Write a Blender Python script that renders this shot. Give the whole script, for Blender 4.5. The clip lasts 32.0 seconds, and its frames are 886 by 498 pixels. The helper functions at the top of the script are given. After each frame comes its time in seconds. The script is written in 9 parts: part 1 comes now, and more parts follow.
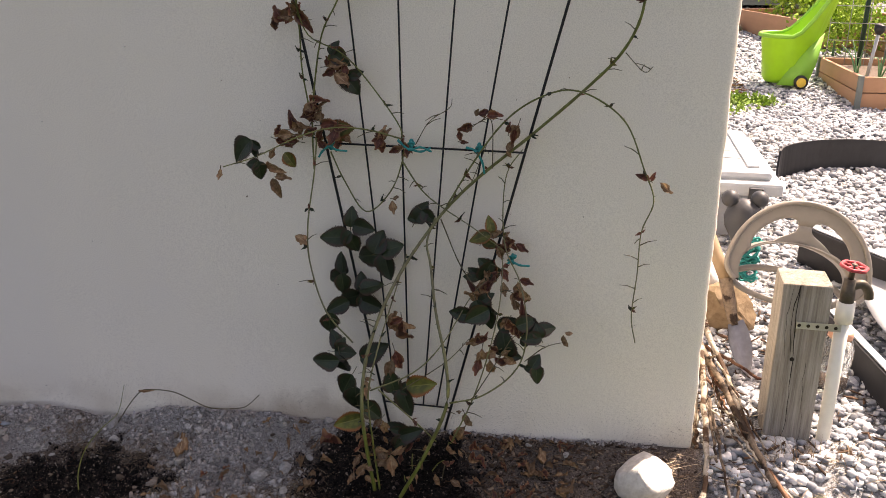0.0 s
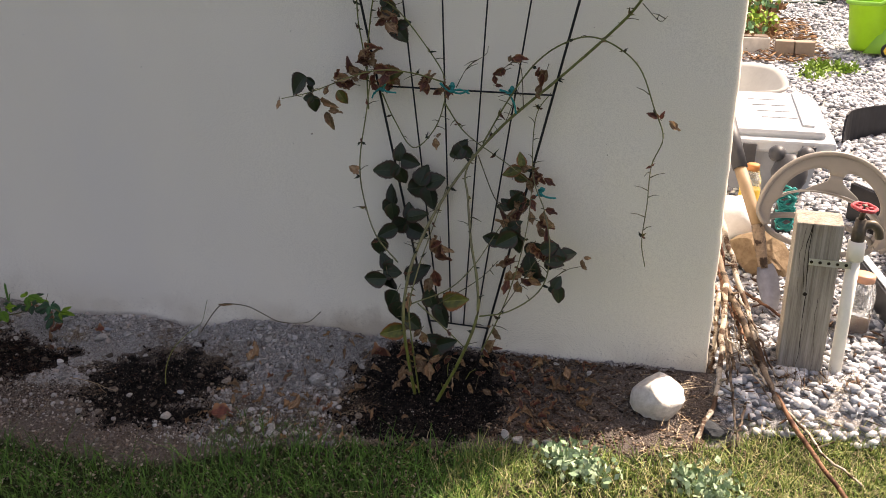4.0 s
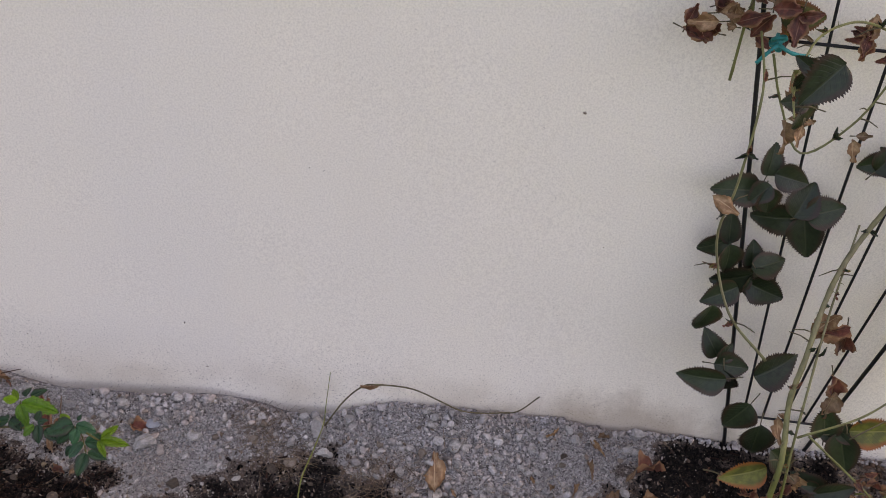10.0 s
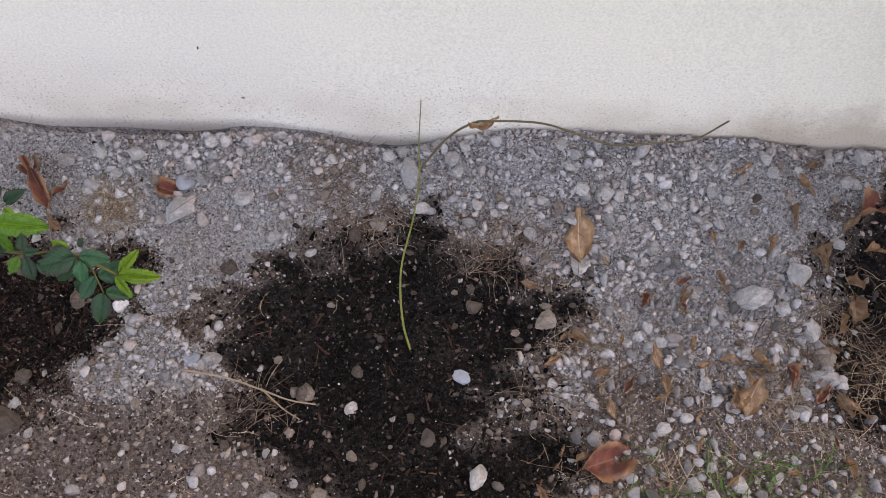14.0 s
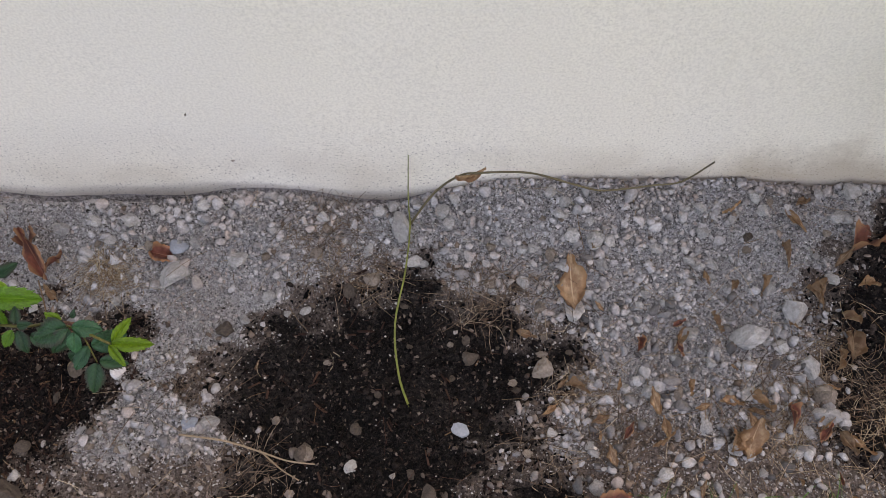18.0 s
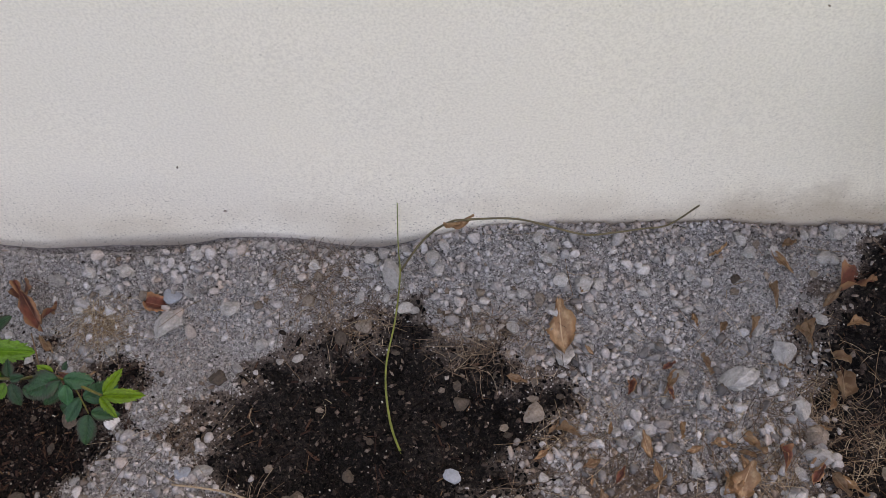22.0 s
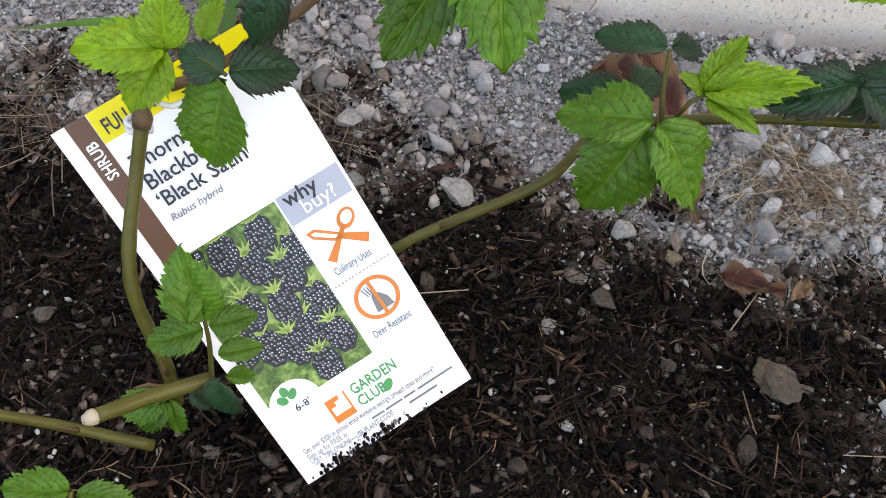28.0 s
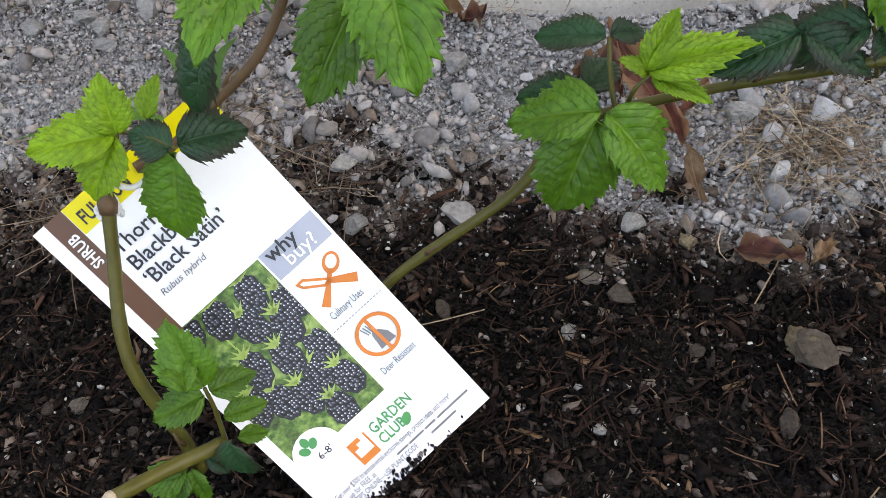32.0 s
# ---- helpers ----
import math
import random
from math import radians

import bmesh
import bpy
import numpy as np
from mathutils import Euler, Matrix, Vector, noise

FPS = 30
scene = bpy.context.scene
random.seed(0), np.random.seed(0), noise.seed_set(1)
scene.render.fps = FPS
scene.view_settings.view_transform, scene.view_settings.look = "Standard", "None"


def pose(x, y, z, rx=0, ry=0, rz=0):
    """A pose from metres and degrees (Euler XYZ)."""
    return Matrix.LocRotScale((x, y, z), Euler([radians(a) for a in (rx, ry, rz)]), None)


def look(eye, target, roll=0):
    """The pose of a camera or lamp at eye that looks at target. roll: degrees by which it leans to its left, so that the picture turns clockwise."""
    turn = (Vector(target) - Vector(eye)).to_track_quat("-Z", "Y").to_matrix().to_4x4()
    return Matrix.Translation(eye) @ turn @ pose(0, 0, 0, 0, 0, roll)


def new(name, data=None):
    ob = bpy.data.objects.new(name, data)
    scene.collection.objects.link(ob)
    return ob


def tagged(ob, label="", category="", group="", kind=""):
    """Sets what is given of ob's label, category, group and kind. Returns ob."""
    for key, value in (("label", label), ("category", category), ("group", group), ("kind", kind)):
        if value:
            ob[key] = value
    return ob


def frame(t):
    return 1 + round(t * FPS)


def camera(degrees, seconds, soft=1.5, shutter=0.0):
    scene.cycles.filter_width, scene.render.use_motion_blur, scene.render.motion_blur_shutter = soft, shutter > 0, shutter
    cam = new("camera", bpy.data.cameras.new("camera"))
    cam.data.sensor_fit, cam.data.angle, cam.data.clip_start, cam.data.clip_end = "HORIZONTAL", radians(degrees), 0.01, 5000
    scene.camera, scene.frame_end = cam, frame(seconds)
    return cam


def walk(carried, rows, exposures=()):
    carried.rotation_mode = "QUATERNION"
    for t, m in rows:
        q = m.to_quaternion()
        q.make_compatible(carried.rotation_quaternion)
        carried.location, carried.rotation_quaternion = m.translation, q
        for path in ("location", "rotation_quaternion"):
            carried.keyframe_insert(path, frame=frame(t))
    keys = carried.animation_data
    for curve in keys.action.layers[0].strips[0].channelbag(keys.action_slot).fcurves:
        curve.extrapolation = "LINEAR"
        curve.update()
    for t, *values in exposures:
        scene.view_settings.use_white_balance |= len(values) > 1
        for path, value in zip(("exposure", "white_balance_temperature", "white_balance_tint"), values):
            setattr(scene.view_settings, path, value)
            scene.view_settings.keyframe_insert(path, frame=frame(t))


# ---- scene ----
cam = camera(53.0, 32.0, soft=0.45)
PATH = [
    (0, (0.0953, -1.5189, 0.9710), (-0.1620, 0.3512, 0.3103), 0.46),
    (0.5, (0.0732, -1.5153, 0.9924), (-0.2837, 0.3283, 0.3041), 0.07),
    (1, (0.0679, -1.5194, 0.9612), (-0.2762, 0.3220, 0.2605), -0.54),
    (1.5, (0.0565, -1.5145, 0.9421), (-0.2788, 0.3140, 0.2044), -0.44),
    (2, (0.0659, -1.5214, 0.9531), (-0.2645, 0.2972, 0.1893), -0.75),
    (2.5, (0.0900, -1.5523, 0.9881), (-0.2933, 0.2672, 0.2515), -0.54),
    (4.5, (0.2847, -1.7404, 0.9473), (-0.1931, 0.0763, 0.2607), -0.22),
    (5, (0.2899, -1.7463, 0.9523), (-0.1607, 0.1020, 0.3354), 0.29),
    (5.5, (0.2846, -1.7233, 0.9746), (-0.1807, 0.1272, 0.3751), 0.39),
    (6, (0.2814, -1.7143, 0.9706), (-0.1865, 0.1568, 0.4412), -0.00),
    (6.5, (0.2799, -1.7021, 0.9454), (-0.2000, 0.1693, 0.4280), 0.30),
    (7, (0.2623, -1.6873, 0.9305), (-0.1999, 0.1764, 0.3709), 0.89),
    (7.5, (0.1685, -1.6285, 0.9326), (-0.1873, 0.2396, 0.3131), 1.77),
    (8, (-0.0070, -1.5832, 0.9266), (-0.2272, 0.2923, 0.2677), 2.85),
    (8.5, (-0.1577, -1.4638, 0.9022), (-0.3375, 0.3742, 0.1345), 4.04),
    (9, (-0.2726, -1.3338, 0.9431), (-0.3986, 0.4883, 0.1282), 3.72),
    (9.5, (-0.4133, -1.1779, 0.8824), (-0.5034, 0.6456, 0.0658), 4.72),
    (10, (-0.5897, -0.9642, 0.8837), (-0.6581, 0.7601, -0.1273), 4.98),
    (10.5, (-0.6257, -0.7206, 0.8604), (-0.6864, 0.7951, -0.4430), 3.88),
    (11, (-0.6402, -0.6290, 0.7931), (-0.6783, 0.6678, -0.7290), 4.24),
    (11.5, (-0.7009, -0.5866, 0.7505), (-0.6399, 0.4931, -0.9319), 7.53),
    (12, (-0.7277, -0.5548, 0.7508), (-0.6282, 0.4027, -1.0022), 8.48),
    (12.5, (-0.7412, -0.5278, 0.7601), (-0.6670, 0.3705, -1.0252), 6.59),
    (13, (-0.7293, -0.5095, 0.7782), (-0.7356, 0.3545, -1.0255), 3.95),
    (13.5, (-0.7210, -0.5174, 0.7861), (-0.7619, 0.3890, -0.9962), 1.82),
    (14, (-0.7159, -0.5153, 0.7911), (-0.7699, 0.4008, -0.9859), 0.44),
    (14.5, (-0.7101, -0.5071, 0.7820), (-0.7931, 0.4082, -0.9943), -1.34),
    (16.5, (-0.6978, -0.5049, 0.7990), (-0.7765, 0.4603, -0.9509), -3.48),
    (17, (-0.6970, -0.4958, 0.7980), (-0.7856, 0.4722, -0.9498), -3.37),
    (17.5, (-0.6990, -0.4979, 0.7950), (-0.7928, 0.4790, -0.9477), -2.96),
    (18, (-0.6988, -0.5060, 0.7980), (-0.7798, 0.4904, -0.9342), -3.24),
    (18.5, (-0.6926, -0.5159, 0.7969), (-0.7869, 0.5040, -0.9209), -4.00),
    (19, (-0.6886, -0.5128, 0.8029), (-0.7819, 0.5095, -0.9135), -4.60),
    (19.5, (-0.6886, -0.5138, 0.8029), (-0.7720, 0.5169, -0.9090), -4.40),
    (20, (-0.6896, -0.5098, 0.8030), (-0.7710, 0.5174, -0.9111), -3.90),
    (20.5, (-0.6859, -0.4896, 0.8110), (-0.7710, 0.5232, -0.9114), -4.32),
    (21, (-0.6880, -0.4816, 0.8171), (-0.7753, 0.5424, -0.8986), -3.70),
    (21.5, (-0.6817, -0.4986, 0.8100), (-0.7884, 0.5631, -0.8816), -4.15),
    (22, (-0.6816, -0.5047, 0.8089), (-0.7785, 0.5672, -0.8768), -4.55),
    (22.5, (-0.7015, -0.5212, 0.8071), (-0.7417, 0.5778, -0.8634), -2.34),
    (23, (-0.7369, -0.5753, 0.8044), (-0.6838, 0.5933, -0.8179), 0.92),
    (23.5, (-0.7944, -0.6137, 0.8281), (-0.6746, 0.5859, -0.7677), 6.15),
    (23.7, (-0.8230, -0.6445, 0.8395), (-0.8794, 0.5733, -0.7460), 3.78),
    (24, (-0.9061, -0.6702, 0.8494), (-0.9897, 0.5649, -0.7215), 5.80),
    (24.5, (-1.0827, -0.6401, 0.8070), (-1.1130, 0.5630, -0.7904), 6.06),
    (25, (-1.1687, -0.5971, 0.7606), (-1.0883, 0.5421, -0.8812), 6.39),
    (25.5, (-1.1706, -0.5365, 0.6912), (-1.1211, 0.4998, -1.0187), 6.78),
    (26, (-1.1756, -0.4708, 0.6207), (-1.1367, 0.4579, -1.1501), 6.94),
    (26.5, (-1.1959, -0.3992, 0.4506), (-1.0930, 0.6124, -1.2716), 11.45),
    (28.5, (-1.2032, -0.3939, 0.2560), (-1.3612, 1.0302, -1.1393), 5.15),
    (29, (-1.1960, -0.3998, 0.2580), (-1.3931, 1.0379, -1.1183), 2.36),
    (29.5, (-1.1907, -0.4118, 0.2609), (-1.4189, 1.0567, -1.0775), -1.21),
    (30, (-1.1846, -0.4148, 0.2598), (-1.4479, 1.0620, -1.0630), -3.70),
    (30.5, (-1.1815, -0.4177, 0.2618), (-1.4577, 1.0601, -1.0572), -5.10),
    (31, (-1.1774, -0.4187, 0.2638), (-1.4746, 1.0560, -1.0542), -6.99),
    (31.5, (-1.1724, -0.4156, 0.2627), (-1.4626, 1.0542, -1.0623), -7.89),
    (32, (-1.1769, -0.3914, 0.2588), (-1.4367, 1.0048, -1.1495), -8.14),
]
EXPOSURES = [
    (0, 1.28, 8800, 23), (1.0, 1.55, 8800, 23), (2.0, 1.48, 8800, 25), (2.5, 1.42, 8800, 24), (4.5, 0.92, 8500, 20), (5.0, 0.76, 8400, 21), (6.0, 0.87, 8600, 21), (7.5, 1.19, 8800, 23), (8.5, 1.70, 8900, 25), (9.0, 2.04, 9100, 26), (10.0, 2.1, 9000, 26), (11.0, 2.5, 8700, 26), (12.0, 3.0, 8200, 23),
    (13.0, 2.85, 8400, 21), (14.0, 2.65, 8800, 21), (17.0, 2.42, 9200, 19), (20.0, 2.42, 9200, 20), (21.0, 2.2, 9200, 22), (22.0, 2.36, 9200, 20), (23.0, 2.62, 9100, 19), (24.0, 2.38, 8900, 19), (25.0, 2.65, 8900, 20), (26.0, 3.12, 8700, 18), (29.0, 2.72, 9200, 12), (32.0, 2.78, 9000, 12),
]
walk(cam, [(t, look(eye, target, roll)) for t, eye, target, roll in PATH], EXPOSURES)
# ---- world, sun and exposure ----
SUN_AZ, SUN_EL = 44.0, 52.0          # degrees from +y towards +x, and above the horizon
world = bpy.data.worlds.new("world")
scene.world = world
world.use_nodes = True
sky = world.node_tree.nodes.new("ShaderNodeTexSky")
sky.sky_type, sky.sun_disc = "NISHITA", False
sky.air_density, sky.dust_density, sky.ozone_density = 0.7, 3.5, 0.4
sky.sun_elevation, sky.sun_rotation = radians(SUN_EL), radians(SUN_AZ)
world.node_tree.links.new(sky.outputs[0], world.node_tree.nodes["Background"].inputs[0])
world.node_tree.nodes["Background"].inputs[1].default_value = 0.15
sun = new("sun", bpy.data.lights.new("sun", "SUN"))
sun.data.energy, sun.data.angle, sun.data.color = 5.0, radians(0.53), (0.955, 0.98, 1.0)
sx, sy = math.sin(radians(SUN_AZ)) * math.cos(radians(SUN_EL)), math.cos(radians(SUN_AZ)) * math.cos(radians(SUN_EL))
sun.matrix_world = look((sx * 10, sy * 10, math.sin(radians(SUN_EL)) * 10), (0, 0, 0))


# ---- materials ----
class Nodes:
    """Small helper to wire a node material."""

    def __init__(self, name):
        self.mat = bpy.data.materials.new(name)
        self.mat.use_nodes = True
        self.tree = self.mat.node_tree
        self.bsdf = self.tree.nodes["Principled BSDF"]
        self.tc = self.tree.nodes.new("ShaderNodeTexCoord")

    def node(self, kind, **values):
        n = self.tree.nodes.new(kind)
        for key, value in values.items():
            n.inputs[key].default_value = value
        return n

    def link(self, a, b):
        self.tree.links.new(a, b)

    def noise(self, scale, detail=4.0, rough=0.6, coord="Object", stretch=None):
        n = self.node("ShaderNodeTexNoise", Scale=scale, Detail=detail, Roughness=rough)
        src = self.tc.outputs[coord]
        if stretch:
            m = self.node("ShaderNodeMapping")
            m.inputs["Scale"].default_value = stretch
            self.link(src, m.inputs[0])
            src = m.outputs[0]
        self.link(src, n.inputs["Vector"])
        return n.outputs["Fac"]

    def ramp(self, fac, stops):
        n = self.tree.nodes.new("ShaderNodeValToRGB")
        e = n.color_ramp.elements
        while len(e) < len(stops):
            e.new(0.5)
        for s, (pos, c) in zip(e, stops):
            s.position = pos
            s.color = (*c, 1) if len(c) == 3 else c
        self.link(fac, n.inputs[0])
        return n.outputs[0]

    def mix(self, fac, a, b, mode="MIX"):
        n = self.tree.nodes.new("ShaderNodeMix")
        n.data_type, n.blend_type = "RGBA", mode
        for value, slot in ((fac, 0), (a, 6), (b, 7)):
            if isinstance(value, (int, float)):
                n.inputs[slot].default_value = value
            elif isinstance(value, tuple):
                n.inputs[slot].default_value = (*value, 1)
            else:
                self.link(value, n.inputs[slot])
        return n.outputs[2]

    def math(self, op, a, b=0.0):
        n = self.tree.nodes.new("ShaderNodeMath")
        n.operation = op
        for value, slot in ((a, 0), (b, 1)):
            if isinstance(value, (int, float)):
                n.inputs[slot].default_value = value
            else:
                self.link(value, n.inputs[slot])
        return n.outputs[0]

    def bump(self, height, strength=0.3, distance=0.002):
        n = self.node("ShaderNodeBump", Strength=strength, Distance=distance)
        self.link(height, n.inputs["Height"])
        self.link(n.outputs[0], self.bsdf.inputs["Normal"])

    def done(self, color, rough=0.8, metal=0.0, spec=0.3):
        if isinstance(color, tuple):
            self.bsdf.inputs["Base Color"].default_value = (*color, 1)
        else:
            self.link(color, self.bsdf.inputs["Base Color"])
        if isinstance(rough, (int, float)):
            self.bsdf.inputs["Roughness"].default_value = rough
        else:
            self.link(rough, self.bsdf.inputs["Roughness"])
        self.bsdf.inputs["Metallic"].default_value = metal
        self.bsdf.inputs["Specular IOR Level"].default_value = spec
        return self.mat


def plain(name, c, rough=0.6, var=0.25, scale=40, bump=0.15, metal=0.0, spec=0.3, dist=0.001, random_tint=0.0, stretch=None):
    """A coloured surface with grain at two scales and a slight relief."""
    n = Nodes(name)
    a, b = n.noise(scale, 5, 0.65, stretch=stretch), n.noise(scale * 0.13, 3, 0.5, stretch=stretch)
    lo, hi = tuple(v * (1 - var) for v in c), tuple(min(1, v * (1 + var)) for v in c)
    col = n.mix(0.5, n.ramp(a, [(0.3, lo), (0.7, hi)]), n.ramp(b, [(0.3, lo), (0.7, hi)]))
    if random_tint:
        info = n.tree.nodes.new("ShaderNodeObjectInfo")
        geo = n.tree.nodes.new("ShaderNodeNewGeometry")
        r = n.math("FRACT", n.math("ADD", info.outputs["Random"], geo.outputs["Random Per Island"]))
        col = n.mix(1.0, col, n.ramp(r, [(0.0, (1 - random_tint,) * 3), (1.0, (1 + random_tint,) * 3)]), "MULTIPLY")
    n.bump(a, bump, dist)
    return n.done(col, rough, metal, spec)


def stucco():
    n = Nodes("stucco")
    grain, blotch, big = n.noise(420, 3, 0.7), n.noise(7, 5, 0.6), n.noise(1.6, 4, 0.55)
    col = n.mix(0.6, n.ramp(blotch, [(0.3, (0.771, 0.710, 0.612)), (0.7, (0.832, 0.775, 0.669))]),
                n.ramp(big, [(0.3, (0.751, 0.700, 0.612)), (0.7, (0.842, 0.785, 0.673))]))
    streak = n.noise(9, 4, 0.6, stretch=(1.0, 1.0, 0.25))
    col = n.mix(0.25, col, n.ramp(streak, [(0.35, (0.721, 0.670, 0.589)), (0.65, (0.853, 0.790, 0.683))]))
    cool = n.ramp(n.noise(2.7, 5, 0.55, stretch=(1.0, 1.0, 0.7)), [(0.46, (0, 0, 0)), (0.66, (1, 1, 1))])
    col = n.mix(n.math("MULTIPLY", cool, 0.55), col, (0.70, 0.675, 0.645))
    col = n.mix(0.5, col, n.ramp(grain, [(0.3, (0.609, 0.560, 0.477)), (0.6, (0.913, 0.855, 0.739))]))
    speck = n.ramp(n.noise(260, 2, 0.5), [(0.70, (0.0, 0.0, 0.0)), (0.735, (1, 1, 1))])
    col = n.mix(n.math("MULTIPLY", speck, 0.3), col, (0.34, 0.31, 0.27))
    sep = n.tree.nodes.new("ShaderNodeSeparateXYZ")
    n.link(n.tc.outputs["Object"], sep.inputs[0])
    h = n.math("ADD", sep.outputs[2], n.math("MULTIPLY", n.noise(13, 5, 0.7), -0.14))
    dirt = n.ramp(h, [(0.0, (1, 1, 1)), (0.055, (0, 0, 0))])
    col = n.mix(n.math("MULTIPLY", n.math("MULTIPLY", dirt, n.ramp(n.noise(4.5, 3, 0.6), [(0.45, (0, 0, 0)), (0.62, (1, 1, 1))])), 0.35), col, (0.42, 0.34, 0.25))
    # a brown splash mark low on the wall
    sx_ = n.math("ADD", n.math("MULTIPLY", n.math("ABSOLUTE", n.math("ADD", sep.outputs[0], 0.36)), 2.4), n.math("MULTIPLY", sep.outputs[2], 9.0))
    splash = n.ramp(n.math("MULTIPLY", n.math("ADD", sx_, n.math("MULTIPLY", n.noise(22, 6, 0.75), 0.9)), 0.5), [(0.62, (1, 1, 1)), (0.86, (0, 0, 0))])
    col = n.mix(n.math("MULTIPLY", splash, 0.62), col, (0.34, 0.265, 0.19))
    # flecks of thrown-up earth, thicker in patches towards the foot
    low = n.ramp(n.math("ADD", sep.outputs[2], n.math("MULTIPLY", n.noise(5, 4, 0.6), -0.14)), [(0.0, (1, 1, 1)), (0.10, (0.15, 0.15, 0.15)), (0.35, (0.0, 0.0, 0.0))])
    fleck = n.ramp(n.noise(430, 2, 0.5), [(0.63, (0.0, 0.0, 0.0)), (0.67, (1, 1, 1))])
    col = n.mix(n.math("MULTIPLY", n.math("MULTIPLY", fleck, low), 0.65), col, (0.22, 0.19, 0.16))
    height = n.math("ADD", grain, n.math("MULTIPLY", n.noise(60, 4, 0.6), 0.35))
    n.bump(height, 0.28, 0.0008)
    return n.done(col, 0.93, 0, 0.15)


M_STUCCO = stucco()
M_BLACK_IRON = plain("black_iron", (0.012, 0.012, 0.013), 0.45, 0.2, 200, 0.2)


def rock(name, pale, dark, bump=0.9, rough=0.95):
    """A loose stone; sizes here are in the stone's own radius."""
    n = Nodes(name)
    info = n.tree.nodes.new("ShaderNodeObjectInfo")
    scaled = n.tree.nodes.new("ShaderNodeVectorMath")
    scaled.operation = "MULTIPLY_ADD"
    scaled.inputs[1].default_value = (40, 40, 40)
    n.link(info.outputs["Location"], scaled.inputs[0])
    n.link(n.tc.outputs["Object"], scaled.inputs[2])

    def noise(scale, detail):
        t = n.node("ShaderNodeTexNoise", Scale=scale, Detail=detail, Roughness=0.7)
        n.link(scaled.outputs[0], t.inputs["Vector"])
        return t.outputs["Fac"]

    a, b = noise(4.5, 6), noise(1.1, 4)
    col = n.mix(0.45, n.ramp(a, [(0.35, dark), (0.62, pale)]), n.ramp(b, [(0.35, dark), (0.65, pale)]))
    col = n.mix(1.0, col, n.ramp(info.outputs["Random"], [(0.0, (0.78, 0.77, 0.75)), (1.0, (1.18, 1.16, 1.12))]), "MULTIPLY")
    n.bump(a, bump, 0.0025)
    return n.done(col, rough, 0, 0.15)


M_DIRT_STONE = rock("pale_stone", (0.45, 0.442, 0.432), (0.21, 0.203, 0.196))
M_TAN_STONE = rock("tan_stone", (0.30, 0.255, 0.215), (0.12, 0.095, 0.078))
M_BROWN_STONE = rock("brown_stone", (0.13, 0.105, 0.086), (0.045, 0.036, 0.03))
M_OCHRE = rock("ochre_stone", (0.30, 0.24, 0.16), (0.12, 0.09, 0.06))
M_SLATE = rock("slate_stone", (0.30, 0.33, 0.37), (0.20, 0.22, 0.25), 0.2, 0.7)
M_WHITE_STONE = rock("white_stone", (0.47, 0.455, 0.435), (0.23, 0.215, 0.20))
# near-white colour that stands for full sun on a rock
M_SUNLIT_ROCK = plain("sunlit_rock_top", (0.62, 0.61, 0.59), 0.6, 0.12, 60, 0.5, dist=0.004)
M_BED_SOIL = plain("bed_soil", (0.13, 0.095, 0.072), 0.95, 0.4, 60, 0.8, dist=0.004)


def tones(name, stops, rough=0.93, var=0.25, scale=400, bump=0.6, dist=0.001, spec=0.15, patch=None):
    """Loose grains, each of a tone of its own, with a fine grain on it."""
    n = Nodes(name)
    info = n.tree.nodes.new("ShaderNodeObjectInfo")
    geo = n.tree.nodes.new("ShaderNodeNewGeometry")
    r = n.math("FRACT", n.math("ADD", info.outputs["Random"], geo.outputs["Random Per Island"]))
    a = n.noise(scale, 4, 0.65)
    col = n.mix(1.0, n.ramp(r, stops), n.ramp(a, [(0.3, (1 - var,) * 3), (0.7, (1 + var,) * 3)]), "MULTIPLY")
    if patch:
        col = n.mix(n.ramp(n.noise(7, 5, 0.7), [(0.42, (0, 0, 0)), (0.62, (1, 1, 1))]), col, n.mix(1.0, col, patch, "MULTIPLY"))
    n.bump(a, bump, dist)
    return n.done(col, rough, 0, spec)


M_FINES = tones("crushed_grit", [(0.0, (0.14, 0.135, 0.132)), (0.15, (0.25, 0.244, 0.24)), (0.5, (0.355, 0.348, 0.344)), (0.85, (0.43, 0.423, 0.416)), (0.93, (0.33, 0.285, 0.255)), (1.0, (0.52, 0.512, 0.50))], patch=(0.88, 0.80, 0.74))
M_GRIT_TAN = tones("tan_grit", [(0.0, (0.06, 0.045, 0.035)), (0.4, (0.16, 0.12, 0.092)), (0.75, (0.25, 0.195, 0.155)), (1.0, (0.38, 0.34, 0.30))])
M_CRUMB = tones("soil_crumb", [(0.0, (0.0018, 0.0016, 0.0015)), (0.45, (0.006, 0.0051, 0.0048)), (0.72, (0.020, 0.016, 0.0138)), (0.90, (0.060, 0.046, 0.039)), (1.0, (0.17, 0.14, 0.12))], rough=0.9, var=0.6, spec=0.07, patch=(1.5, 1.42, 1.38))
M_PERLITE = plain("perlite", (0.50, 0.48, 0.44), 0.9, 0.15, 400, 0.3, random_tint=0.25)
M_BARK = plain("bark_chip", (0.075, 0.042, 0.026), 0.9, 0.4, 260, 0.6, random_tint=0.55)
M_STRAW = tones("straw", [(0.0, (0.11, 0.06, 0.03)), (0.4, (0.22, 0.155, 0.10)), (0.8, (0.35, 0.275, 0.185)), (1.0, (0.47, 0.39, 0.28))], 0.8, 0.2, 200, 0.2)
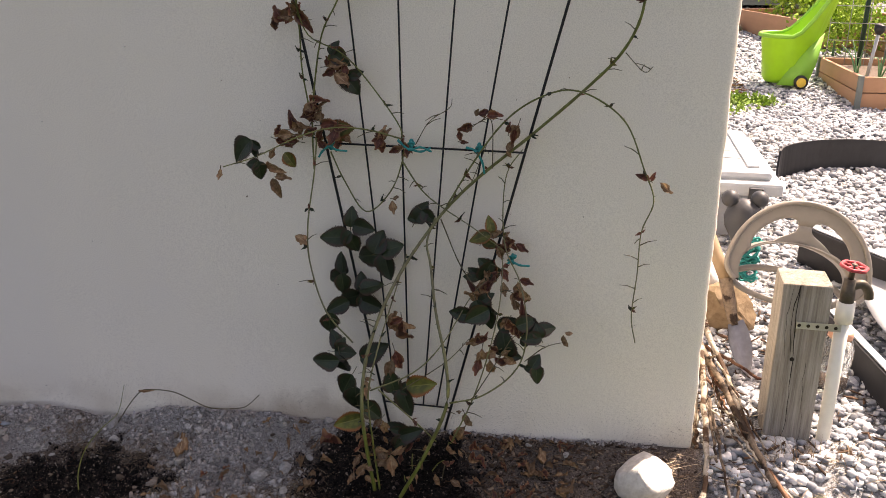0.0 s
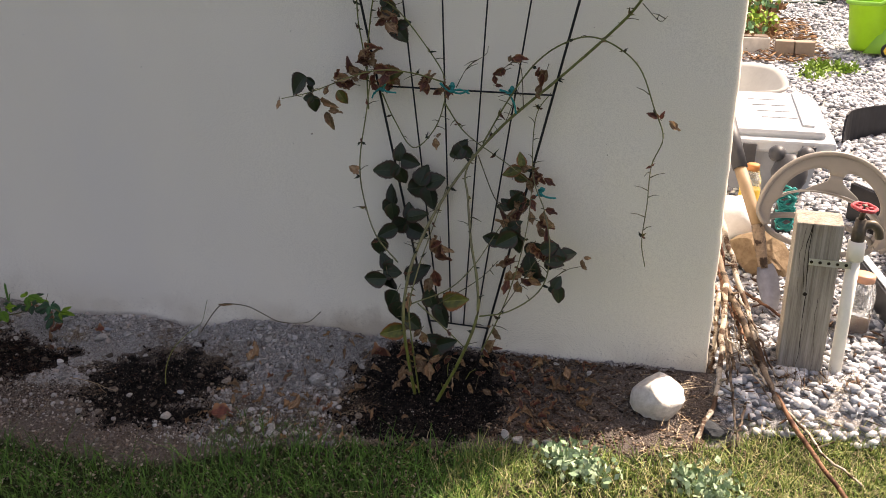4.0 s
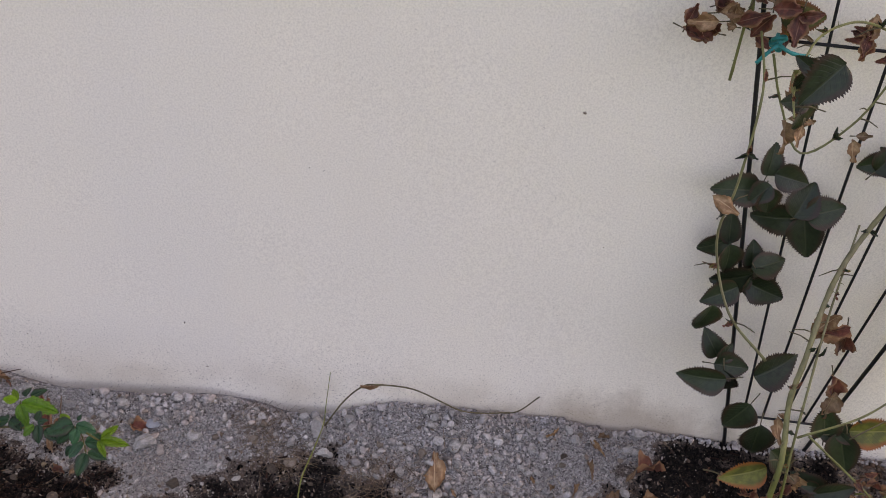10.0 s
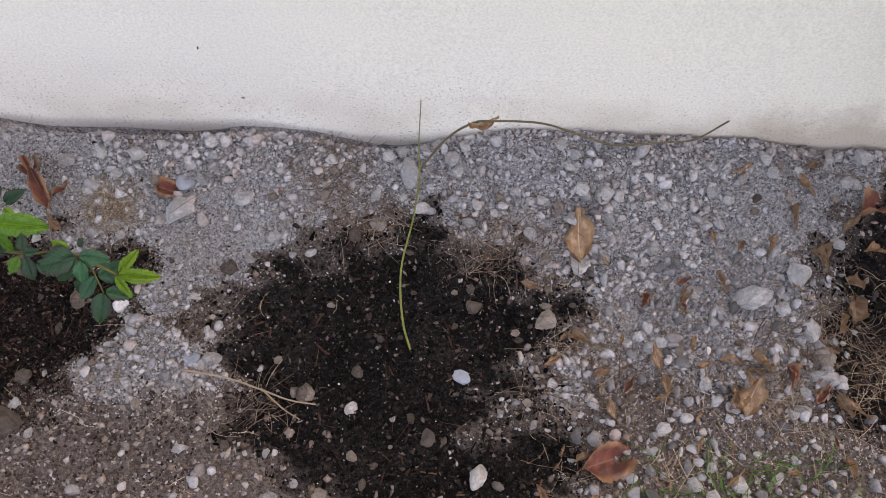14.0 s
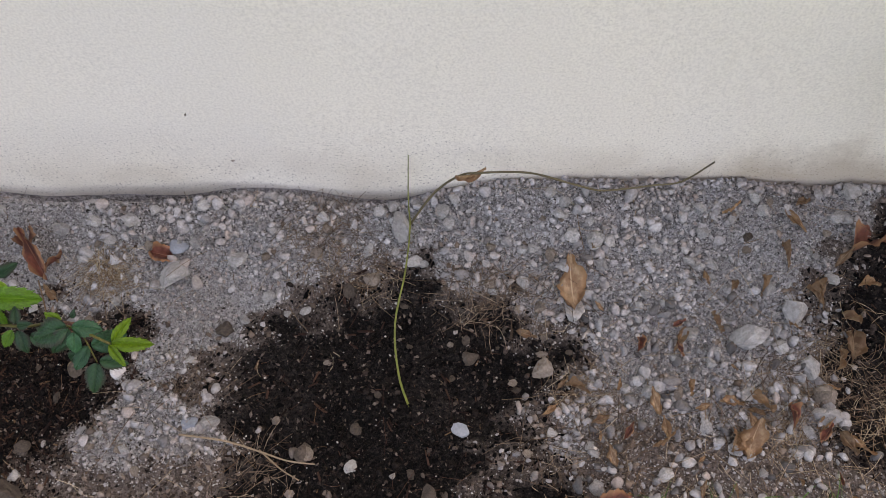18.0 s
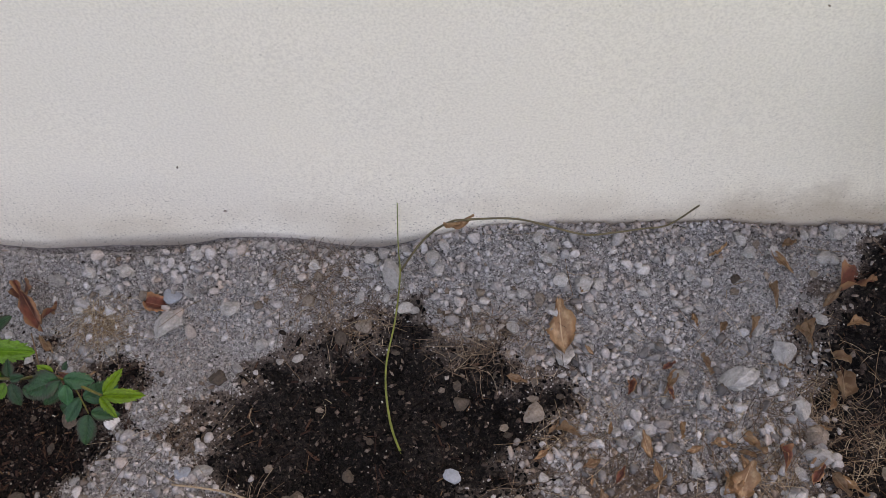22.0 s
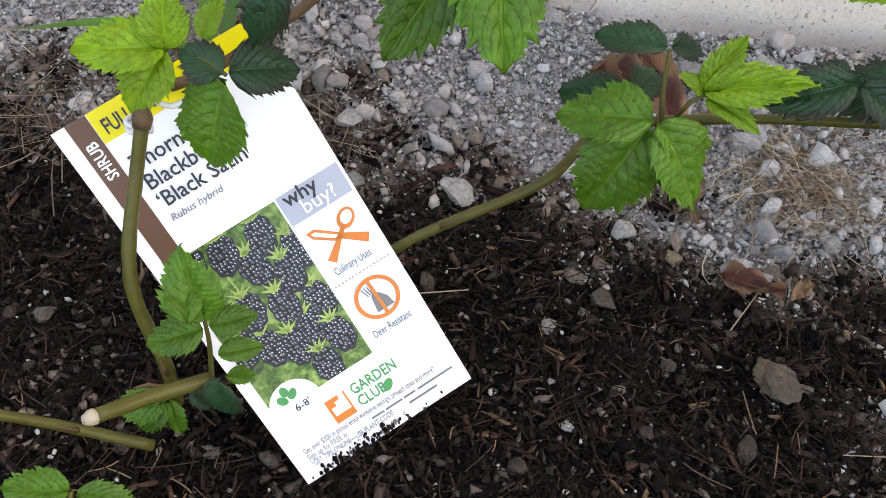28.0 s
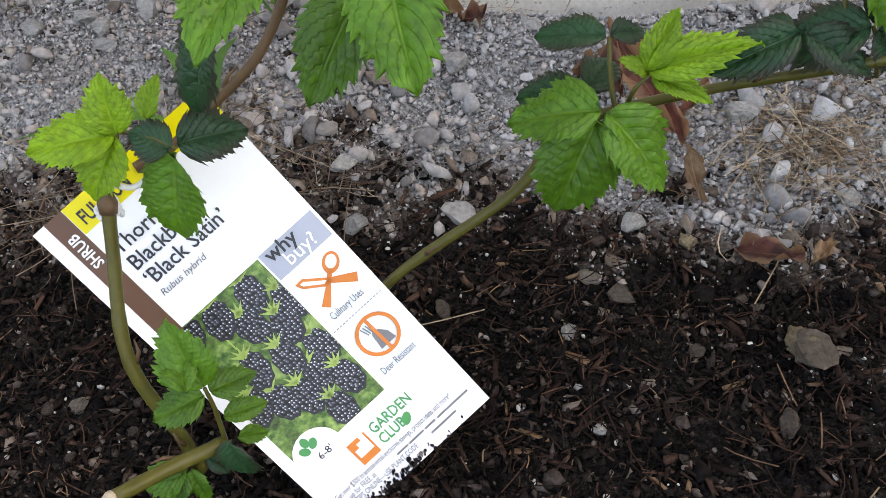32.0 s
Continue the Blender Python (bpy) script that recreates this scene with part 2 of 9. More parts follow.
M_NEEDLE = tones("brown_needle", [(0.0, (0.05, 0.032, 0.021)), (0.5, (0.125, 0.085, 0.058)), (0.85, (0.21, 0.155, 0.11)), (1.0, (0.33, 0.26, 0.185))], 0.85, 0.2, 200, 0.2)
M_PEBBLE = tones("river_pebble", [(0.0, (0.08, 0.086, 0.098)), (0.25, (0.24, 0.25, 0.27)), (0.55, (0.46, 0.47, 0.49)), (0.85, (0.66, 0.66, 0.665)), (1.0, (0.78, 0.77, 0.75))], 0.7, 0.15, 120, 0.3)
M_GRASS = plain("grass_blade", (0.05, 0.125, 0.018), 0.6, 0.35, 60, 0.2, random_tint=0.45)
M_WEED = plain("weed_leaf", (0.16, 0.27, 0.035), 0.6, 0.3, 60, 0.2, random_tint=0.4)


def ground_material():
    """Grit, potting soil, brown dirt and lawn, mixed by the zone values kept on the sheet."""
    n = Nodes("ground_mix")

    def zone(name):
        a = n.tree.nodes.new("ShaderNodeAttribute")
        a.attribute_name = name
        return a.outputs["Fac"]

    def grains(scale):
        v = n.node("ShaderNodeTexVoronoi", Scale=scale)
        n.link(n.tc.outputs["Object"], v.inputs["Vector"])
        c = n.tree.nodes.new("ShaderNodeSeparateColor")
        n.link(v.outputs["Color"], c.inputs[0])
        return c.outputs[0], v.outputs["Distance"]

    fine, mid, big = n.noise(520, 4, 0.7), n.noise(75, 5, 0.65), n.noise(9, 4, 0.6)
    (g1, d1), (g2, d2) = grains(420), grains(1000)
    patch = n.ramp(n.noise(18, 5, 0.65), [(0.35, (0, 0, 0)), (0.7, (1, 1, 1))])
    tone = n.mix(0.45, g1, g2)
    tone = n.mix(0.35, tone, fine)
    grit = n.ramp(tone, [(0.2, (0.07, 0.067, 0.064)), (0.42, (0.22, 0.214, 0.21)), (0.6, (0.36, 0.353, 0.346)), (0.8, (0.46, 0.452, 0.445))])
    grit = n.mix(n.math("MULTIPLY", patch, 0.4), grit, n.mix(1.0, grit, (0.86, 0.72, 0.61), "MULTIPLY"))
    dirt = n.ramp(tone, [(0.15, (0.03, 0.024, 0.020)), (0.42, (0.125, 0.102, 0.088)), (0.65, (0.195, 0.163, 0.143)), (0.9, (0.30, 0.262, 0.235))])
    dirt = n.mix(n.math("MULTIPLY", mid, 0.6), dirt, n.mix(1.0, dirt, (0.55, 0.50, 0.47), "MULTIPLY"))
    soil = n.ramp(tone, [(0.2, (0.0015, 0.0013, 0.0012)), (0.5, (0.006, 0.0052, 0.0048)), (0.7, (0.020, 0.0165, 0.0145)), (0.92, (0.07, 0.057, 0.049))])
    dusty = n.ramp(n.noise(13, 6, 0.7), [(0.46, (0, 0, 0)), (0.64, (1, 1, 1))])
    soil = n.mix(n.math("MULTIPLY", dusty, 0.2), soil, n.mix(0.5, soil, dirt))
    lawn = n.ramp(mid, [(0.3, (0.010, 0.018, 0.005)), (0.7, (0.040, 0.048, 0.018))])
    yard = n.ramp(tone, [(0.2, (0.12, 0.115, 0.11)), (0.5, (0.34, 0.335, 0.33)), (0.8, (0.62, 0.61, 0.60))])

    def edge(name, lo=0.4, hi=0.6):
        v = n.math("ADD", zone(name), n.math("MULTIPLY", n.math("ADD", n.noise(24, 9, 0.8), -0.5), 1.0))
        return n.ramp(v, [(lo, (0, 0, 0)), (hi, (1, 1, 1))])

    col = n.mix(edge("dirt", 0.35, 0.65), grit, dirt)
    col = n.mix(edge("lawn"), col, lawn)
    col = n.mix(edge("yard"), col, yard)
    col = n.mix(edge("soil", 0.34, 0.70), col, soil)
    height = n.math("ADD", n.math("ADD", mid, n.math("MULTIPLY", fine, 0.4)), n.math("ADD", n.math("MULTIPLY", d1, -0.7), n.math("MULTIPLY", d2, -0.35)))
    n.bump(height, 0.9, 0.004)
    return n.done(col, 0.95, 0, 0.12)


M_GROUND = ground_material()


def leaf_material(name, c, vein, edge_c=None, gloss=0.45, blotch=None, groove=0.2, veins=9.0, skew=0.275):
    """A leaf blade: veins and darker edge by the blade's own coordinates, some light let through."""
    n = Nodes(name)
    uv = n.tree.nodes.new("ShaderNodeSeparateXYZ")
    n.link(n.tc.outputs["UV"], uv.inputs[0])
    s, a = uv.outputs[0], n.math("ABSOLUTE", n.math("SUBTRACT", uv.outputs[1], 0.5))
    wave = n.math("ABSOLUTE", n.math("SUBTRACT", n.math("FRACT", n.math("MULTIPLY", n.math("SUBTRACT", s, n.math("MULTIPLY", n.math("POWER", n.math("MULTIPLY", a, 2.0), 1.2), skew)), veins)), 0.5))
    side = n.ramp(wave, [(0.0, (1, 1, 1)), (0.11, (0, 0, 0))])
    rib = n.ramp(a, [(0.012, (1, 1, 1)), (0.035, (0, 0, 0))])
    lines = n.math("MAXIMUM", n.math("MULTIPLY", side, 0.4), rib)
    mottle = n.noise(7, 5, 0.65)
    info = n.tree.nodes.new("ShaderNodeObjectInfo")
    lo, hi = tuple(v * 0.65 for v in c), tuple(v * 1.35 for v in c)
    col = n.ramp(mottle, [(0.3, lo), (0.7, hi)])
    if blotch:
        col = n.mix(n.ramp(n.noise(2.6, 4, 0.6), [(0.48, (0, 0, 0)), (0.62, (1, 1, 1))]), col, blotch)
    if edge_c:
        col = n.mix(n.ramp(n.math("ADD", a, n.math("MULTIPLY", n.noise(4, 3, 0.6), 0.2)), [(0.42, (0, 0, 0)), (0.56, (1, 1, 1))]), col, edge_c)
    col = n.mix(n.math("MULTIPLY", side, groove), col, tuple(v * 0.42 for v in c))
    col = n.mix(rib, col, vein)
    col = n.mix(1.0, col, n.ramp(info.outputs["Random"], [(0.0, (0.72, 0.72, 0.72)), (1.0, (1.3, 1.25, 1.15))]), "MULTIPLY")
    n.bump(n.math("ADD", n.math("MULTIPLY", lines, -1.0), n.math("MULTIPLY", mottle, 0.5)), 0.5, 0.0008)
    n.done(col, gloss, 0, 0.4)
    glow = n.tree.nodes.new("ShaderNodeBsdfTranslucent")
    n.link(col, glow.inputs[0])
    mixer = n.tree.nodes.new("ShaderNodeMixShader")
    mixer.inputs[0].default_value = 0.22
    n.link(n.bsdf.outputs[0], mixer.inputs[1])
    n.link(glow.outputs[0], mixer.inputs[2])
    n.link(mixer.outputs[0], n.tree.nodes["Material Output"].inputs[0])
    return n.mat


M_LEAF_DARK = leaf_material("rose_leaf_dark", (0.022, 0.036, 0.018), (0.045, 0.06, 0.034), (0.05, 0.03, 0.022), 0.36)
M_LEAF_RED = leaf_material("leaf_dried_red", (0.160, 0.054, 0.038), (0.22, 0.11, 0.075), (0.27, 0.145, 0.08), 0.65, (0.085, 0.034, 0.026))
M_LEAF_TAN = leaf_material("leaf_dried_tan", (0.35, 0.235, 0.145), (0.44, 0.32, 0.21), (0.22, 0.125, 0.065), 0.7, (0.22, 0.125, 0.07))
M_LEAF_YELLOW = leaf_material("leaf_yellowing", (0.12, 0.13, 0.030), (0.19, 0.18, 0.06), (0.24, 0.08, 0.025), 0.55, (0.075, 0.085, 0.025))
M_BRAMBLE_YOUNG = leaf_material("bramble_leaf_young", (0.140, 0.270, 0.010), (0.18, 0.33, 0.025), None, 0.5, groove=0.26, veins=7.0, skew=0.42)
M_BRAMBLE_GREEN = leaf_material("bramble_leaf_green", (0.062, 0.165, 0.010), (0.10, 0.22, 0.02), None, 0.45, groove=0.26, veins=7.0, skew=0.42)
M_BRAMBLE_DARK = leaf_material("bramble_leaf_dark", (0.016, 0.062, 0.024), (0.03, 0.08, 0.036), (0.03, 0.035, 0.02), 0.4, groove=0.25, veins=7.0, skew=0.42)
M_BRAMBLE_TEAL = leaf_material("bramble_leaf_blue_green", (0.025, 0.105, 0.045), (0.05, 0.14, 0.065), None, 0.42, groove=0.25, veins=7.0, skew=0.42)
def cane_bark():
    """Yellow-green young wood at the root that turns grey-tan higher up."""
    n = Nodes("green_cane")
    sep = n.tree.nodes.new("ShaderNodeSeparateXYZ")
    n.link(n.tc.outputs["Object"], sep.inputs[0])
    a, b = n.noise(130, 5, 0.65, stretch=(1, 1, 0.3)), n.noise(17, 4, 0.6)
    h = n.math("ADD", sep.outputs[2], n.math("MULTIPLY", n.math("SUBTRACT", b, 0.5), 0.25))
    col = n.ramp(h, [(0.10, (0.150, 0.170, 0.035)), (0.24, (0.150, 0.150, 0.060)), (0.40, (0.165, 0.150, 0.085)), (0.58, (0.150, 0.152, 0.060)), (0.8, (0.115, 0.130, 0.032))])
    col = n.mix(1.0, col, n.ramp(a, [(0.3, (0.65, 0.65, 0.65)), (0.7, (1.3, 1.3, 1.3))]), "MULTIPLY")
    n.bump(a, 0.3, 0.001)
    return n.done(col, 0.5, 0, 0.3)


M_CANE = cane_bark()
M_CANE_DRY = plain("dry_cane", (0.095, 0.078, 0.042), 0.65, 0.4, 130, 0.3, stretch=(1, 1, 0.3))
M_BRAMBLE_CANE = plain("bramble_cane", (0.088, 0.080, 0.016), 0.36, 0.35, 150, 0.3)
M_BRAMBLE_BROWN = plain("bramble_cane_brown", (0.115, 0.068, 0.034), 0.55, 0.4, 150, 0.3)
M_CUT = plain("cut_wood", (0.42, 0.35, 0.26), 0.8, 0.25, 300, 0.3)
M_TIE = plain("teal_tie", (0.0, 0.23, 0.22), 0.5, 0.25, 200, 0.3)
M_WHITE_TIE = plain("white_tie", (0.75, 0.75, 0.73), 0.5, 0.1, 200, 0.1)


# ---- building helpers ----
def part(name, bm, material, parent=None, label="", smooth=True):
    """Link a bmesh as one mesh object under a thing or part."""
    me = bpy.data.meshes.new(name)
    bm.to_mesh(me)
    bm.free()
    return mesh_part(name, me, material, parent, label, smooth)


def mesh_part(name, me, material, parent=None, label="", smooth=True):
    if smooth:
        me.polygons.foreach_set("use_smooth", np.ones(len(me.polygons), bool))
    if not me.materials:
        me.materials.append(material)
    ob = new(name, me)
    ob.parent = parent
    return tagged(ob, label)


def thing(name, label, category, group="", m=None, kind=""):
    ob = new(name)
    ob.empty_display_size = 0.02
    if m is not None:
        ob.matrix_world = m
    return tagged(ob, label, category, group, kind)


def box(bm, x0, x1, y0, y1, z0, z1, bevel=0.0):
    vs = [bm.verts.new((x, y, z)) for z in (z0, z1) for y in (y0, y1) for x in (x0, x1)]
    fs = [bm.faces.new([vs[i] for i in f]) for f in ((0, 2, 3, 1), (4, 5, 7, 6), (0, 1, 5, 4), (2, 6, 7, 3), (0, 4, 6, 2), (1, 3, 7, 5))]
    if bevel:
        bmesh.ops.bevel(bm, geom=list({e for f in fs for e in f.edges}), offset=bevel, segments=2, affect="EDGES", profile=0.5)
    return bm


def box_bm(*a, bevel=0.0):
    return box(bmesh.new(), *a, bevel=bevel)


def smooth_line(points, steps=5):
    """A Catmull-Rom line through the points."""
    p = [Vector(q) for q in points]
    p = [p[0] * 2 - p[1]] + p + [p[-1] * 2 - p[-2]]
    out = []
    for i in range(1, len(p) - 2):
        a, b, c, d = p[i - 1:i + 3]
        for k in range(steps):
            t = k / steps
            out.append(0.5 * (2 * b + (c - a) * t + (2 * a - 5 * b + 4 * c - d) * t * t + (3 * b - a - 3 * c + d) * t ** 3))
    return out + [p[-2]]


def tube(bm, line, r0, r1=None, sides=7, wobble=0.0, cap=True):
    """A round rod along a line of points, tapering from r0 to r1."""
    r1 = r0 if r1 is None else r1
    rings, up = [], Vector((0.123, 0.231, 0.965))
    for i, p in enumerate(line):
        p = Vector(p)
        d = (Vector(line[min(i + 1, len(line) - 1)]) - Vector(line[max(i - 1, 0)])).normalized()
        x = d.cross(up)
        x = x.normalized() if x.length > 1e-4 else Vector((1, 0, 0))
        y = d.cross(x)
        r = r0 + (r1 - r0) * i / max(1, len(line) - 1)
        if wobble:
            r *= 1 + wobble * math.sin(i * 2.1) * math.sin(i * 0.7 + 1)
        rings.append([bm.verts.new(p + (x * math.cos(k * math.tau / sides) + y * math.sin(k * math.tau / sides)) * r) for k in range(sides)])
    for a, b in zip(rings, rings[1:]):
        for k in range(sides):
            bm.faces.new((a[k], a[(k + 1) % sides], b[(k + 1) % sides], b[k]))
    if cap:
        bm.faces.new(rings[0][::-1])
        bm.faces.new(rings[-1])
    return bm


def tube_bm(line, r0, r1=None, sides=7, wobble=0.0):
    return tube(bmesh.new(), line, r0, r1, sides, wobble)


def lathe(bm, profile, sides=24, cap=True):
    """A turned body round z from (radius, height) pairs."""
    rings = [[bm.verts.new((r * math.cos(k * math.tau / sides), r * math.sin(k * math.tau / sides), z)) for k in range(sides)] for r, z in profile]
    for a, b in zip(rings, rings[1:]):
        for k in range(sides):
            bm.faces.new((a[k], a[(k + 1) % sides], b[(k + 1) % sides], b[k]))
    if cap:
        bm.faces.new(rings[0][::-1])
        bm.faces.new(rings[-1])
    return bm


def solid(bm, outline, z0, z1):
    """A flat plate with the given outline (x, y), from z0 to z1."""
    lo = [bm.verts.new((x, y, z0)) for x, y in outline]
    hi = [bm.verts.new((x, y, z1)) for x, y in outline]
    bm.faces.new(lo[::-1])
    bm.faces.new(hi)
    for i in range(len(lo)):
        j = (i + 1) % len(lo)
        bm.faces.new((lo[i], lo[j], hi[j], hi[i]))
    return bm


def quick_mesh(name, verts, faces):
    """A mesh from numpy arrays of vertices and triangles."""
    me = bpy.data.meshes.new(name)
    me.vertices.add(len(verts))
    me.vertices.foreach_set("co", np.asarray(verts, np.float32).ravel())
    me.loops.add(faces.size)
    me.loops.foreach_set("vertex_index", faces.astype(np.int32).ravel())
    me.polygons.add(len(faces))
    k = faces.shape[1]
    me.polygons.foreach_set("loop_start", np.arange(0, faces.size, k, dtype=np.int32))
    me.update(calc_edges=True)
    return me


def ico(sub):
    bm = bmesh.new()
    bmesh.ops.create_icosphere(bm, subdivisions=sub, radius=1.0)
    v = np.array([x.co[:] for x in bm.verts])
    f = np.array([[x.index for x in q.verts] for q in bm.faces])
    bm.free()
    return v, f


OCTA = (np.array([[1, 0, 0], [-1, 0, 0], [0, 1, 0], [0, -1, 0], [0, 0, 1], [0, 0, -1]], float),
        np.array([[0, 2, 4], [2, 1, 4], [1, 3, 4], [3, 0, 4], [2, 0, 5], [1, 2, 5], [3, 1, 5], [0, 3, 5]]))
CUBE = (np.array([[x, y, z] for x in (-0.7, 0.7) for y in (-0.7, 0.7) for z in (-0.7, 0.7)]),
        np.array([[0, 1, 3], [0, 3, 2], [4, 6, 7], [4, 7, 5], [0, 4, 5], [0, 5, 1], [2, 3, 7], [2, 7, 6], [0, 2, 6], [0, 6, 4], [1, 5, 7], [1, 7, 3]]))
ICO = {-1: CUBE, 0: OCTA, 1: ico(1), 2: ico(2), 3: ico(3)}
rng = np.random.default_rng(7)


def broken(v, count, seed):
    """Angular stone shapes: a ball cut by random planes."""
    r = np.random.default_rng(seed)
    out = []
    for _ in range(count):
        w = v * 1.0
        for _ in range(9):
            d = r.normal(size=3)
            d /= np.linalg.norm(d)
            w = w - np.maximum(w @ d - r.uniform(0.35, 0.75), 0)[:, None] * d
        out.append(w / np.abs(w).max() * (1 + r.normal(0, 0.025, (len(w), 1))))
    return np.array(out)


BROKEN = {1: broken(ICO[1][0], 24, 77), 2: broken(ICO[2][0], 24, 78)}


def rotations(n):
    q = rng.normal(size=(n, 4))
    q /= np.linalg.norm(q, axis=1)[:, None]
    w, x, y, z = q.T
    return np.stack([1 - 2 * (y * y + z * z), 2 * (x * y - z * w), 2 * (x * z + y * w), 2 * (x * y + z * w), 1 - 2 * (x * x + z * z),
                     2 * (y * z - x * w), 2 * (x * z - y * w), 2 * (y * z + x * w), 1 - 2 * (x * x + y * y)], 1).reshape(n, 3, 3)


def lumps(name, pos, size, material, sub=1, shape=(1, 0.8, 0.6), jitter=0.22, flat=False, label="", smooth=False, angular=False):
    """Many small stones or crumbs as one mesh of kind stuff. flat keeps the short axis upright."""
    v, f = ICO[sub]
    n = len(pos)
    if angular:
        body = BROKEN[sub][rng.integers(0, 24, n)] * 1.0
    else:
        body = v[None] * (1 + rng.uniform(-jitter, jitter, (n, len(v), 1 if sub > 0 else 3)))
    body = body * (np.array(shape) * rng.uniform(0.75, 1.25, (n, 3)))[:, None]
    if flat:
        a = rng.uniform(0, math.tau, n)
        c, s = np.cos(a), np.sin(a)
        t = rng.normal(0, 0.18, (n, 2))
        x, y, z = body[..., 0], body[..., 1], body[..., 2]
        body = np.stack([x * c[:, None] - y * s[:, None], x * s[:, None] + y * c[:, None], z + x * t[:, :1] + y * t[:, 1:]], -1)
    else:
        body = np.einsum("nij,nkj->nki", rotations(n), body)
    verts = (body * np.asarray(size)[:, None, None] + np.asarray(pos)[:, None]).reshape(-1, 3)
    faces = (f[None] + (np.arange(n) * len(v))[:, None, None]).reshape(-1, 3)
    ob = mesh_part(name, quick_mesh(name, verts, faces), material, None, label, smooth)
    return tagged(ob, kind="stuff", category="ground cover")


def strips(name, pos, direction, length, width, material, bend=0.3, label="", segs=3, flat=False):
    """Many thin blades or straws as one mesh of kind stuff."""
    n = len(pos)
    d = np.asarray(direction, float)
    d /= np.linalg.norm(d, axis=1)[:, None]
    side = np.cross(d, [0, 0, 1.0] if not flat else rng.normal(size=(n, 3)) * 0.2 + [0, 0, 1.0])
    side /= np.linalg.norm(side, axis=1)[:, None] + 1e-9
    lean = rng.normal(size=(n, 3)) * bend
    if not flat:
        lean[:, 2] = -np.abs(lean[:, 2])
    else:
        lean[:, 2] *= 0.15
    rows = []
    for k in range(segs + 1):
        t = k / segs
        c = pos + (d * t + lean * t * t) * np.asarray(length)[:, None]
        w = np.asarray(width)[:, None] * (1 - 0.9 * t if not flat else 0.8) * 0.5
        rows += [c - side * w, c + side * w]
    verts = np.stack(rows, 1).reshape(-1, 3)
    q = np.array([[2 * k, 2 * k + 1, 2 * k + 3, 2 * k + 2] for k in range(segs)])
    faces = (q[None] + (np.arange(n) * 2 * (segs + 1))[:, None, None]).reshape(-1, 4)
    ob = mesh_part(name, quick_mesh(name, verts, faces), material, None, label)
    return tagged(ob, kind="stuff", category="ground cover")


# ---- the lie of the land ----
BASE = ((-6, 0.060), (-1.6, 0.060), (-1.52, 0.058), (-1.44, 0.050), (-1.40, 0.052), (-1.34, 0.043), (-1.29, 0.041), (-1.24, 0.034), (-1.19, 0.018), (-1.155, 0.009), (-1.10, 0.006), (-1.05, 0.009), (-1.01, 0.012), (-0.96, 0.034), (-0.92, 0.035), (-0.885, 0.027), (-0.845, 0.014), (-0.823, 0.009),
        (-0.795, 0.012), (-0.765, 0.026), (-0.735, 0.044), (-0.70, 0.054), (-0.66, 0.061), (-0.60, 0.065), (-0.54, 0.063), (-0.48, 0.066), (-0.445, 0.068), (-0.39, 0.058), (-0.37, 0.055), (-0.335, 0.063), (-0.28, 0.062), (-0.06, 0.057), (0.11, 0.059), (0.34, 0.062), (6, 0.06))
RIDGE = ((-6, 0.060), (-1.6, 0.060), (-1.4, 0.056), (-1.3, 0.052), (-1.16, 0.038), (-1.06, 0.039), (-0.95, 0.054), (-0.91, 0.048), (-0.834, 0.032), (-0.775, 0.043), (-0.67, 0.070), (-0.585, 0.072), (-0.45, 0.066), (-0.3, 0.060), (0.34, 0.060), (6, 0.06))
# outlines of the planting holes filled with potting soil: between the plants, round the bramble, round the rose
SOIL = (((-0.920, -0.150), (-0.875, -0.124), (-0.816, -0.109), (-0.768, -0.097), (-0.724, -0.117), (-0.669, -0.115), (-0.647, -0.144), (-0.612, -0.162), (-0.629, -0.200), (-0.658, -0.234), (-0.699, -0.258), (-0.704, -0.290), (-0.648, -0.282), (-0.605, -0.286),
         (-0.612, -0.332), (-0.659, -0.363), (-0.716, -0.380), (-0.811, -0.382), (-0.843, -0.345), (-0.894, -0.317), (-0.914, -0.282), (-0.904, -0.244), (-0.942, -0.224), (-0.941, -0.196)),
        ((-1.450, -0.155), (-1.385, -0.128), (-1.336, -0.114), (-1.286, -0.113), (-1.192, -0.135), (-1.091, -0.139), (-1.040, -0.156), (-1.040, -0.177), (-1.065, -0.221), (-1.088, -0.249), (-1.130, -0.300), (-1.200, -0.335), (-1.274, -0.352), (-1.355, -0.340), (-1.425, -0.300), (-1.455, -0.256), (-1.468, -0.205)),
        ((-0.352, -0.080), (-0.300, -0.035), (-0.259, -0.014), (-0.070, -0.015), (-0.035, -0.090), (-0.035, -0.200), (-0.100, -0.285), (-0.235, -0.310), (-0.305, -0.296), (-0.348, -0.262), (-0.360, -0.200), (-0.356, -0.140)))


def waves(x, y, f, seed):
    r = np.random.default_rng(seed)
    z = 0
    for k in range(5):
        a, p = r.uniform(0, math.tau), r.uniform(0, math.tau)
        g = f * r.uniform(0.7, 1.5)
        z = z + np.sin((x * math.cos(a) + y * math.sin(a)) * g + p)
    return z / 5


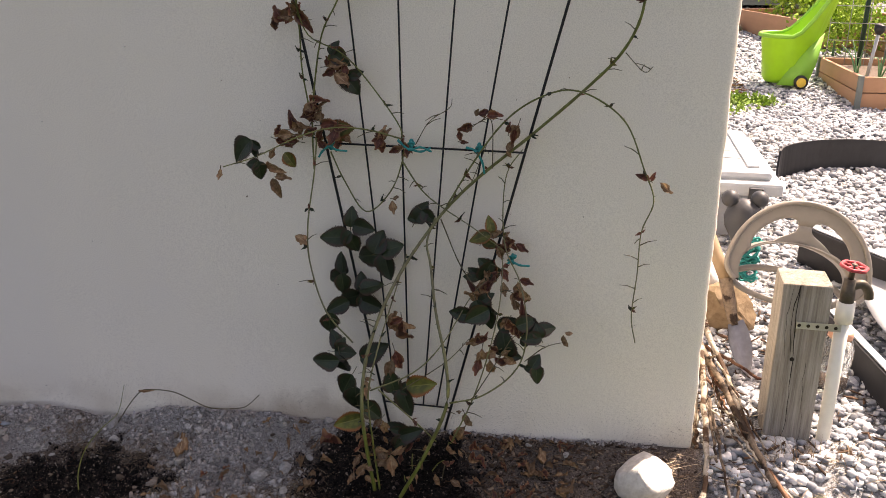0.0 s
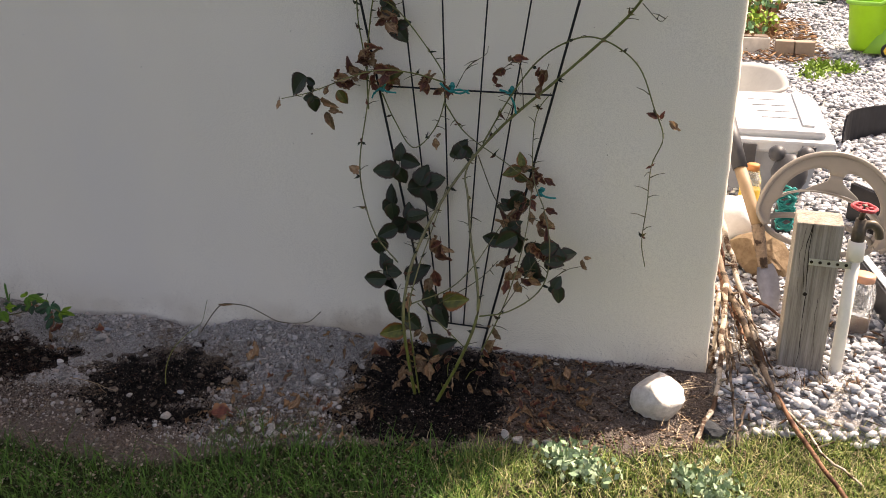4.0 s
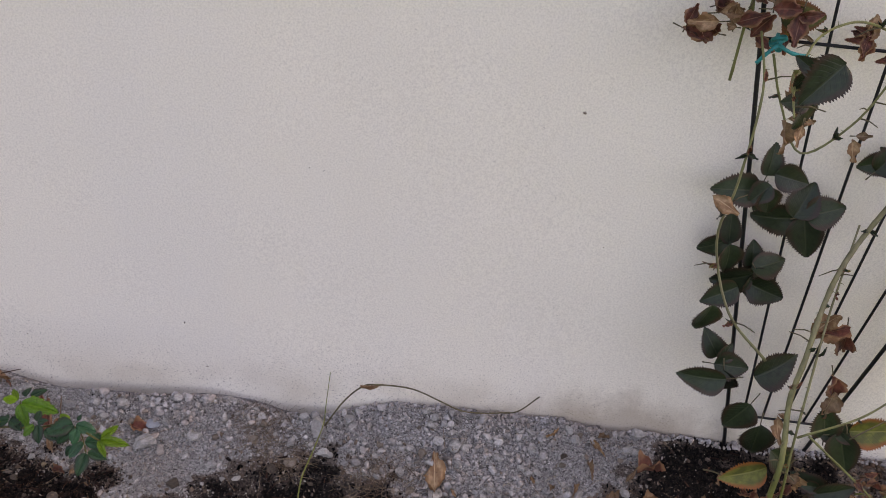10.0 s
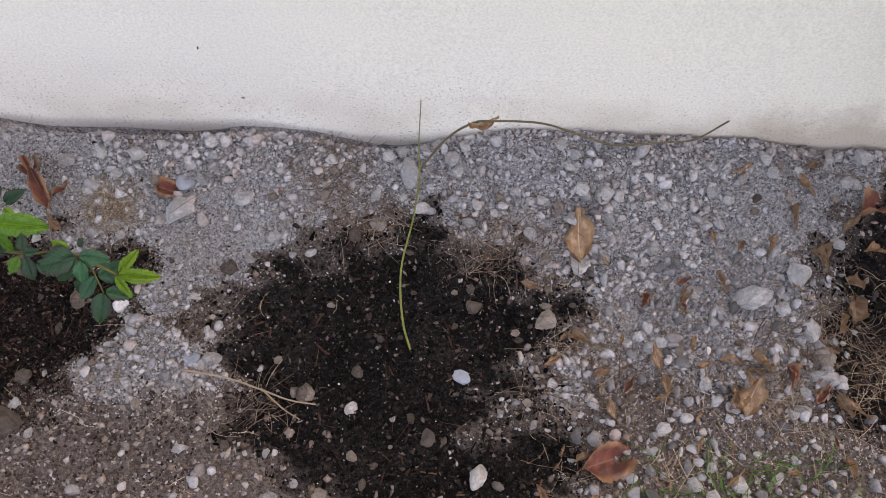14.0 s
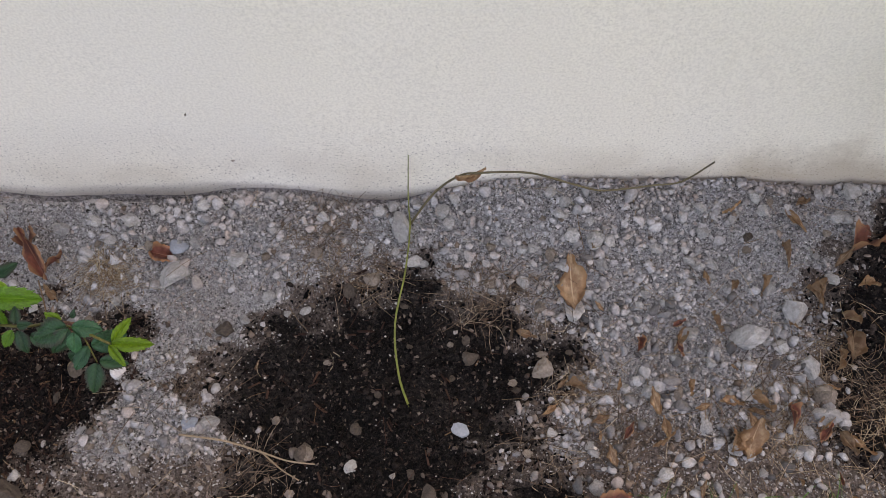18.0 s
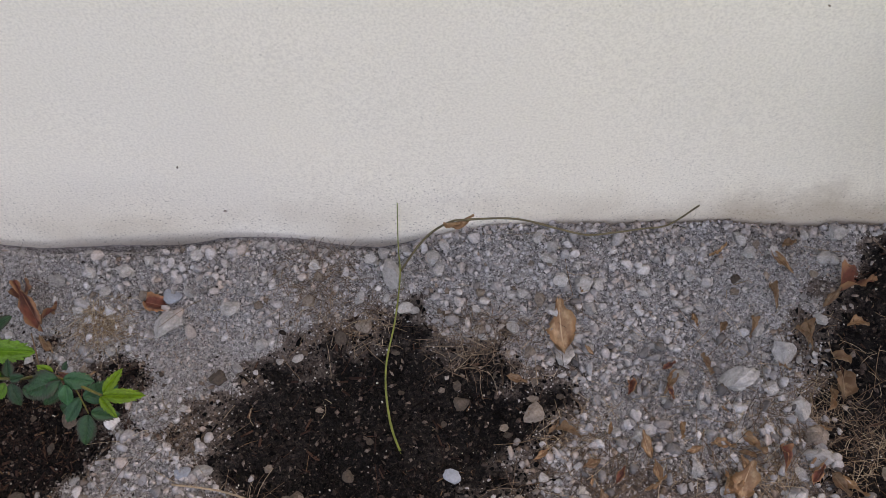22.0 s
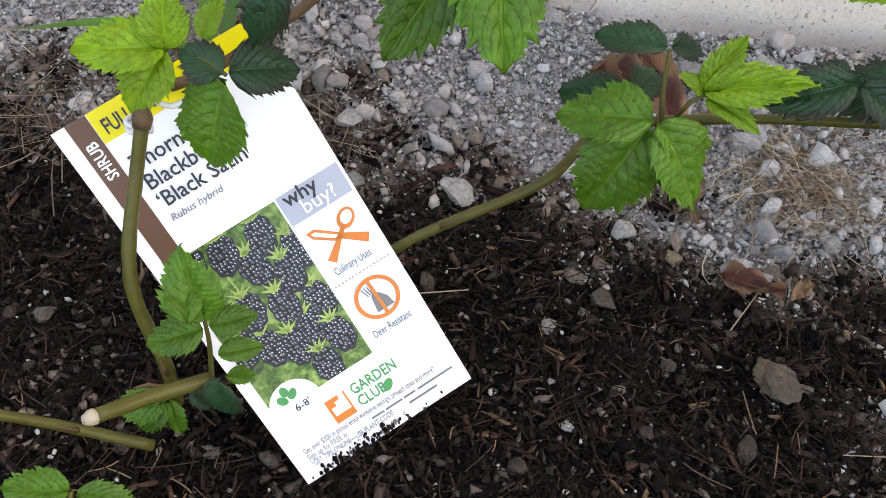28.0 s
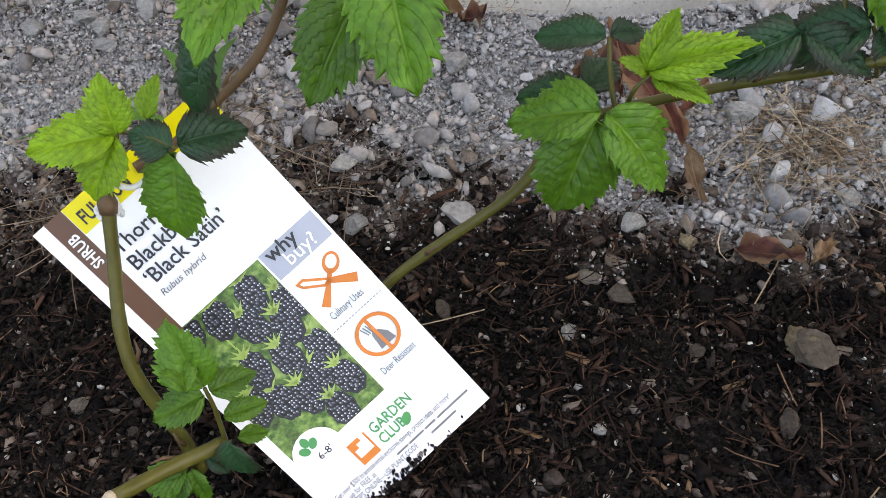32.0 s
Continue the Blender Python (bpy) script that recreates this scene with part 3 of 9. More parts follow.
def inside(x, y, outline):
    """Metres by which a place lies within a closed outline; negative outside it."""
    x, y = np.asarray(x, float), np.asarray(y, float)
    near, odd = np.full(x.shape, 1e9), np.zeros(x.shape, bool)
    for (ax, ay), (bx, by) in zip(outline, outline[1:] + outline[:1]):
        ex, ey = bx - ax, by - ay
        t = np.clip(((x - ax) * ex + (y - ay) * ey) / (ex * ex + ey * ey), 0, 1)
        near = np.minimum(near, np.hypot(x - ax - t * ex, y - ay - t * ey))
        odd ^= ((ay > y) != (by > y)) & (x < ex * (y - ay) / (ey if ey else 1e-9) + ax)
    return np.where(odd, near, -near)


def soil_zone(x, y):
    rag = 0.22 * waves(x, y, 34, 3) + 0.34 * waves(x, y, 95, 8) + 0.26 * waves(x, y, 210, 12)
    v = 0
    for outline in SOIL:
        v = np.maximum(v, np.clip(0.52 + inside(x, y, outline) / 0.075 + rag, 0, 1))
    return v


def lawn_zone(x, y):
    edge = np.interp(x, (-1.6, -1.0, -0.7, -0.5, -0.3, 0.02, 0.25, 0.45, 0.9), (-0.55, -0.50, -0.50, -0.42, -0.34, -0.27, -0.26, -0.14, -0.05))
    return np.clip((edge - y) * 9 + 0.5 + 0.25 * waves(x, y, 22, 5), 0, 1)


def yard_zone(x, y):
    return np.clip((x - 0.36) * 14, 0, 1) * np.clip((y + 0.16) * 12, 0, 1) + np.clip((y - 0.15) * 9, 0, 1) * (x < 0.5)


def dirt_zone(x, y):
    a = np.clip((-0.275 - y + 0.04 * waves(x, y, 16, 9)) * 14 + 0.4, 0, 1)
    b = np.clip((x + 0.12) * 12, 0, 1) * np.clip((0.42 - x) * 12, 0, 1)
    c = np.exp(-(((x + 0.82) / 0.095) ** 2 + ((y + 0.08) / 0.055) ** 2)) * 0.55
    d = np.clip(soil_zone(x, y) * 2.6 + 0.40 * waves(x, y, 55, 23), 0, 1) * 0.85
    e = np.clip((x + 0.68) * 9, 0, 1) * np.clip((-0.28 - x) * 12, 0, 1) * np.clip((-0.13 - y) * 8, 0, 1) * (0.62 + 0.5 * waves(x, y, 26, 29))
    d = np.maximum(d, e)
    return np.clip(np.maximum(np.maximum(a, b), np.maximum(c, d)), 0, 1)


def ground_z(x, y):
    """Height of the ground: a bank of grit against the wall, hollows of soil, and the yard that rises behind."""
    x, y = np.asarray(x, float), np.asarray(y, float)
    out = np.maximum(-y, 0)
    foot, ridge = np.interp(x, *zip(*BASE)), np.interp(x, *zip(*RIDGE))
    rise = np.clip(out / 0.024, 0, 1)
    front = foot * np.exp(-(out / 0.105) ** 2) + np.maximum(ridge - foot, 0) * rise * rise * (3 - 2 * rise) * np.exp(-(np.maximum(out - 0.024, 0) / 0.06) ** 2)
    near = np.exp(-((x + 0.5) / 2.5) ** 4 - ((y + 0.3) / 0.6) ** 4)
    front = front + near * (0.004 * waves(x, y, 30, 1) + 0.0022 * waves(x, y, 95, 2)) - 0.006 * near * soil_zone(x, y)
    back = 0.046 + 0.056 * np.clip(y, 0, 9) + 0.01 * np.maximum(y - 9, 0)
    back = back + 0.006 * waves(x, y, 9, 4) * np.clip(y * 4, 0, 1)
    return np.where(y > 0, back, front)


def on_ground(x, y):
    return float(ground_z(x, y))


def spread(n, x0, x1, y0, y1, keep=None):
    """Random places on the ground in a stretch of the plan; keep(x, y) gives the chance of each."""
    x, y = rng.uniform(x0, x1, n), rng.uniform(y0, y1, n)
    if keep is not None:
        ok = rng.uniform(0, 1, n) < keep(x, y)
        x, y = x[ok], y[ok]
    return np.stack([x, y, ground_z(x, y)], 1)


def axis(fine0, fine1, step, coarse0, coarse1):
    a = list(np.arange(fine0, fine1, step))
    d, lo = step, [fine0]
    while lo[-1] > coarse0:
        d *= 1.25
        lo.append(lo[-1] - d)
    d, hi = step, [fine1]
    while hi[-1] < coarse1:
        d *= 1.25
        hi.append(hi[-1] + d)
    return np.array(lo[:0:-1] + a + hi)


def build_ground():
    xs, ys = axis(-1.75, 0.75, 0.0075, -400, 400), axis(-0.7, 0.06, 0.0075, -400, 400)
    gx, gy = np.meshgrid(xs, ys)
    gz = ground_z(gx, gy)
    nx, ny = len(xs), len(ys)
    i = (np.arange(ny - 1)[:, None] * nx + np.arange(nx - 1)[None]).ravel()
    faces = np.stack([i, i + 1, i + nx + 1, i + nx], 1)
    me = quick_mesh("ground", np.stack([gx, gy, gz], -1).reshape(-1, 3), faces)
    for name, fn in (("soil", soil_zone), ("lawn", lawn_zone), ("yard", yard_zone), ("dirt", dirt_zone)):
        a = me.attributes.new(name, "FLOAT", "POINT")
        a.data.foreach_set("value", np.asarray(fn(gx, gy), np.float32).ravel())
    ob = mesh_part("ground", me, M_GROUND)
    return tagged(ob, "grey grit, dark potting soil and lawn along a wall", "ground", kind="structure")


build_ground()


def build_wall():
    """A rendered wall with a slightly wavy face and a rounded end."""
    x0, x1, y1, z0, z1, r = -5.0, 0.366, 0.24, -0.3, 2.7, 0.012
    zs = np.concatenate([np.linspace(z0, 1.3, 130), np.linspace(1.35, z1, 12)])
    outline = [(x, 0.0) for x in np.concatenate([np.linspace(x0, -1.8, 8)[:-1], np.linspace(-1.8, x1 - r, 130)])]
    outline += [(x1 - r + r * math.sin(a), r - r * math.cos(a)) for a in (0.4, 0.8, 1.2, 1.57)] + [(x1, 0.1), (x1, y1), (x0, y1)]
    ox, oy = np.array(outline).T
    gx, gz = np.meshgrid(ox, zs)
    gy = np.broadcast_to(oy, gx.shape).copy()
    w = 0.0016 * waves(gx * 1.0, gz, 9, 11) + 0.0007 * waves(gx, gz, 45, 12)
    gy += np.where(gy < 0.05, w, 0)
    gx = gx + np.where((gx > 0.35) & (gy < 0.2), 0.0022 * waves(gz, gz, 30, 13) + 0.0013 * waves(gz, gz, 120, 14), 0)
    n, m = len(outline), len(zs)
    faces = [(r_ * n + k, r_ * n + (k + 1) % n, (r_ + 1) * n + (k + 1) % n, (r_ + 1) * n + k) for r_ in range(m - 1) for k in range(n)]
    me = quick_mesh("wall_north", np.stack([gx, gy, gz], -1).reshape(-1, 3), np.array(faces))
    bm = bmesh.new()
    bm.from_mesh(me)
    bm.verts.ensure_lookup_table()
    bm.faces.new([bm.verts[(m - 1) * n + k] for k in range(n)])
    bm.to_mesh(me)
    bm.free()
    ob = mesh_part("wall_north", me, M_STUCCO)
    return tagged(ob, "beige stucco garden wall with faint stains near its foot", "wall", kind="structure")


build_wall()

# ---- garden trellis ----
TRELLIS = ((-0.226, -0.317, 0.0026), (-0.203, -0.247, 0.0017), (-0.177, -0.182, 0.0017), (-0.149, -0.110, 0.0017), (-0.122, -0.042, 0.0017), (-0.094, 0.031, 0.0026))


def trellis_y(z):
    """The trellis stands at the foot of the wall and leans out towards its top."""
    return -0.007 - 0.052 * (z - 0.115)


def build_trellis():
    t = thing("trellis", "black metal fan trellis leaning out from the wall", "trellis")
    for a, b, r in TRELLIS:
        slope = (b - a) / 0.515
        foot = 0.03 if r > 0.002 else 0.112
        part("rod", tube_bm([(a + slope * (z - 0.115), trellis_y(z) + (0.0015 if r < 0.002 else 0), z) for z in (foot, 0.4, 0.63, 1.0, 1.45)], r, sides=8), M_BLACK_IRON, t)
    for z, x0, x1 in ((0.115, -0.227, -0.093), (0.63, -0.318, 0.032), (1.15, -0.41, 0.158)):
        y = trellis_y(z) - 0.003
        part("crossbar", tube_bm([(x0, y, z + 0.002), ((x0 + x1) / 2, y, z), (x1, y, z - 0.002)], 0.0018, sides=8), M_BLACK_IRON, t)


build_trellis()


# ---- leaves ----
def leaf_mesh(name, half, teeth=0.04, count=11, rows=14, across=4, fold=0.25, pleat=0.0, droop=0.18, seed=0, tooth_shape=1.0, crumple=0.0):
    """A blade along +x, one unit long and about one wide; half(s) gives its half width."""
    r = np.random.default_rng(seed)
    verts, uvs = [], []
    wob = r.normal(0, 1, 4)
    n = count * 2 if rows < count * 2 else rows
    for i in range(n + 1):
        s = i / n
        h = half(s)
        tooth = teeth * r.uniform(0.5, 1.4) * (1 if i % 2 else -0.4) * (0.4 + math.sin(math.pi * s)) * (0 if i in (0, n) else 1)
        for k in range(-across, across + 1):
            u = k / across
            y = u * h + (np.sign(u) * tooth if abs(k) == across else 0)
            sx = s + (0.35 * teeth if abs(k) == across and i % 2 else 0) * tooth_shape
            z = fold * abs(u) * h - droop * s * s + 0.05 * wob[0] * math.sin(3 * s + wob[1]) * u + 0.03 * math.sin(7 * s + wob[2]) * abs(u)
            if pleat:
                z += pleat * abs(((s - abs(u) * 0.28) * 9) % 1 - 0.5) * min(1, 3 * abs(u)) * min(1, 4 * (1 - s))
            if crumple:
                z += crumple * (math.sin(9 * s + 5 * u + wob[3]) + 0.6 * math.sin(17 * s - 8 * u + wob[0])) * abs(u)
                y += crumple * 0.5 * math.sin(11 * s + wob[1] * 3) * u
            verts.append((sx, y, z))
            uvs.append((s, 0.5 + 0.5 * u))
    w = 2 * across + 1
    faces = np.array([(i * w + k, (i + 1) * w + k, (i + 1) * w + k + 1, i * w + k + 1) for i in range(n) for k in range(2 * across)])
    me = quick_mesh(name, np.array(verts), faces)
    layer = me.uv_layers.new(name="UVMap")
    layer.data.foreach_set("uv", np.array(uvs, np.float32)[faces.ravel()].ravel())
    me.polygons.foreach_set("use_smooth", np.ones(len(me.polygons), bool))
    return me


def ovate(s):
    return 0.5 * max(0.0, math.sin(math.pi * s ** 0.72)) ** 0.75 * (1 - 0.12 * s) + 0.004


def shrivelled(s):
    return 0.30 * max(0.0, math.sin(math.pi * s ** 0.8)) ** 1.05 * (1 + 0.18 * math.sin(13 * s)) + 0.006


ROSE_BLADES = [leaf_mesh("leaf_blade", ovate, 0.04, 10, rows=40, fold=0.30, droop=0.15 + 0.08 * k, seed=k) for k in range(4)]
DRY_BLADES = [leaf_mesh("dry_blade", shrivelled, 0.018, 8, fold=0.9 - 0.25 * k, droop=0.5 - 0.3 * k, seed=10 + k, pleat=0.03, crumple=0.09) for k in range(4)]


def bramble_blade(seed, rows=54, across=7):
    """A leaflet along +x with forward-pointing double teeth and quilted flesh between its side veins."""
    r = np.random.default_rng(seed)
    wob, lean = r.normal(0, 1, 4), r.uniform(-0.05, 0.05)
    size = r.uniform(0.7, 1.3, (2, rows + 1))
    verts, uvs = [], []
    for i in range(rows + 1):
        s_ = i / rows
        h = 0.5 * max(0.0, math.sin(math.pi * s_ ** 0.70)) ** 0.70 * (1 - 0.12 * s_) + 0.003
        for k in range(-across, across + 1):
            u = k / across
            a = abs(u)
            saw = (s_ * 18) % 1.0
            big = ((s_ - 0.42) * 7 - 0.5) % 1.0
            edge = (0.058 * saw + 0.075 * big) * size[0 if u < 0 else 1][i // 3 * 3] * min(1, 6 * s_) * min(1, 5 * (1 - s_))
            y = u * h + (np.sign(u) * (edge - 0.05) if abs(k) == across else 0) + lean * math.sin(math.pi * s_)
            x = s_ + (edge * 0.7 if abs(k) == across else 0)
            quilt = math.sin(math.pi * (((s_ - a ** 1.2 * 0.42) * 7 - 0.5) % 1.0)) ** 0.7
            z = 0.078 * quilt * min(1, 3.5 * a) * min(1, 4 * (1 - s_)) * (1 - 0.5 * a)
            z += 0.30 * a * h - 0.22 * a ** 3 * h - 0.20 * s_ ** 2.2
            z += 0.05 * math.sin(5 * s_ + wob[1]) * u + 0.035 * math.sin(9 * s_ + wob[2]) * a * a
            verts.append((x, y, z))
            uvs.append((s_, 0.5 + 0.5 * u))
    w = 2 * across + 1
    faces = np.array([(i * w + k, (i + 1) * w + k, (i + 1) * w + k + 1, i * w + k + 1) for i in range(rows) for k in range(2 * across)])
    me = quick_mesh("bramble_blade", np.array(verts), faces)
    layer = me.uv_layers.new(name="UVMap")
    layer.data.foreach_set("uv", np.array(uvs, np.float32)[faces.ravel()].ravel())
    me.polygons.foreach_set("use_smooth", np.ones(len(me.polygons), bool))
    return me


BRAMBLE_BLADES = [bramble_blade(20 + k) for k in range(5)]


def put_leaf(name, meshes, mat, base, tip, normal, parent, width=0.8, label="", depth=1.0):
    base, tip = Vector(base), Vector(tip)
    x = tip - base
    size = x.length
    x.normalize()
    y = Vector(normal).cross(x).normalized()
    z = x.cross(y)
    me = meshes[random.randrange(len(meshes))]
    if me.materials and me.materials[0] != mat:
        key = (me.name, mat.name)
        if key not in LEAF_CACHE:
            LEAF_CACHE[key] = me.copy()
            LEAF_CACHE[key].materials.clear()
            LEAF_CACHE[key].materials.append(mat)
        me = LEAF_CACHE[key]
    elif not me.materials:
        me.materials.append(mat)
    ob = new(name, me)
    m = Matrix((x * size, y * size * width, z * size * depth)).transposed().to_4x4()
    m.translation = base
    ob.matrix_world = m
    ob.parent = parent
    return tagged(ob, label)


LEAF_CACHE = {}

CANES = {
    "main": (0.0045, 0.0028, ((-0.208, -0.186, 0.035), (-0.220, -0.193, 0.129), (-0.225, -0.200, 0.211), (-0.225, -0.171, 0.271), (-0.216, -0.153, 0.317), (-0.200, -0.117, 0.367), (-0.180, -0.089, 0.410), (-0.149, -0.066, 0.461), (-0.103, -0.038, 0.523), (-0.044, -0.043, 0.586), (0.040, -0.049, 0.661), (0.128, -0.053, 0.744), (0.178, -0.057, 0.800), (0.204, -0.061, 0.857), (0.211, -0.063, 0.933), (0.217, -0.063, 1.014))),
    "second": (0.0046, 0.0022, ((-0.162, -0.185, 0.024), (-0.113, -0.192, 0.127), (-0.078, -0.198, 0.227), (-0.085, -0.167, 0.291), (-0.107, -0.125, 0.355), (-0.125, -0.077, 0.430), (-0.134, -0.060, 0.466), (-0.122, -0.041, 0.507))),
    "arch": (0.0022, 0.0013, ((-0.101, -0.050, 0.531), (-0.062, -0.060, 0.601), (-0.026, -0.070, 0.658), (0.008, -0.085, 0.700), (0.049, -0.100, 0.731), (0.097, -0.110, 0.748), (0.145, -0.120, 0.736), (0.191, -0.130, 0.700), (0.221, -0.140, 0.633), (0.240, -0.140, 0.582), (0.224, -0.150, 0.533), (0.222, -0.160, 0.466), (0.218, -0.165, 0.395), (0.227, -0.170, 0.350))),
    "loop": (0.0021, 0.0016, ((-0.252, -0.140, 0.301), (-0.302, -0.125, 0.350), (-0.331, -0.112, 0.431), (-0.329, -0.125, 0.507), (-0.321, -0.100, 0.595), (-0.326, -0.060, 0.645))),
    "leftstem": (0.0022, 0.0015, ((-0.199, -0.186, 0.038), (-0.208, -0.194, 0.142), (-0.215, -0.192, 0.229), (-0.205, -0.158, 0.299), (-0.190, -0.115, 0.361), (-0.169, -0.067, 0.445))),
    "up_a": (0.0018, 0.0013, ((-0.305, -0.049, 0.620), (-0.283, -0.045, 0.568), (-0.246, -0.042, 0.512), (-0.202, -0.043, 0.550), (-0.179, -0.048, 0.608), (-0.178, -0.051, 0.648), (-0.189, -0.052, 0.680), (-0.245, -0.057, 0.757), (-0.282, -0.059, 0.792), (-0.333, -0.061, 0.818), (-0.352, -0.065, 0.874), (-0.358, -0.065, 0.927))),
    "side_b": (0.002, 0.001, ((-0.179, -0.049, 0.608), (-0.147, -0.044, 0.558), (-0.113, -0.041, 0.528), (-0.056, -0.054, 0.497), (0.003, -0.073, 0.462))),
    "branch_left": (0.0019, 0.001, ((-0.177, -0.045, 0.645), (-0.230, -0.090, 0.669), (-0.274, -0.140, 0.681), (-0.316, -0.190, 0.676), (-0.354, -0.280, 0.664), (-0.376, -0.360, 0.666))),
    "right_loop": (0.002, 0.0012, ((-0.073, -0.200, 0.230), (-0.023, -0.180, 0.236), (0.022, -0.150, 0.259), (0.045, -0.140, 0.298), (0.049, -0.140, 0.362), (0.034, -0.120, 0.425), (0.005, -0.070, 0.466), (-0.003, -0.050, 0.531), (0.002, -0.040, 0.594), (0.026, -0.030, 0.632))),
    "right_stem": (0.0018, 0.0012, ((-0.068, -0.200, 0.156), (-0.034, -0.180, 0.235), (-0.010, -0.150, 0.318), (0.002, -0.120, 0.392), (0.001, -0.070, 0.451))),
    "diag": (0.0018, 0.001, ((-0.212, -0.188, 0.236), (-0.140, -0.175, 0.269), (-0.093, -0.154, 0.316), (-0.053, -0.102, 0.381), (-0.025, -0.082, 0.412))),
    "thin_a": (0.0016, 0.001, ((-0.112, -0.043, 0.505), (-0.072, -0.078, 0.433), (-0.034, -0.102, 0.393))),
    "up_c": (0.0021, 0.0017, ((-0.339, -0.037, 0.584), (-0.338, -0.042, 0.656), (-0.330, -0.046, 0.734), (-0.312, -0.052, 0.820), (-0.283, -0.056, 0.875), (-0.269, -0.056, 0.928))),
    "up_d": (0.002, 0.0015, ((-0.334, -0.046, 0.647), (-0.342, -0.049, 0.706), (-0.349, -0.052, 0.763), (-0.349, -0.057, 0.824), (-0.353, -0.060, 0.909))),
    "low_e": (0.0018, 0.0012, ((-0.199, -0.187, 0.239), (-0.127, -0.197, 0.182), (-0.096, -0.194, 0.150))),
    "loop_f": (0.0012, 0.0008, ((-0.023, -0.050, 0.602), (-0.021, -0.100, 0.686), (-0.030, -0.140, 0.703), (-0.061, -0.120, 0.679))),
    "twig_g": (0.0011, 0.0007, ((0.048, -0.140, 0.288), (0.082, -0.135, 0.315), (0.115, -0.133, 0.326))),
    "twig_h": (0.0011, 0.0007, ((-0.157, -0.041, 0.636), (-0.133, -0.043, 0.677), (-0.099, -0.044, 0.701), (-0.094, -0.044, 0.717))),
    "twig_i": (0.0011, 0.0007, ((0.185, -0.053, 0.801), (0.216, -0.051, 0.771), (0.230, -0.052, 0.780))),
    "twig_j": (0.0011, 0.0007, ((-0.099, -0.033, 0.527), (-0.064, -0.036, 0.565), (-0.045, -0.040, 0.612), (-0.034, -0.042, 0.642))),
    "twig_k": (0.0012, 0.0008, ((-0.156, -0.188, 0.242), (-0.083, -0.167, 0.291), (-0.047, -0.148, 0.327))),
    "twig_l": (0.0012, 0.0008, ((-0.031, -0.192, 0.244), (0.003, -0.167, 0.298), (0.025, -0.155, 0.336))),
}
LEAVES_GREENA = [
    (-0.277, -0.041, 0.462, 178, 0.052),
    (-0.275, -0.043, 0.482, 84, 0.037),
    (-0.269, -0.050, 0.488, -7, 0.037),
    (-0.274, -0.053, 0.472, -72, 0.037),
    (-0.225, -0.033, 0.429, -166, 0.048),
    (-0.233, -0.045, 0.435, 70, 0.044),
    (-0.217, -0.033, 0.433, -76, 0.049),
    (-0.221, -0.046, 0.438, 23, 0.044),
    (-0.293, -0.034, 0.390, 98, 0.039),
    (-0.291, -0.030, 0.392, -142, 0.041),
    (-0.294, -0.044, 0.392, -82, 0.039),
    (-0.258, -0.042, 0.354, -156, 0.047),
    (-0.262, -0.044, 0.362, 19, 0.043),
    (-0.261, -0.042, 0.342, -18, 0.044),
    (-0.257, -0.033, 0.354, 98, 0.037),
    (-0.277, -0.059, 0.345, -156, 0.044),
    (-0.306, -0.078, 0.329, -101, 0.043),
    (-0.282, -0.123, 0.257, -170, 0.055),
    (-0.284, -0.113, 0.262, -78, 0.044),
]
LEAVES_GREENB = [
    (-0.295, -0.106, 0.265, 4, 0.038),
    (-0.287, -0.088, 0.262, 118, 0.038),
    (-0.247, -0.111, 0.256, 30, 0.054),
    (-0.254, -0.143, 0.241, -118, 0.046),
    (-0.244, -0.162, 0.227, -91, 0.045),
    (-0.230, -0.177, 0.205, -41, 0.046),
    (-0.173, -0.167, 0.225, 103, 0.043),
    (-0.159, -0.170, 0.237, -72, 0.049),
    (-0.151, -0.169, 0.143, 151, 0.040),
    (-0.164, -0.174, 0.143, 27, 0.044),
    (-0.162, -0.171, 0.146, -95, 0.044),
    (-0.158, -0.036, 0.497, 61, 0.038),
    (-0.143, -0.033, 0.510, -157, 0.035),
    (-0.146, -0.039, 0.518, -39, 0.030),
    (-0.016, -0.127, 0.375, -150, 0.046),
    (-0.037, -0.102, 0.353, 64, 0.042),
    (-0.037, -0.067, 0.403, 35, 0.041),
    (-0.020, -0.114, 0.373, -79, 0.038),
    (0.063, -0.124, 0.336, 120, 0.037),
]
LEAVES_GREENC = [
    (0.066, -0.123, 0.339, 15, 0.031),
    (0.075, -0.136, 0.333, -176, 0.033),
    (0.017, -0.126, 0.289, 101, 0.049),
    (-0.001, -0.124, 0.340, 25, 0.036),
    (-0.342, -0.334, 0.700, -136, 0.036),
    (-0.348, -0.295, 0.660, -83, 0.029),
    (-0.344, -0.292, 0.679, 151, 0.021),
    (0.072, -0.134, 0.275, -96, 0.030),
    (-0.013, -0.075, 0.427, 151, 0.033),
    (-0.048, -0.113, 0.356, 173, 0.037),
    (-0.040, -0.116, 0.386, -70, 0.037),
    (-0.035, -0.078, 0.409, 63, 0.042),
    (0.031, -0.129, 0.347, 25, 0.035),
    (0.055, -0.123, 0.333, 15, 0.033),
    (0.040, -0.123, 0.326, -7, 0.035),
    (0.061, -0.149, 0.281, 65, 0.027),
    (0.067, -0.141, 0.284, -79, 0.032),
]
LEAVES_TOP = [
    (-0.274, -0.05, 0.936, -31, 0.066),
    (-0.287, -0.05, 0.934, 147, 0.046),
    (-0.292, -0.05, 0.919, -59, 0.038),
    (-0.297, -0.05, 0.788, -31, 0.034),
    (-0.277, -0.05, 0.753, -48, 0.038),
]
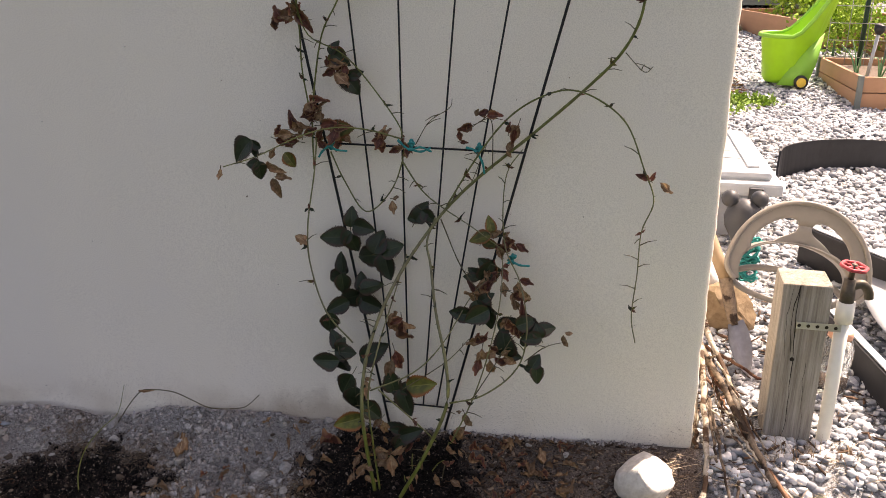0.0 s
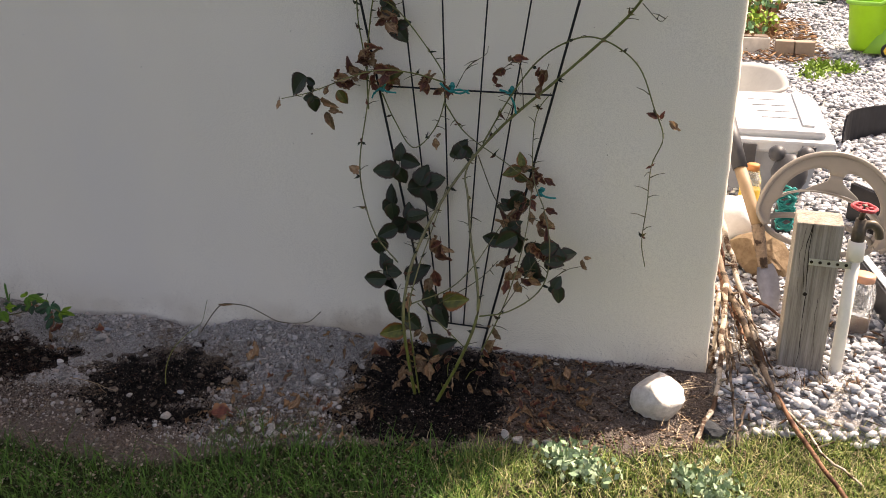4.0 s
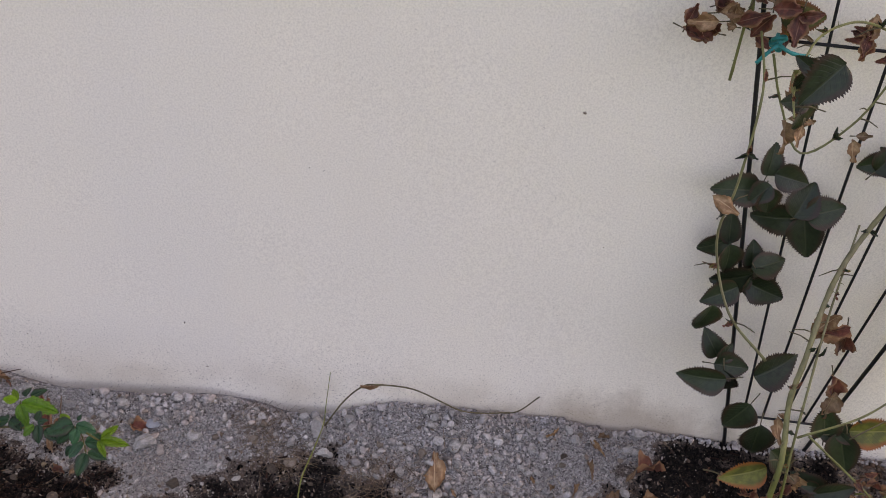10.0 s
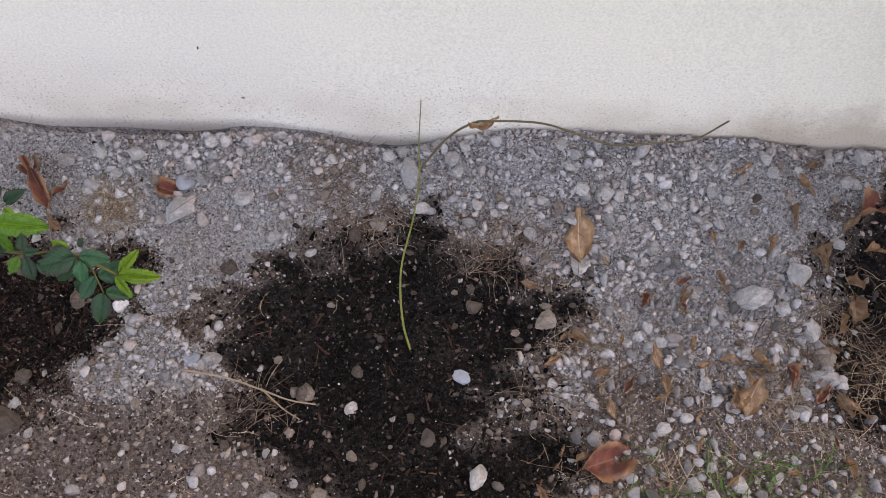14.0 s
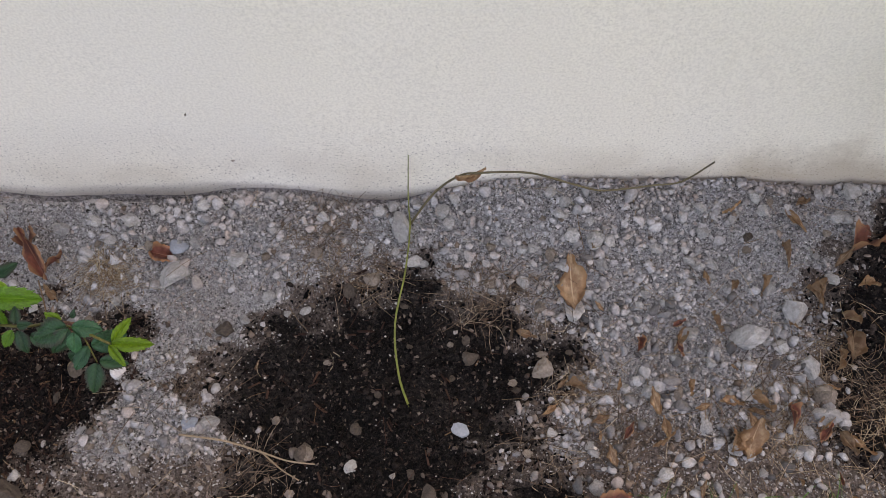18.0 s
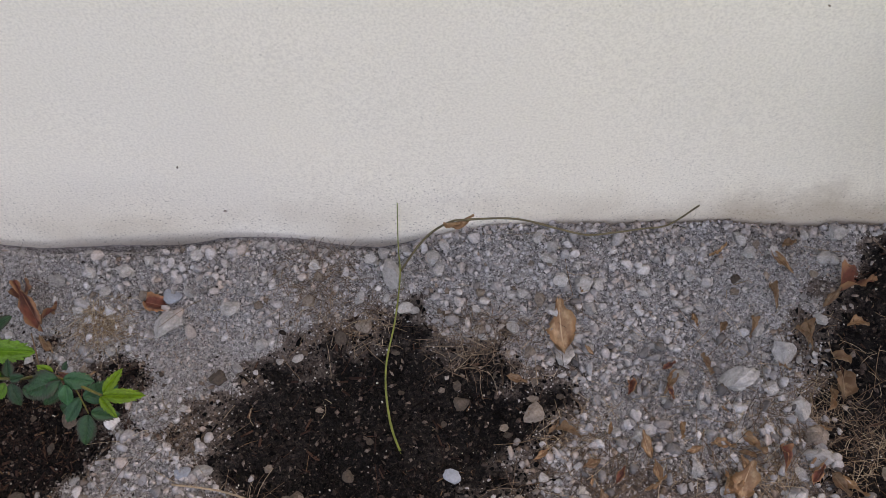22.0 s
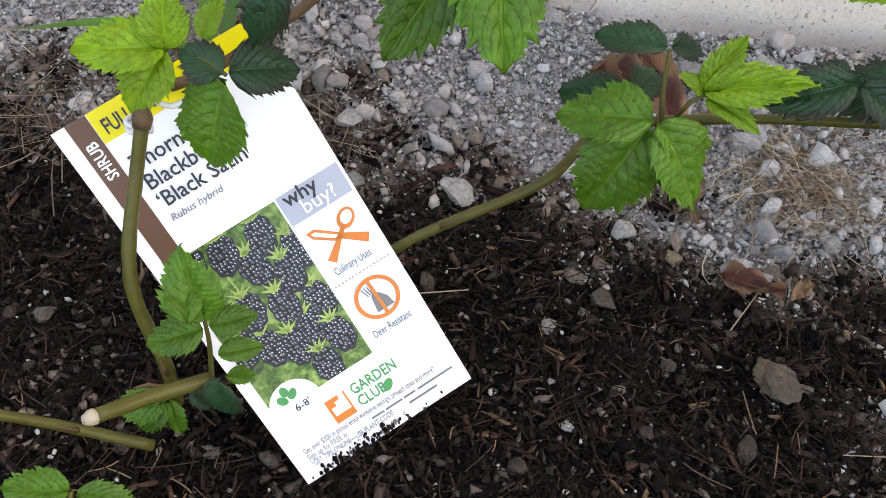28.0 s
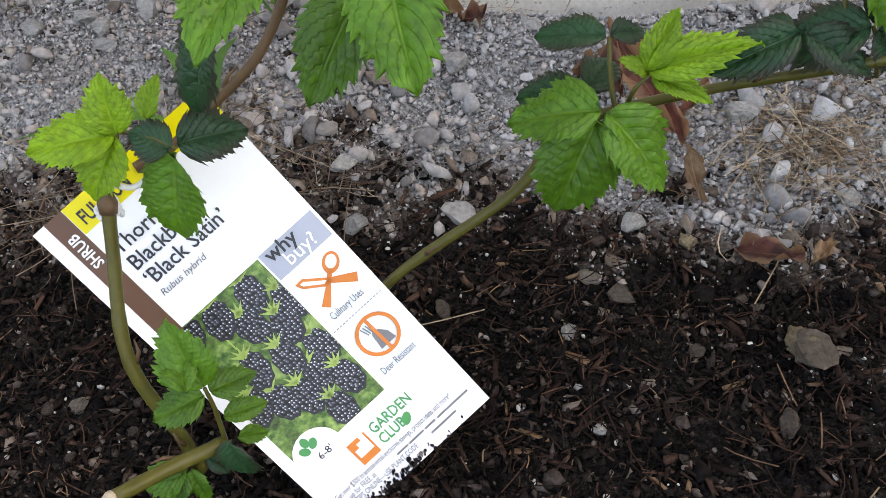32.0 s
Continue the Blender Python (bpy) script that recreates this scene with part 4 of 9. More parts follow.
LEAVES_YELLOW = [
    (-0.023, -0.056, 0.484, -166, 0.036),
    (-0.038, -0.044, 0.469, -18, 0.030),
    (-0.151, -0.172, 0.241, 15, 0.052),
    (-0.227, -0.175, 0.176, -164, 0.053),
    (-0.305, -0.042, 0.655, 12, 0.040),
    (-0.335, -0.210, 0.654, -61, 0.030),
    (-0.275, -0.042, 0.789, -160, 0.042),
]
LEAVES_REDA = [
    (-0.374, -0.051, 0.834, 57, 0.055),
    (-0.353, -0.055, 0.850, -39, 0.040),
    (-0.386, -0.050, 0.847, -114, 0.034),
    (-0.350, -0.056, 0.853, -160, 0.043),
    (-0.289, -0.058, 0.764, -150, 0.032),
    (-0.283, -0.054, 0.759, -60, 0.039),
    (-0.336, -0.050, 0.675, 68, 0.046),
    (-0.326, -0.054, 0.677, 162, 0.033),
    (-0.354, -0.056, 0.649, 98, 0.033),
    (-0.366, -0.040, 0.633, 172, 0.044),
    (-0.352, -0.051, 0.648, 21, 0.041),
    (-0.293, -0.033, 0.647, -92, 0.036),
    (-0.218, -0.034, 0.639, 60, 0.032),
    (-0.216, -0.045, 0.645, -86, 0.032),
    (-0.182, -0.047, 0.631, -158, 0.026),
    (-0.025, -0.149, 0.711, 7, 0.030),
    (-0.080, -0.039, 0.645, 101, 0.027),
    (0.229, -0.140, 0.616, 152, 0.027),
    (-0.195, -0.101, 0.314, 62, 0.057),
]
LEAVES_REDB = [
    (-0.168, -0.122, 0.341, -81, 0.058),
    (-0.177, -0.146, 0.295, -72, 0.049),
    (-0.178, -0.164, 0.287, -100, 0.044),
    (-0.028, -0.098, 0.378, 151, 0.049),
    (-0.040, -0.080, 0.386, 63, 0.042),
    (-0.022, -0.080, 0.408, 44, 0.041),
    (0.001, -0.051, 0.453, 54, 0.043),
    (0.020, -0.042, 0.466, -29, 0.032),
    (-0.011, -0.058, 0.464, -59, 0.035),
    (0.029, -0.096, 0.416, -79, 0.044),
    (0.033, -0.110, 0.406, -39, 0.033),
    (-0.027, -0.134, 0.320, -165, 0.036),
    (-0.004, -0.138, 0.291, -18, 0.041),
    (0.014, -0.136, 0.364, -60, 0.036),
    (-0.211, -0.183, 0.140, -154, 0.043),
    (0.025, -0.110, 0.388, -69, 0.031),
    (-0.013, -0.076, 0.421, 92, 0.031),
    (-0.027, -0.082, 0.391, 64, 0.036),
    (0.004, -0.095, 0.414, -79, 0.033),
]
LEAVES_REDC = [
    (0.022, -0.097, 0.395, -18, 0.035),
    (0.043, -0.116, 0.362, 101, 0.031),
    (0.032, -0.121, 0.332, 120, 0.035),
    (0.030, -0.124, 0.348, -79, 0.032),
    (-0.016, -0.141, 0.326, -170, 0.035),
    (0.000, -0.146, 0.307, -154, 0.036),
    (0.012, -0.136, 0.296, -40, 0.036),
    (-0.031, -0.133, 0.286, -89, 0.037),
    (-0.025, -0.052, 0.482, 24, 0.030),
    (-0.002, -0.049, 0.476, -29, 0.035),
    (-0.019, -0.065, 0.416, 82, 0.032),
    (-0.000, -0.081, 0.434, -59, 0.030),
]
LEAVES_TAN = [
    (-0.350, -0.248, 0.648, -40, 0.036),
    (-0.344, -0.246, 0.622, -67, 0.040),
    (-0.374, -0.375, 0.667, -94, 0.018),
    (-0.351, -0.125, 0.489, -23, 0.037),
    (-0.198, -0.047, 0.536, -81, 0.031),
    (0.018, -0.045, 0.677, -108, 0.042),
    (0.247, -0.137, 0.612, -43, 0.033),
    (-0.227, -0.159, 0.240, -82, 0.037),
    (-0.194, -0.182, 0.176, -72, 0.039),
    (-0.205, -0.183, 0.121, -52, 0.048),
    (-0.178, -0.187, 0.112, -82, 0.045),
    (-0.025, -0.144, 0.309, -98, 0.039),
    (-0.012, -0.136, 0.285, -79, 0.039),
    (0.111, -0.137, 0.340, -69, 0.027),
    (-0.186, -0.195, 0.106, -153, 0.039),
    (-0.221, -0.191, 0.093, -117, 0.041),
    (-0.051, -0.149, 0.158, -124, 0.045),
    (0.001, -0.051, 0.633, 62, 0.029),
    (-0.052, -0.155, 0.187, -61, 0.032),
]
LEAVES_REDUP = [
    (-0.344, -0.055, 0.681, 67, 0.044),
    (-0.341, -0.045, 0.702, 20, 0.040),
    (-0.328, -0.053, 0.688, -160, 0.036),
    (-0.371, -0.045, 0.657, 92, 0.034),
    (-0.371, -0.059, 0.659, 11, 0.040),
    (-0.368, -0.055, 0.649, -174, 0.041),
    (-0.402, -0.049, 0.638, -19, 0.039),
    (-0.331, -0.044, 0.634, 58, 0.040),
    (-0.320, -0.053, 0.666, 6, 0.044),
    (-0.290, -0.057, 0.667, -97, 0.044),
    (-0.292, -0.060, 0.758, -39, 0.046),
    (-0.276, -0.051, 0.770, -161, 0.039),
    (-0.304, -0.058, 0.767, 10, 0.043),
    (-0.215, -0.046, 0.642, 79, 0.034),
    (-0.214, -0.045, 0.651, -101, 0.034),
    (-0.172, -0.058, 0.634, -159, 0.029),
    (-0.179, -0.056, 0.635, 60, 0.029),
    (-0.051, -0.046, 0.693, 6, 0.037),
    (-0.058, -0.049, 0.675, -159, 0.033),
    (0.003, -0.046, 0.666, 32, 0.027),
    (0.013, -0.055, 0.672, -98, 0.032),
]
BRAMBLE_YOUNGA = [
    (-1.2868, -0.2217, 0.1302, -1.2876, -0.2186, 0.1438, 0.62),
    (-1.2873, -0.2219, 0.1303, -1.3046, -0.2303, 0.1335, 0.55),
    (-1.2873, -0.2221, 0.1299, -1.2935, -0.2330, 0.1199, 0.60),
    (-1.2773, -0.2225, 0.1352, -1.2746, -0.2163, 0.1429, 0.45),
    (-1.1535, -0.1973, 0.1258, -1.1321, -0.2019, 0.1374, 0.34),
    (-1.1530, -0.1978, 0.1251, -1.1402, -0.2053, 0.1236, 0.34),
    (-1.1535, -0.1969, 0.1264, -1.1483, -0.1941, 0.1403, 0.42),
    (-1.1539, -0.1973, 0.1257, -1.1600, -0.1982, 0.1310, 0.50),
    (-1.2417, -0.2044, 0.1680, -1.2498, -0.1893, 0.1702, 0.49),
    (-1.2191, -0.1760, 0.1550, -1.2374, -0.1857, 0.1495, 0.45),
    (-1.2192, -0.1747, 0.1550, -1.2285, -0.1660, 0.1605, 0.41),
    (-1.2153, -0.1789, 0.1550, -1.2076, -0.1869, 0.1473, 0.49),
    (-1.2142, -0.2162, 0.1750, -1.2290, -0.2112, 0.1783, 0.49),
    (-1.1109, -0.1835, 0.1550, -1.1275, -0.1830, 0.1550, 0.41),
]
BRAMBLE_YOUNGB = [
    (-1.1102, -0.1823, 0.1550, -1.1208, -0.1732, 0.1605, 0.37),
    (-1.1007, -0.1733, 0.1500, -1.0919, -0.1781, 0.1555, 0.41),
    (-0.9941, -0.2229, 0.1450, -0.9667, -0.2237, 0.1450, 0.29),
    (-0.9946, -0.2210, 0.1450, -0.9824, -0.2073, 0.1538, 0.29),
    (-0.9959, -0.2242, 0.1450, -0.9849, -0.2373, 0.1395, 0.29),
    (-1.0359, -0.2080, 0.1550, -1.0467, -0.2056, 0.1605, 0.49),
]
BRAMBLE_GREENA = [
    (-1.2712, -0.2253, 0.1266, -1.2764, -0.2341, 0.1064, 0.72),
    (-1.1661, -0.2072, 0.1218, -1.1888, -0.2035, 0.1184, 0.58),
    (-1.1669, -0.2081, 0.1204, -1.1772, -0.2170, 0.0966, 0.60),
    (-1.1647, -0.2076, 0.1214, -1.1481, -0.2137, 0.1033, 0.54),
    (-1.2725, -0.2557, 0.0707, -1.2784, -0.2520, 0.0887, 0.62),
    (-1.2724, -0.2576, 0.0691, -1.2847, -0.2641, 0.0674, 0.60),
    (-1.2709, -0.2565, 0.0692, -1.2606, -0.2502, 0.0700, 0.55),
    (-1.2680, -0.2602, 0.0622, -1.2581, -0.2546, 0.0624, 0.45),
    (-1.2833, -0.2647, 0.0421, -1.2966, -0.2690, 0.0392, 0.55),
    (-1.2841, -0.2656, 0.0418, -1.2898, -0.2711, 0.0344, 0.60),
    (-1.2826, -0.2645, 0.0419, -1.2799, -0.2686, 0.0315, 0.50),
    (-1.2671, -0.2594, 0.0517, -1.2605, -0.2540, 0.0466, 0.40),
    (-1.2423, -0.2045, 0.1680, -1.2671, -0.2066, 0.1625, 0.51),
    (-1.2427, -0.2064, 0.1680, -1.2535, -0.2310, 0.1636, 0.49),
]
BRAMBLE_GREENB = [
    (-1.2165, -0.1735, 0.1580, -1.2130, -0.1543, 0.1657, 0.49),
    (-1.2149, -0.1755, 0.1550, -1.2002, -0.1681, 0.1550, 0.41),
    (-1.2126, -0.2160, 0.1750, -1.1967, -0.2054, 0.1717, 0.45),
    (-1.2181, -0.2190, 0.1660, -1.2299, -0.2357, 0.1517, 0.48),
    (-1.2109, -0.2261, 0.1760, -1.2060, -0.2450, 0.1606, 0.56),
    (-1.1049, -0.1890, 0.1550, -1.0943, -0.2025, 0.1385, 0.41),
    (-1.1032, -0.1880, 0.1550, -1.0682, -0.1867, 0.1495, 0.37),
    (-1.0763, -0.2151, 0.1500, -1.0828, -0.2256, 0.1445, 0.49),
    (-1.2980, -0.2949, 0.0400, -1.3153, -0.2976, 0.0400, 0.49),
    (-1.2959, -0.2959, 0.0400, -1.2814, -0.2959, 0.0400, 0.49),
    (-1.2942, -0.3102, 0.0300, -1.2861, -0.3138, 0.0300, 0.41),
    (-1.2745, -0.2613, 0.0750, -1.2802, -0.2466, 0.0805, 0.41),
]
BRAMBLE_DARKA = [
    (-1.2723, -0.2251, 0.1276, -1.2823, -0.2235, 0.1317, 0.75),
    (-1.2709, -0.2240, 0.1282, -1.2565, -0.2152, 0.1263, 0.62),
    (-1.1642, -0.1850, 0.1292, -1.1817, -0.1794, 0.1283, 0.48),
    (-1.1630, -0.1848, 0.1296, -1.1534, -0.1806, 0.1283, 0.55),
    (-1.1018, -0.1958, 0.1356, -1.1200, -0.1919, 0.1291, 0.60),
    (-1.1018, -0.1954, 0.1364, -1.0985, -0.1902, 0.1435, 0.60),
    (-1.1004, -0.1963, 0.1355, -1.0934, -0.2015, 0.1272, 0.60),
    (-1.2670, -0.2633, 0.0554, -1.2661, -0.2659, 0.0402, 0.60),
    (-1.2764, -0.2626, 0.0469, -1.2712, -0.2654, 0.0426, 0.50),
    (-1.2551, -0.2150, 0.1580, -1.2667, -0.2206, 0.1382, 0.59),
    (-1.2382, -0.1650, 0.1350, -1.2492, -0.1442, 0.1295, 0.57),
    (-1.1702, -0.1828, 0.1100, -1.1887, -0.1758, 0.1045, 0.49),
    (-1.1692, -0.1810, 0.1100, -1.1599, -0.1643, 0.1100, 0.45),
    (-1.1108, -0.1628, 0.1450, -1.1179, -0.1484, 0.1450, 0.49),
]
BRAMBLE_DARKB = [
    (-1.1054, -0.1631, 0.1450, -1.0925, -0.1550, 0.1505, 0.49),
    (-1.1184, -0.1959, 0.1350, -1.1357, -0.2004, 0.1295, 0.49),
    (-1.1170, -0.1970, 0.1350, -1.1031, -0.2030, 0.1295, 0.49),
    (-1.1195, -0.1944, 0.1350, -1.1256, -0.1891, 0.1350, 0.49),
    (-1.0745, -0.2091, 0.1500, -1.0774, -0.1981, 0.1555, 0.49),
    (-1.0728, -0.2116, 0.1500, -1.0626, -0.2119, 0.1555, 0.49),
    (-1.0711, -0.2146, 0.1500, -1.0671, -0.2277, 0.1390, 0.49),
    (-1.0631, -0.2170, 0.1450, -1.0447, -0.2211, 0.1395, 0.49),
    (-1.0293, -0.2132, 0.1550, -1.0558, -0.2213, 0.1495, 0.57),
    (-1.0277, -0.2150, 0.1550, -1.0405, -0.2296, 0.1440, 0.49),
    (-1.0262, -0.2280, 0.1350, -1.0368, -0.2294, 0.1240, 0.45),
    (-1.0074, -0.2358, 0.1350, -1.0102, -0.2541, 0.1240, 0.53),
    (-1.0056, -0.2338, 0.1350, -0.9876, -0.2338, 0.1295, 0.45),
    (-1.0272, -0.2053, 0.1550, -1.0248, -0.2016, 0.1605, 0.49),
]
BRAMBLE_TEAL = [
    (-1.0259, -0.2129, 0.1550, -1.0072, -0.2134, 0.1495, 0.49),
    (-1.0228, -0.2183, 0.1550, -1.0240, -0.2298, 0.1440, 0.49),
    (-1.0152, -0.2236, 0.1400, -1.0240, -0.2386, 0.1345, 0.49),
    (-1.0133, -0.2227, 0.1400, -0.9923, -0.2124, 0.1345, 0.49),
]
BRAMBLE_CANES = {
    "main_cane": (0.0026, 0.0016, ((-1.2650, -0.2130, -0.0100), (-1.2520, -0.2110, 0.0250), (-1.2290, -0.2070, 0.0590), (-1.1900, -0.2000, 0.0880), (-1.1740, -0.1854, 0.1000), (-1.1373, -0.1863, 0.1120), (-1.1023, -0.1999, 0.1280), (-1.0724, -0.2067, 0.1400), (-1.0497, -0.2076, 0.1480), (-1.0261, -0.2122, 0.1500), (-0.9958, -0.2231, 0.1450))),
    "cut_stem": (0.003, 0.0026, ((-1.2836, -0.2592, 0.0330), (-1.2858, -0.2570, 0.0489), (-1.2922, -0.2531, 0.0694), (-1.2942, -0.2475, 0.0831), (-1.2933, -0.2373, 0.1008), (-1.2916, -0.2300, 0.1170))),
    "top_cane": (0.0024, 0.0018, ((-1.2938, -0.2097, 0.1089), (-1.2851, -0.2037, 0.1109), (-1.2735, -0.1937, 0.1176), (-1.2600, -0.1850, 0.1272), (-1.2507, -0.1782, 0.1405), (-1.2475, -0.1757, 0.1484), (-1.2244, -0.1993, 0.1720), (-1.2151, -0.1916, 0.1800))),
    "stub_a": (0.0032, 0.003, ((-1.2718, -0.2587, 0.0477), (-1.2836, -0.2697, 0.0519), (-1.2931, -0.2828, 0.0585))),
    "stub_b": (0.0026, 0.0022, ((-1.2918, -0.2643, 0.0142), (-1.3145, -0.2709, 0.0283), (-1.3337, -0.2815, 0.0476))),
    "petiole_a": (0.0009, 0.0008, ((-1.2913, -0.2294, 0.1175), (-1.2882, -0.2243, 0.1256), (-1.2868, -0.2217, 0.1302))),
    "petiole_b": (0.0009, 0.0008, ((-1.2908, -0.2175, 0.1278), (-1.2790, -0.2227, 0.1302), (-1.2712, -0.2248, 0.1274))),
    "petiole_c": (0.001, 0.0008, ((-1.1689, -0.2043, 0.1134), (-1.1661, -0.2075, 0.1214))),
    "petiole_d": (0.0011, 0.0009, ((-1.1614, -0.1978, 0.1128), (-1.1629, -0.1928, 0.1203), (-1.1633, -0.1851, 0.1292))),
    "petiole_e": (0.001, 0.0008, ((-1.1598, -0.1975, 0.1135), (-1.1572, -0.1991, 0.1223), (-1.1530, -0.1973, 0.1258))),
    "petiole_f": (0.001, 0.0008, ((-1.0963, -0.1930, 0.1193), (-1.0996, -0.1970, 0.1308), (-1.1015, -0.1958, 0.1358))),
    "petiole_g": (0.0011, 0.0008, ((-1.2718, -0.2587, 0.0477), (-1.2715, -0.2571, 0.0622), (-1.2722, -0.2562, 0.0701))),
    "shoot": (0.0015, 0.0012, ((-1.2974, -0.3179, 0.0000), (-1.2977, -0.3076, 0.0200), (-1.2980, -0.2949, 0.0400))),
    "petiole_h": (0.001, 0.0008, ((-1.1077, -0.2005, 0.1280), (-1.1071, -0.1887, 0.1400), (-1.1074, -0.1832, 0.1550))),
    "petiole_i": (0.001, 0.0008, ((-1.0261, -0.2122, 0.1500), (-1.0181, -0.2186, 0.1450), (-1.0074, -0.2351, 0.1350))),
    "petiole_j": (0.001, 0.0008, ((-1.0513, -0.2030, 0.1480), (-1.0560, -0.1882, 0.1550), (-1.0600, -0.1752, 0.1630))),
    "petiole_k": (0.001, 0.0008, ((-1.2228, -0.1991, 0.1720), (-1.2294, -0.2005, 0.1700), (-1.2422, -0.2052, 0.1680))),
    "petiole_l": (0.001, 0.0008, ((-1.2228, -0.1991, 0.1720), (-1.2165, -0.2099, 0.1750), (-1.2136, -0.2216, 0.1760))),
}


# ---- climbing rose on the trellis ----
def thorns(bm, line, r, every, size):
    for i in range(2, len(line) - 2, every):
        p, d = Vector(line[i]), (Vector(line[i + 1]) - Vector(line[i - 1])).normalized()
        side = Vector((random.uniform(-1, 1), random.uniform(-1, 0.3), random.uniform(-1, 1))).cross(d)
        if side.length < 0.1:
            continue
        side.normalize()
        tube(bm, [p, p + side * size * 0.5 + d * size * 0.05, p + side * size - d * size * 0.15], r * 0.5, r * 0.08, 5)


def build_rose():
    rose = thing("climbing_rose", "half-dead climbing rose with dark and withered red leaves on a trellis", "rose bush")
    for name, (r0, r1, pts) in CANES.items():
        line = smooth_line(pts, 6)
        green = r0 > 0.0016
        bm = tube_bm(line, r0 * 0.78, r1 * 0.78, 7, 0.1)
        thorns(bm, line, max(r1, 0.0011) * 0.8, 3 if green else 5, 0.0055)
        ob = part("cane", bm, M_CANE if green else M_CANE_DRY, rose, "green thorny cane" if green else "thin dry brown cane")
        # buds and scraps of leaf at the joints
        if green:
            rb = random.Random(len(line) * 7 + int(1000 * line[0][2]))
            for i in range(5, len(line) - 2, 5 if r1 > 0.0014 else 11):
                for k in range(rb.choice((1, 2, 3))):
                    a, size = rb.uniform(-0.6, 3.7), rb.uniform(0.006, 0.013)
                    p = Vector(line[i])
                    put_leaf("bud", DRY_BLADES, rb.choice((M_LEAF_DARK, M_LEAF_DARK, M_LEAF_YELLOW, M_LEAF_RED)), p, p + Vector((math.cos(a) * size, -0.3 * size, math.sin(a) * size)), (rb.uniform(-0.4, 0.4), -1, rb.uniform(0, 0.6)), ob, rb.uniform(0.5, 0.8), "tiny leaf bud", 1.2)
        if len(line) > 12:
            # short dead side twigs
            for k in range(max(1, len(line) // 6)):
                i = random.randrange(4, len(line) - 2)
                p = Vector(line[i])
                q = p + Vector((random.uniform(-1, 1) * 0.028, random.uniform(-0.012, 0.004), random.uniform(-0.5, 0.7) * 0.02))
                part("side_twig", tube_bm([p, (p + q) / 2 + Vector((0, 0, 0.002)), q], 0.001, 0.0005, 5), M_CANE_DRY, ob)
    sets = ((LEAVES_GREENA + LEAVES_GREENB + LEAVES_GREENC + LEAVES_TOP, ROSE_BLADES, M_LEAF_DARK, "dark green leaf", 0.78),
            (LEAVES_YELLOW, ROSE_BLADES, M_LEAF_YELLOW, "yellowing leaf with a brown edge", 0.76),
            (LEAVES_REDA + LEAVES_REDB + LEAVES_REDC + LEAVES_REDUP, DRY_BLADES, M_LEAF_RED, "withered red-brown leaf", 0.9),
            (LEAVES_TAN, DRY_BLADES, M_LEAF_TAN, "dry tan leaf", 0.8))
    for rows, blades, mat, label, width in sets:
        dry = blades is DRY_BLADES
        more = []
        for x, y, z, turn, size in rows:
            size *= 0.78 if dry else 1.02
            more.append((x, y, z, turn, size))
            if random.random() < (0.75 if dry else 0.5):
                more.append((x + random.uniform(-0.006, 0.006), y, z + random.uniform(-0.006, 0.006), turn + random.choice((-1, 1)) * random.uniform(50, 110), size * random.uniform(0.5, 0.85)))
        for x, y, z, turn, size in more:
            a = radians(turn)
            out = random.uniform(-0.35, 0.15)
            tip = (x + math.cos(a) * size, y + out * size, z + math.sin(a) * size)
            normal = (random.uniform(-0.4, 0.4), -1, random.uniform(0.0, 0.7))
            tint = M_LEAF_TAN if mat is M_LEAF_RED and random.random() < 0.32 else mat
            put_leaf("leaf", blades, tint, (x, y, z), tip, normal, rose, width * random.uniform(0.85, 1.15), label, 1.0 if blades is ROSE_BLADES else 1.3)
            # leaf stalk back to the plant
            if random.random() < 0.5:
                back = Vector((x, y, z)) - Vector((math.cos(a), -0.15, math.sin(a))) * size * 0.35
                part("leaf_stalk", tube_bm([(x, y, z), back], 0.0006, 0.0008, 5), M_CANE_DRY, rose)
    # small curled leaves low on the canes
    for k in range(34):
        x, z = random.uniform(-0.27, -0.03), random.uniform(0.02, 0.13)
        y, a, size = -0.09 - random.uniform(0, 0.07), random.uniform(-2.6, 0.2), random.uniform(0.012, 0.026)
        put_leaf("leaf", DRY_BLADES, random.choice((M_LEAF_TAN, M_LEAF_RED)), (x, y, z), (x + math.cos(a) * size, y - 0.3 * size, z + math.sin(a) * size), (random.uniform(-0.5, 0.5), -1, random.uniform(0, 0.6)), rose, random.uniform(0.6, 0.9), "dry curled leaf", 1.3)
    # shreds of withered growth low on the canes
    for k in range(16):
        x, z = random.uniform(-0.27, -0.05), random.uniform(0.03, 0.10)
        y = -0.10 - random.uniform(0, 0.06)
        p = Vector((x, y, z))
        q = p + Vector((random.uniform(-0.04, 0.04), random.uniform(-0.03, 0.01), random.uniform(-0.03, 0.035)))
        part("side_twig", tube_bm(smooth_line([p, (p + q) / 2 + Vector((0, -0.004, 0.006)), q], 3), 0.0012, 0.0007, 5), random.choice((M_CANE_DRY, M_STRAW, M_CANE)), rose)


build_rose()


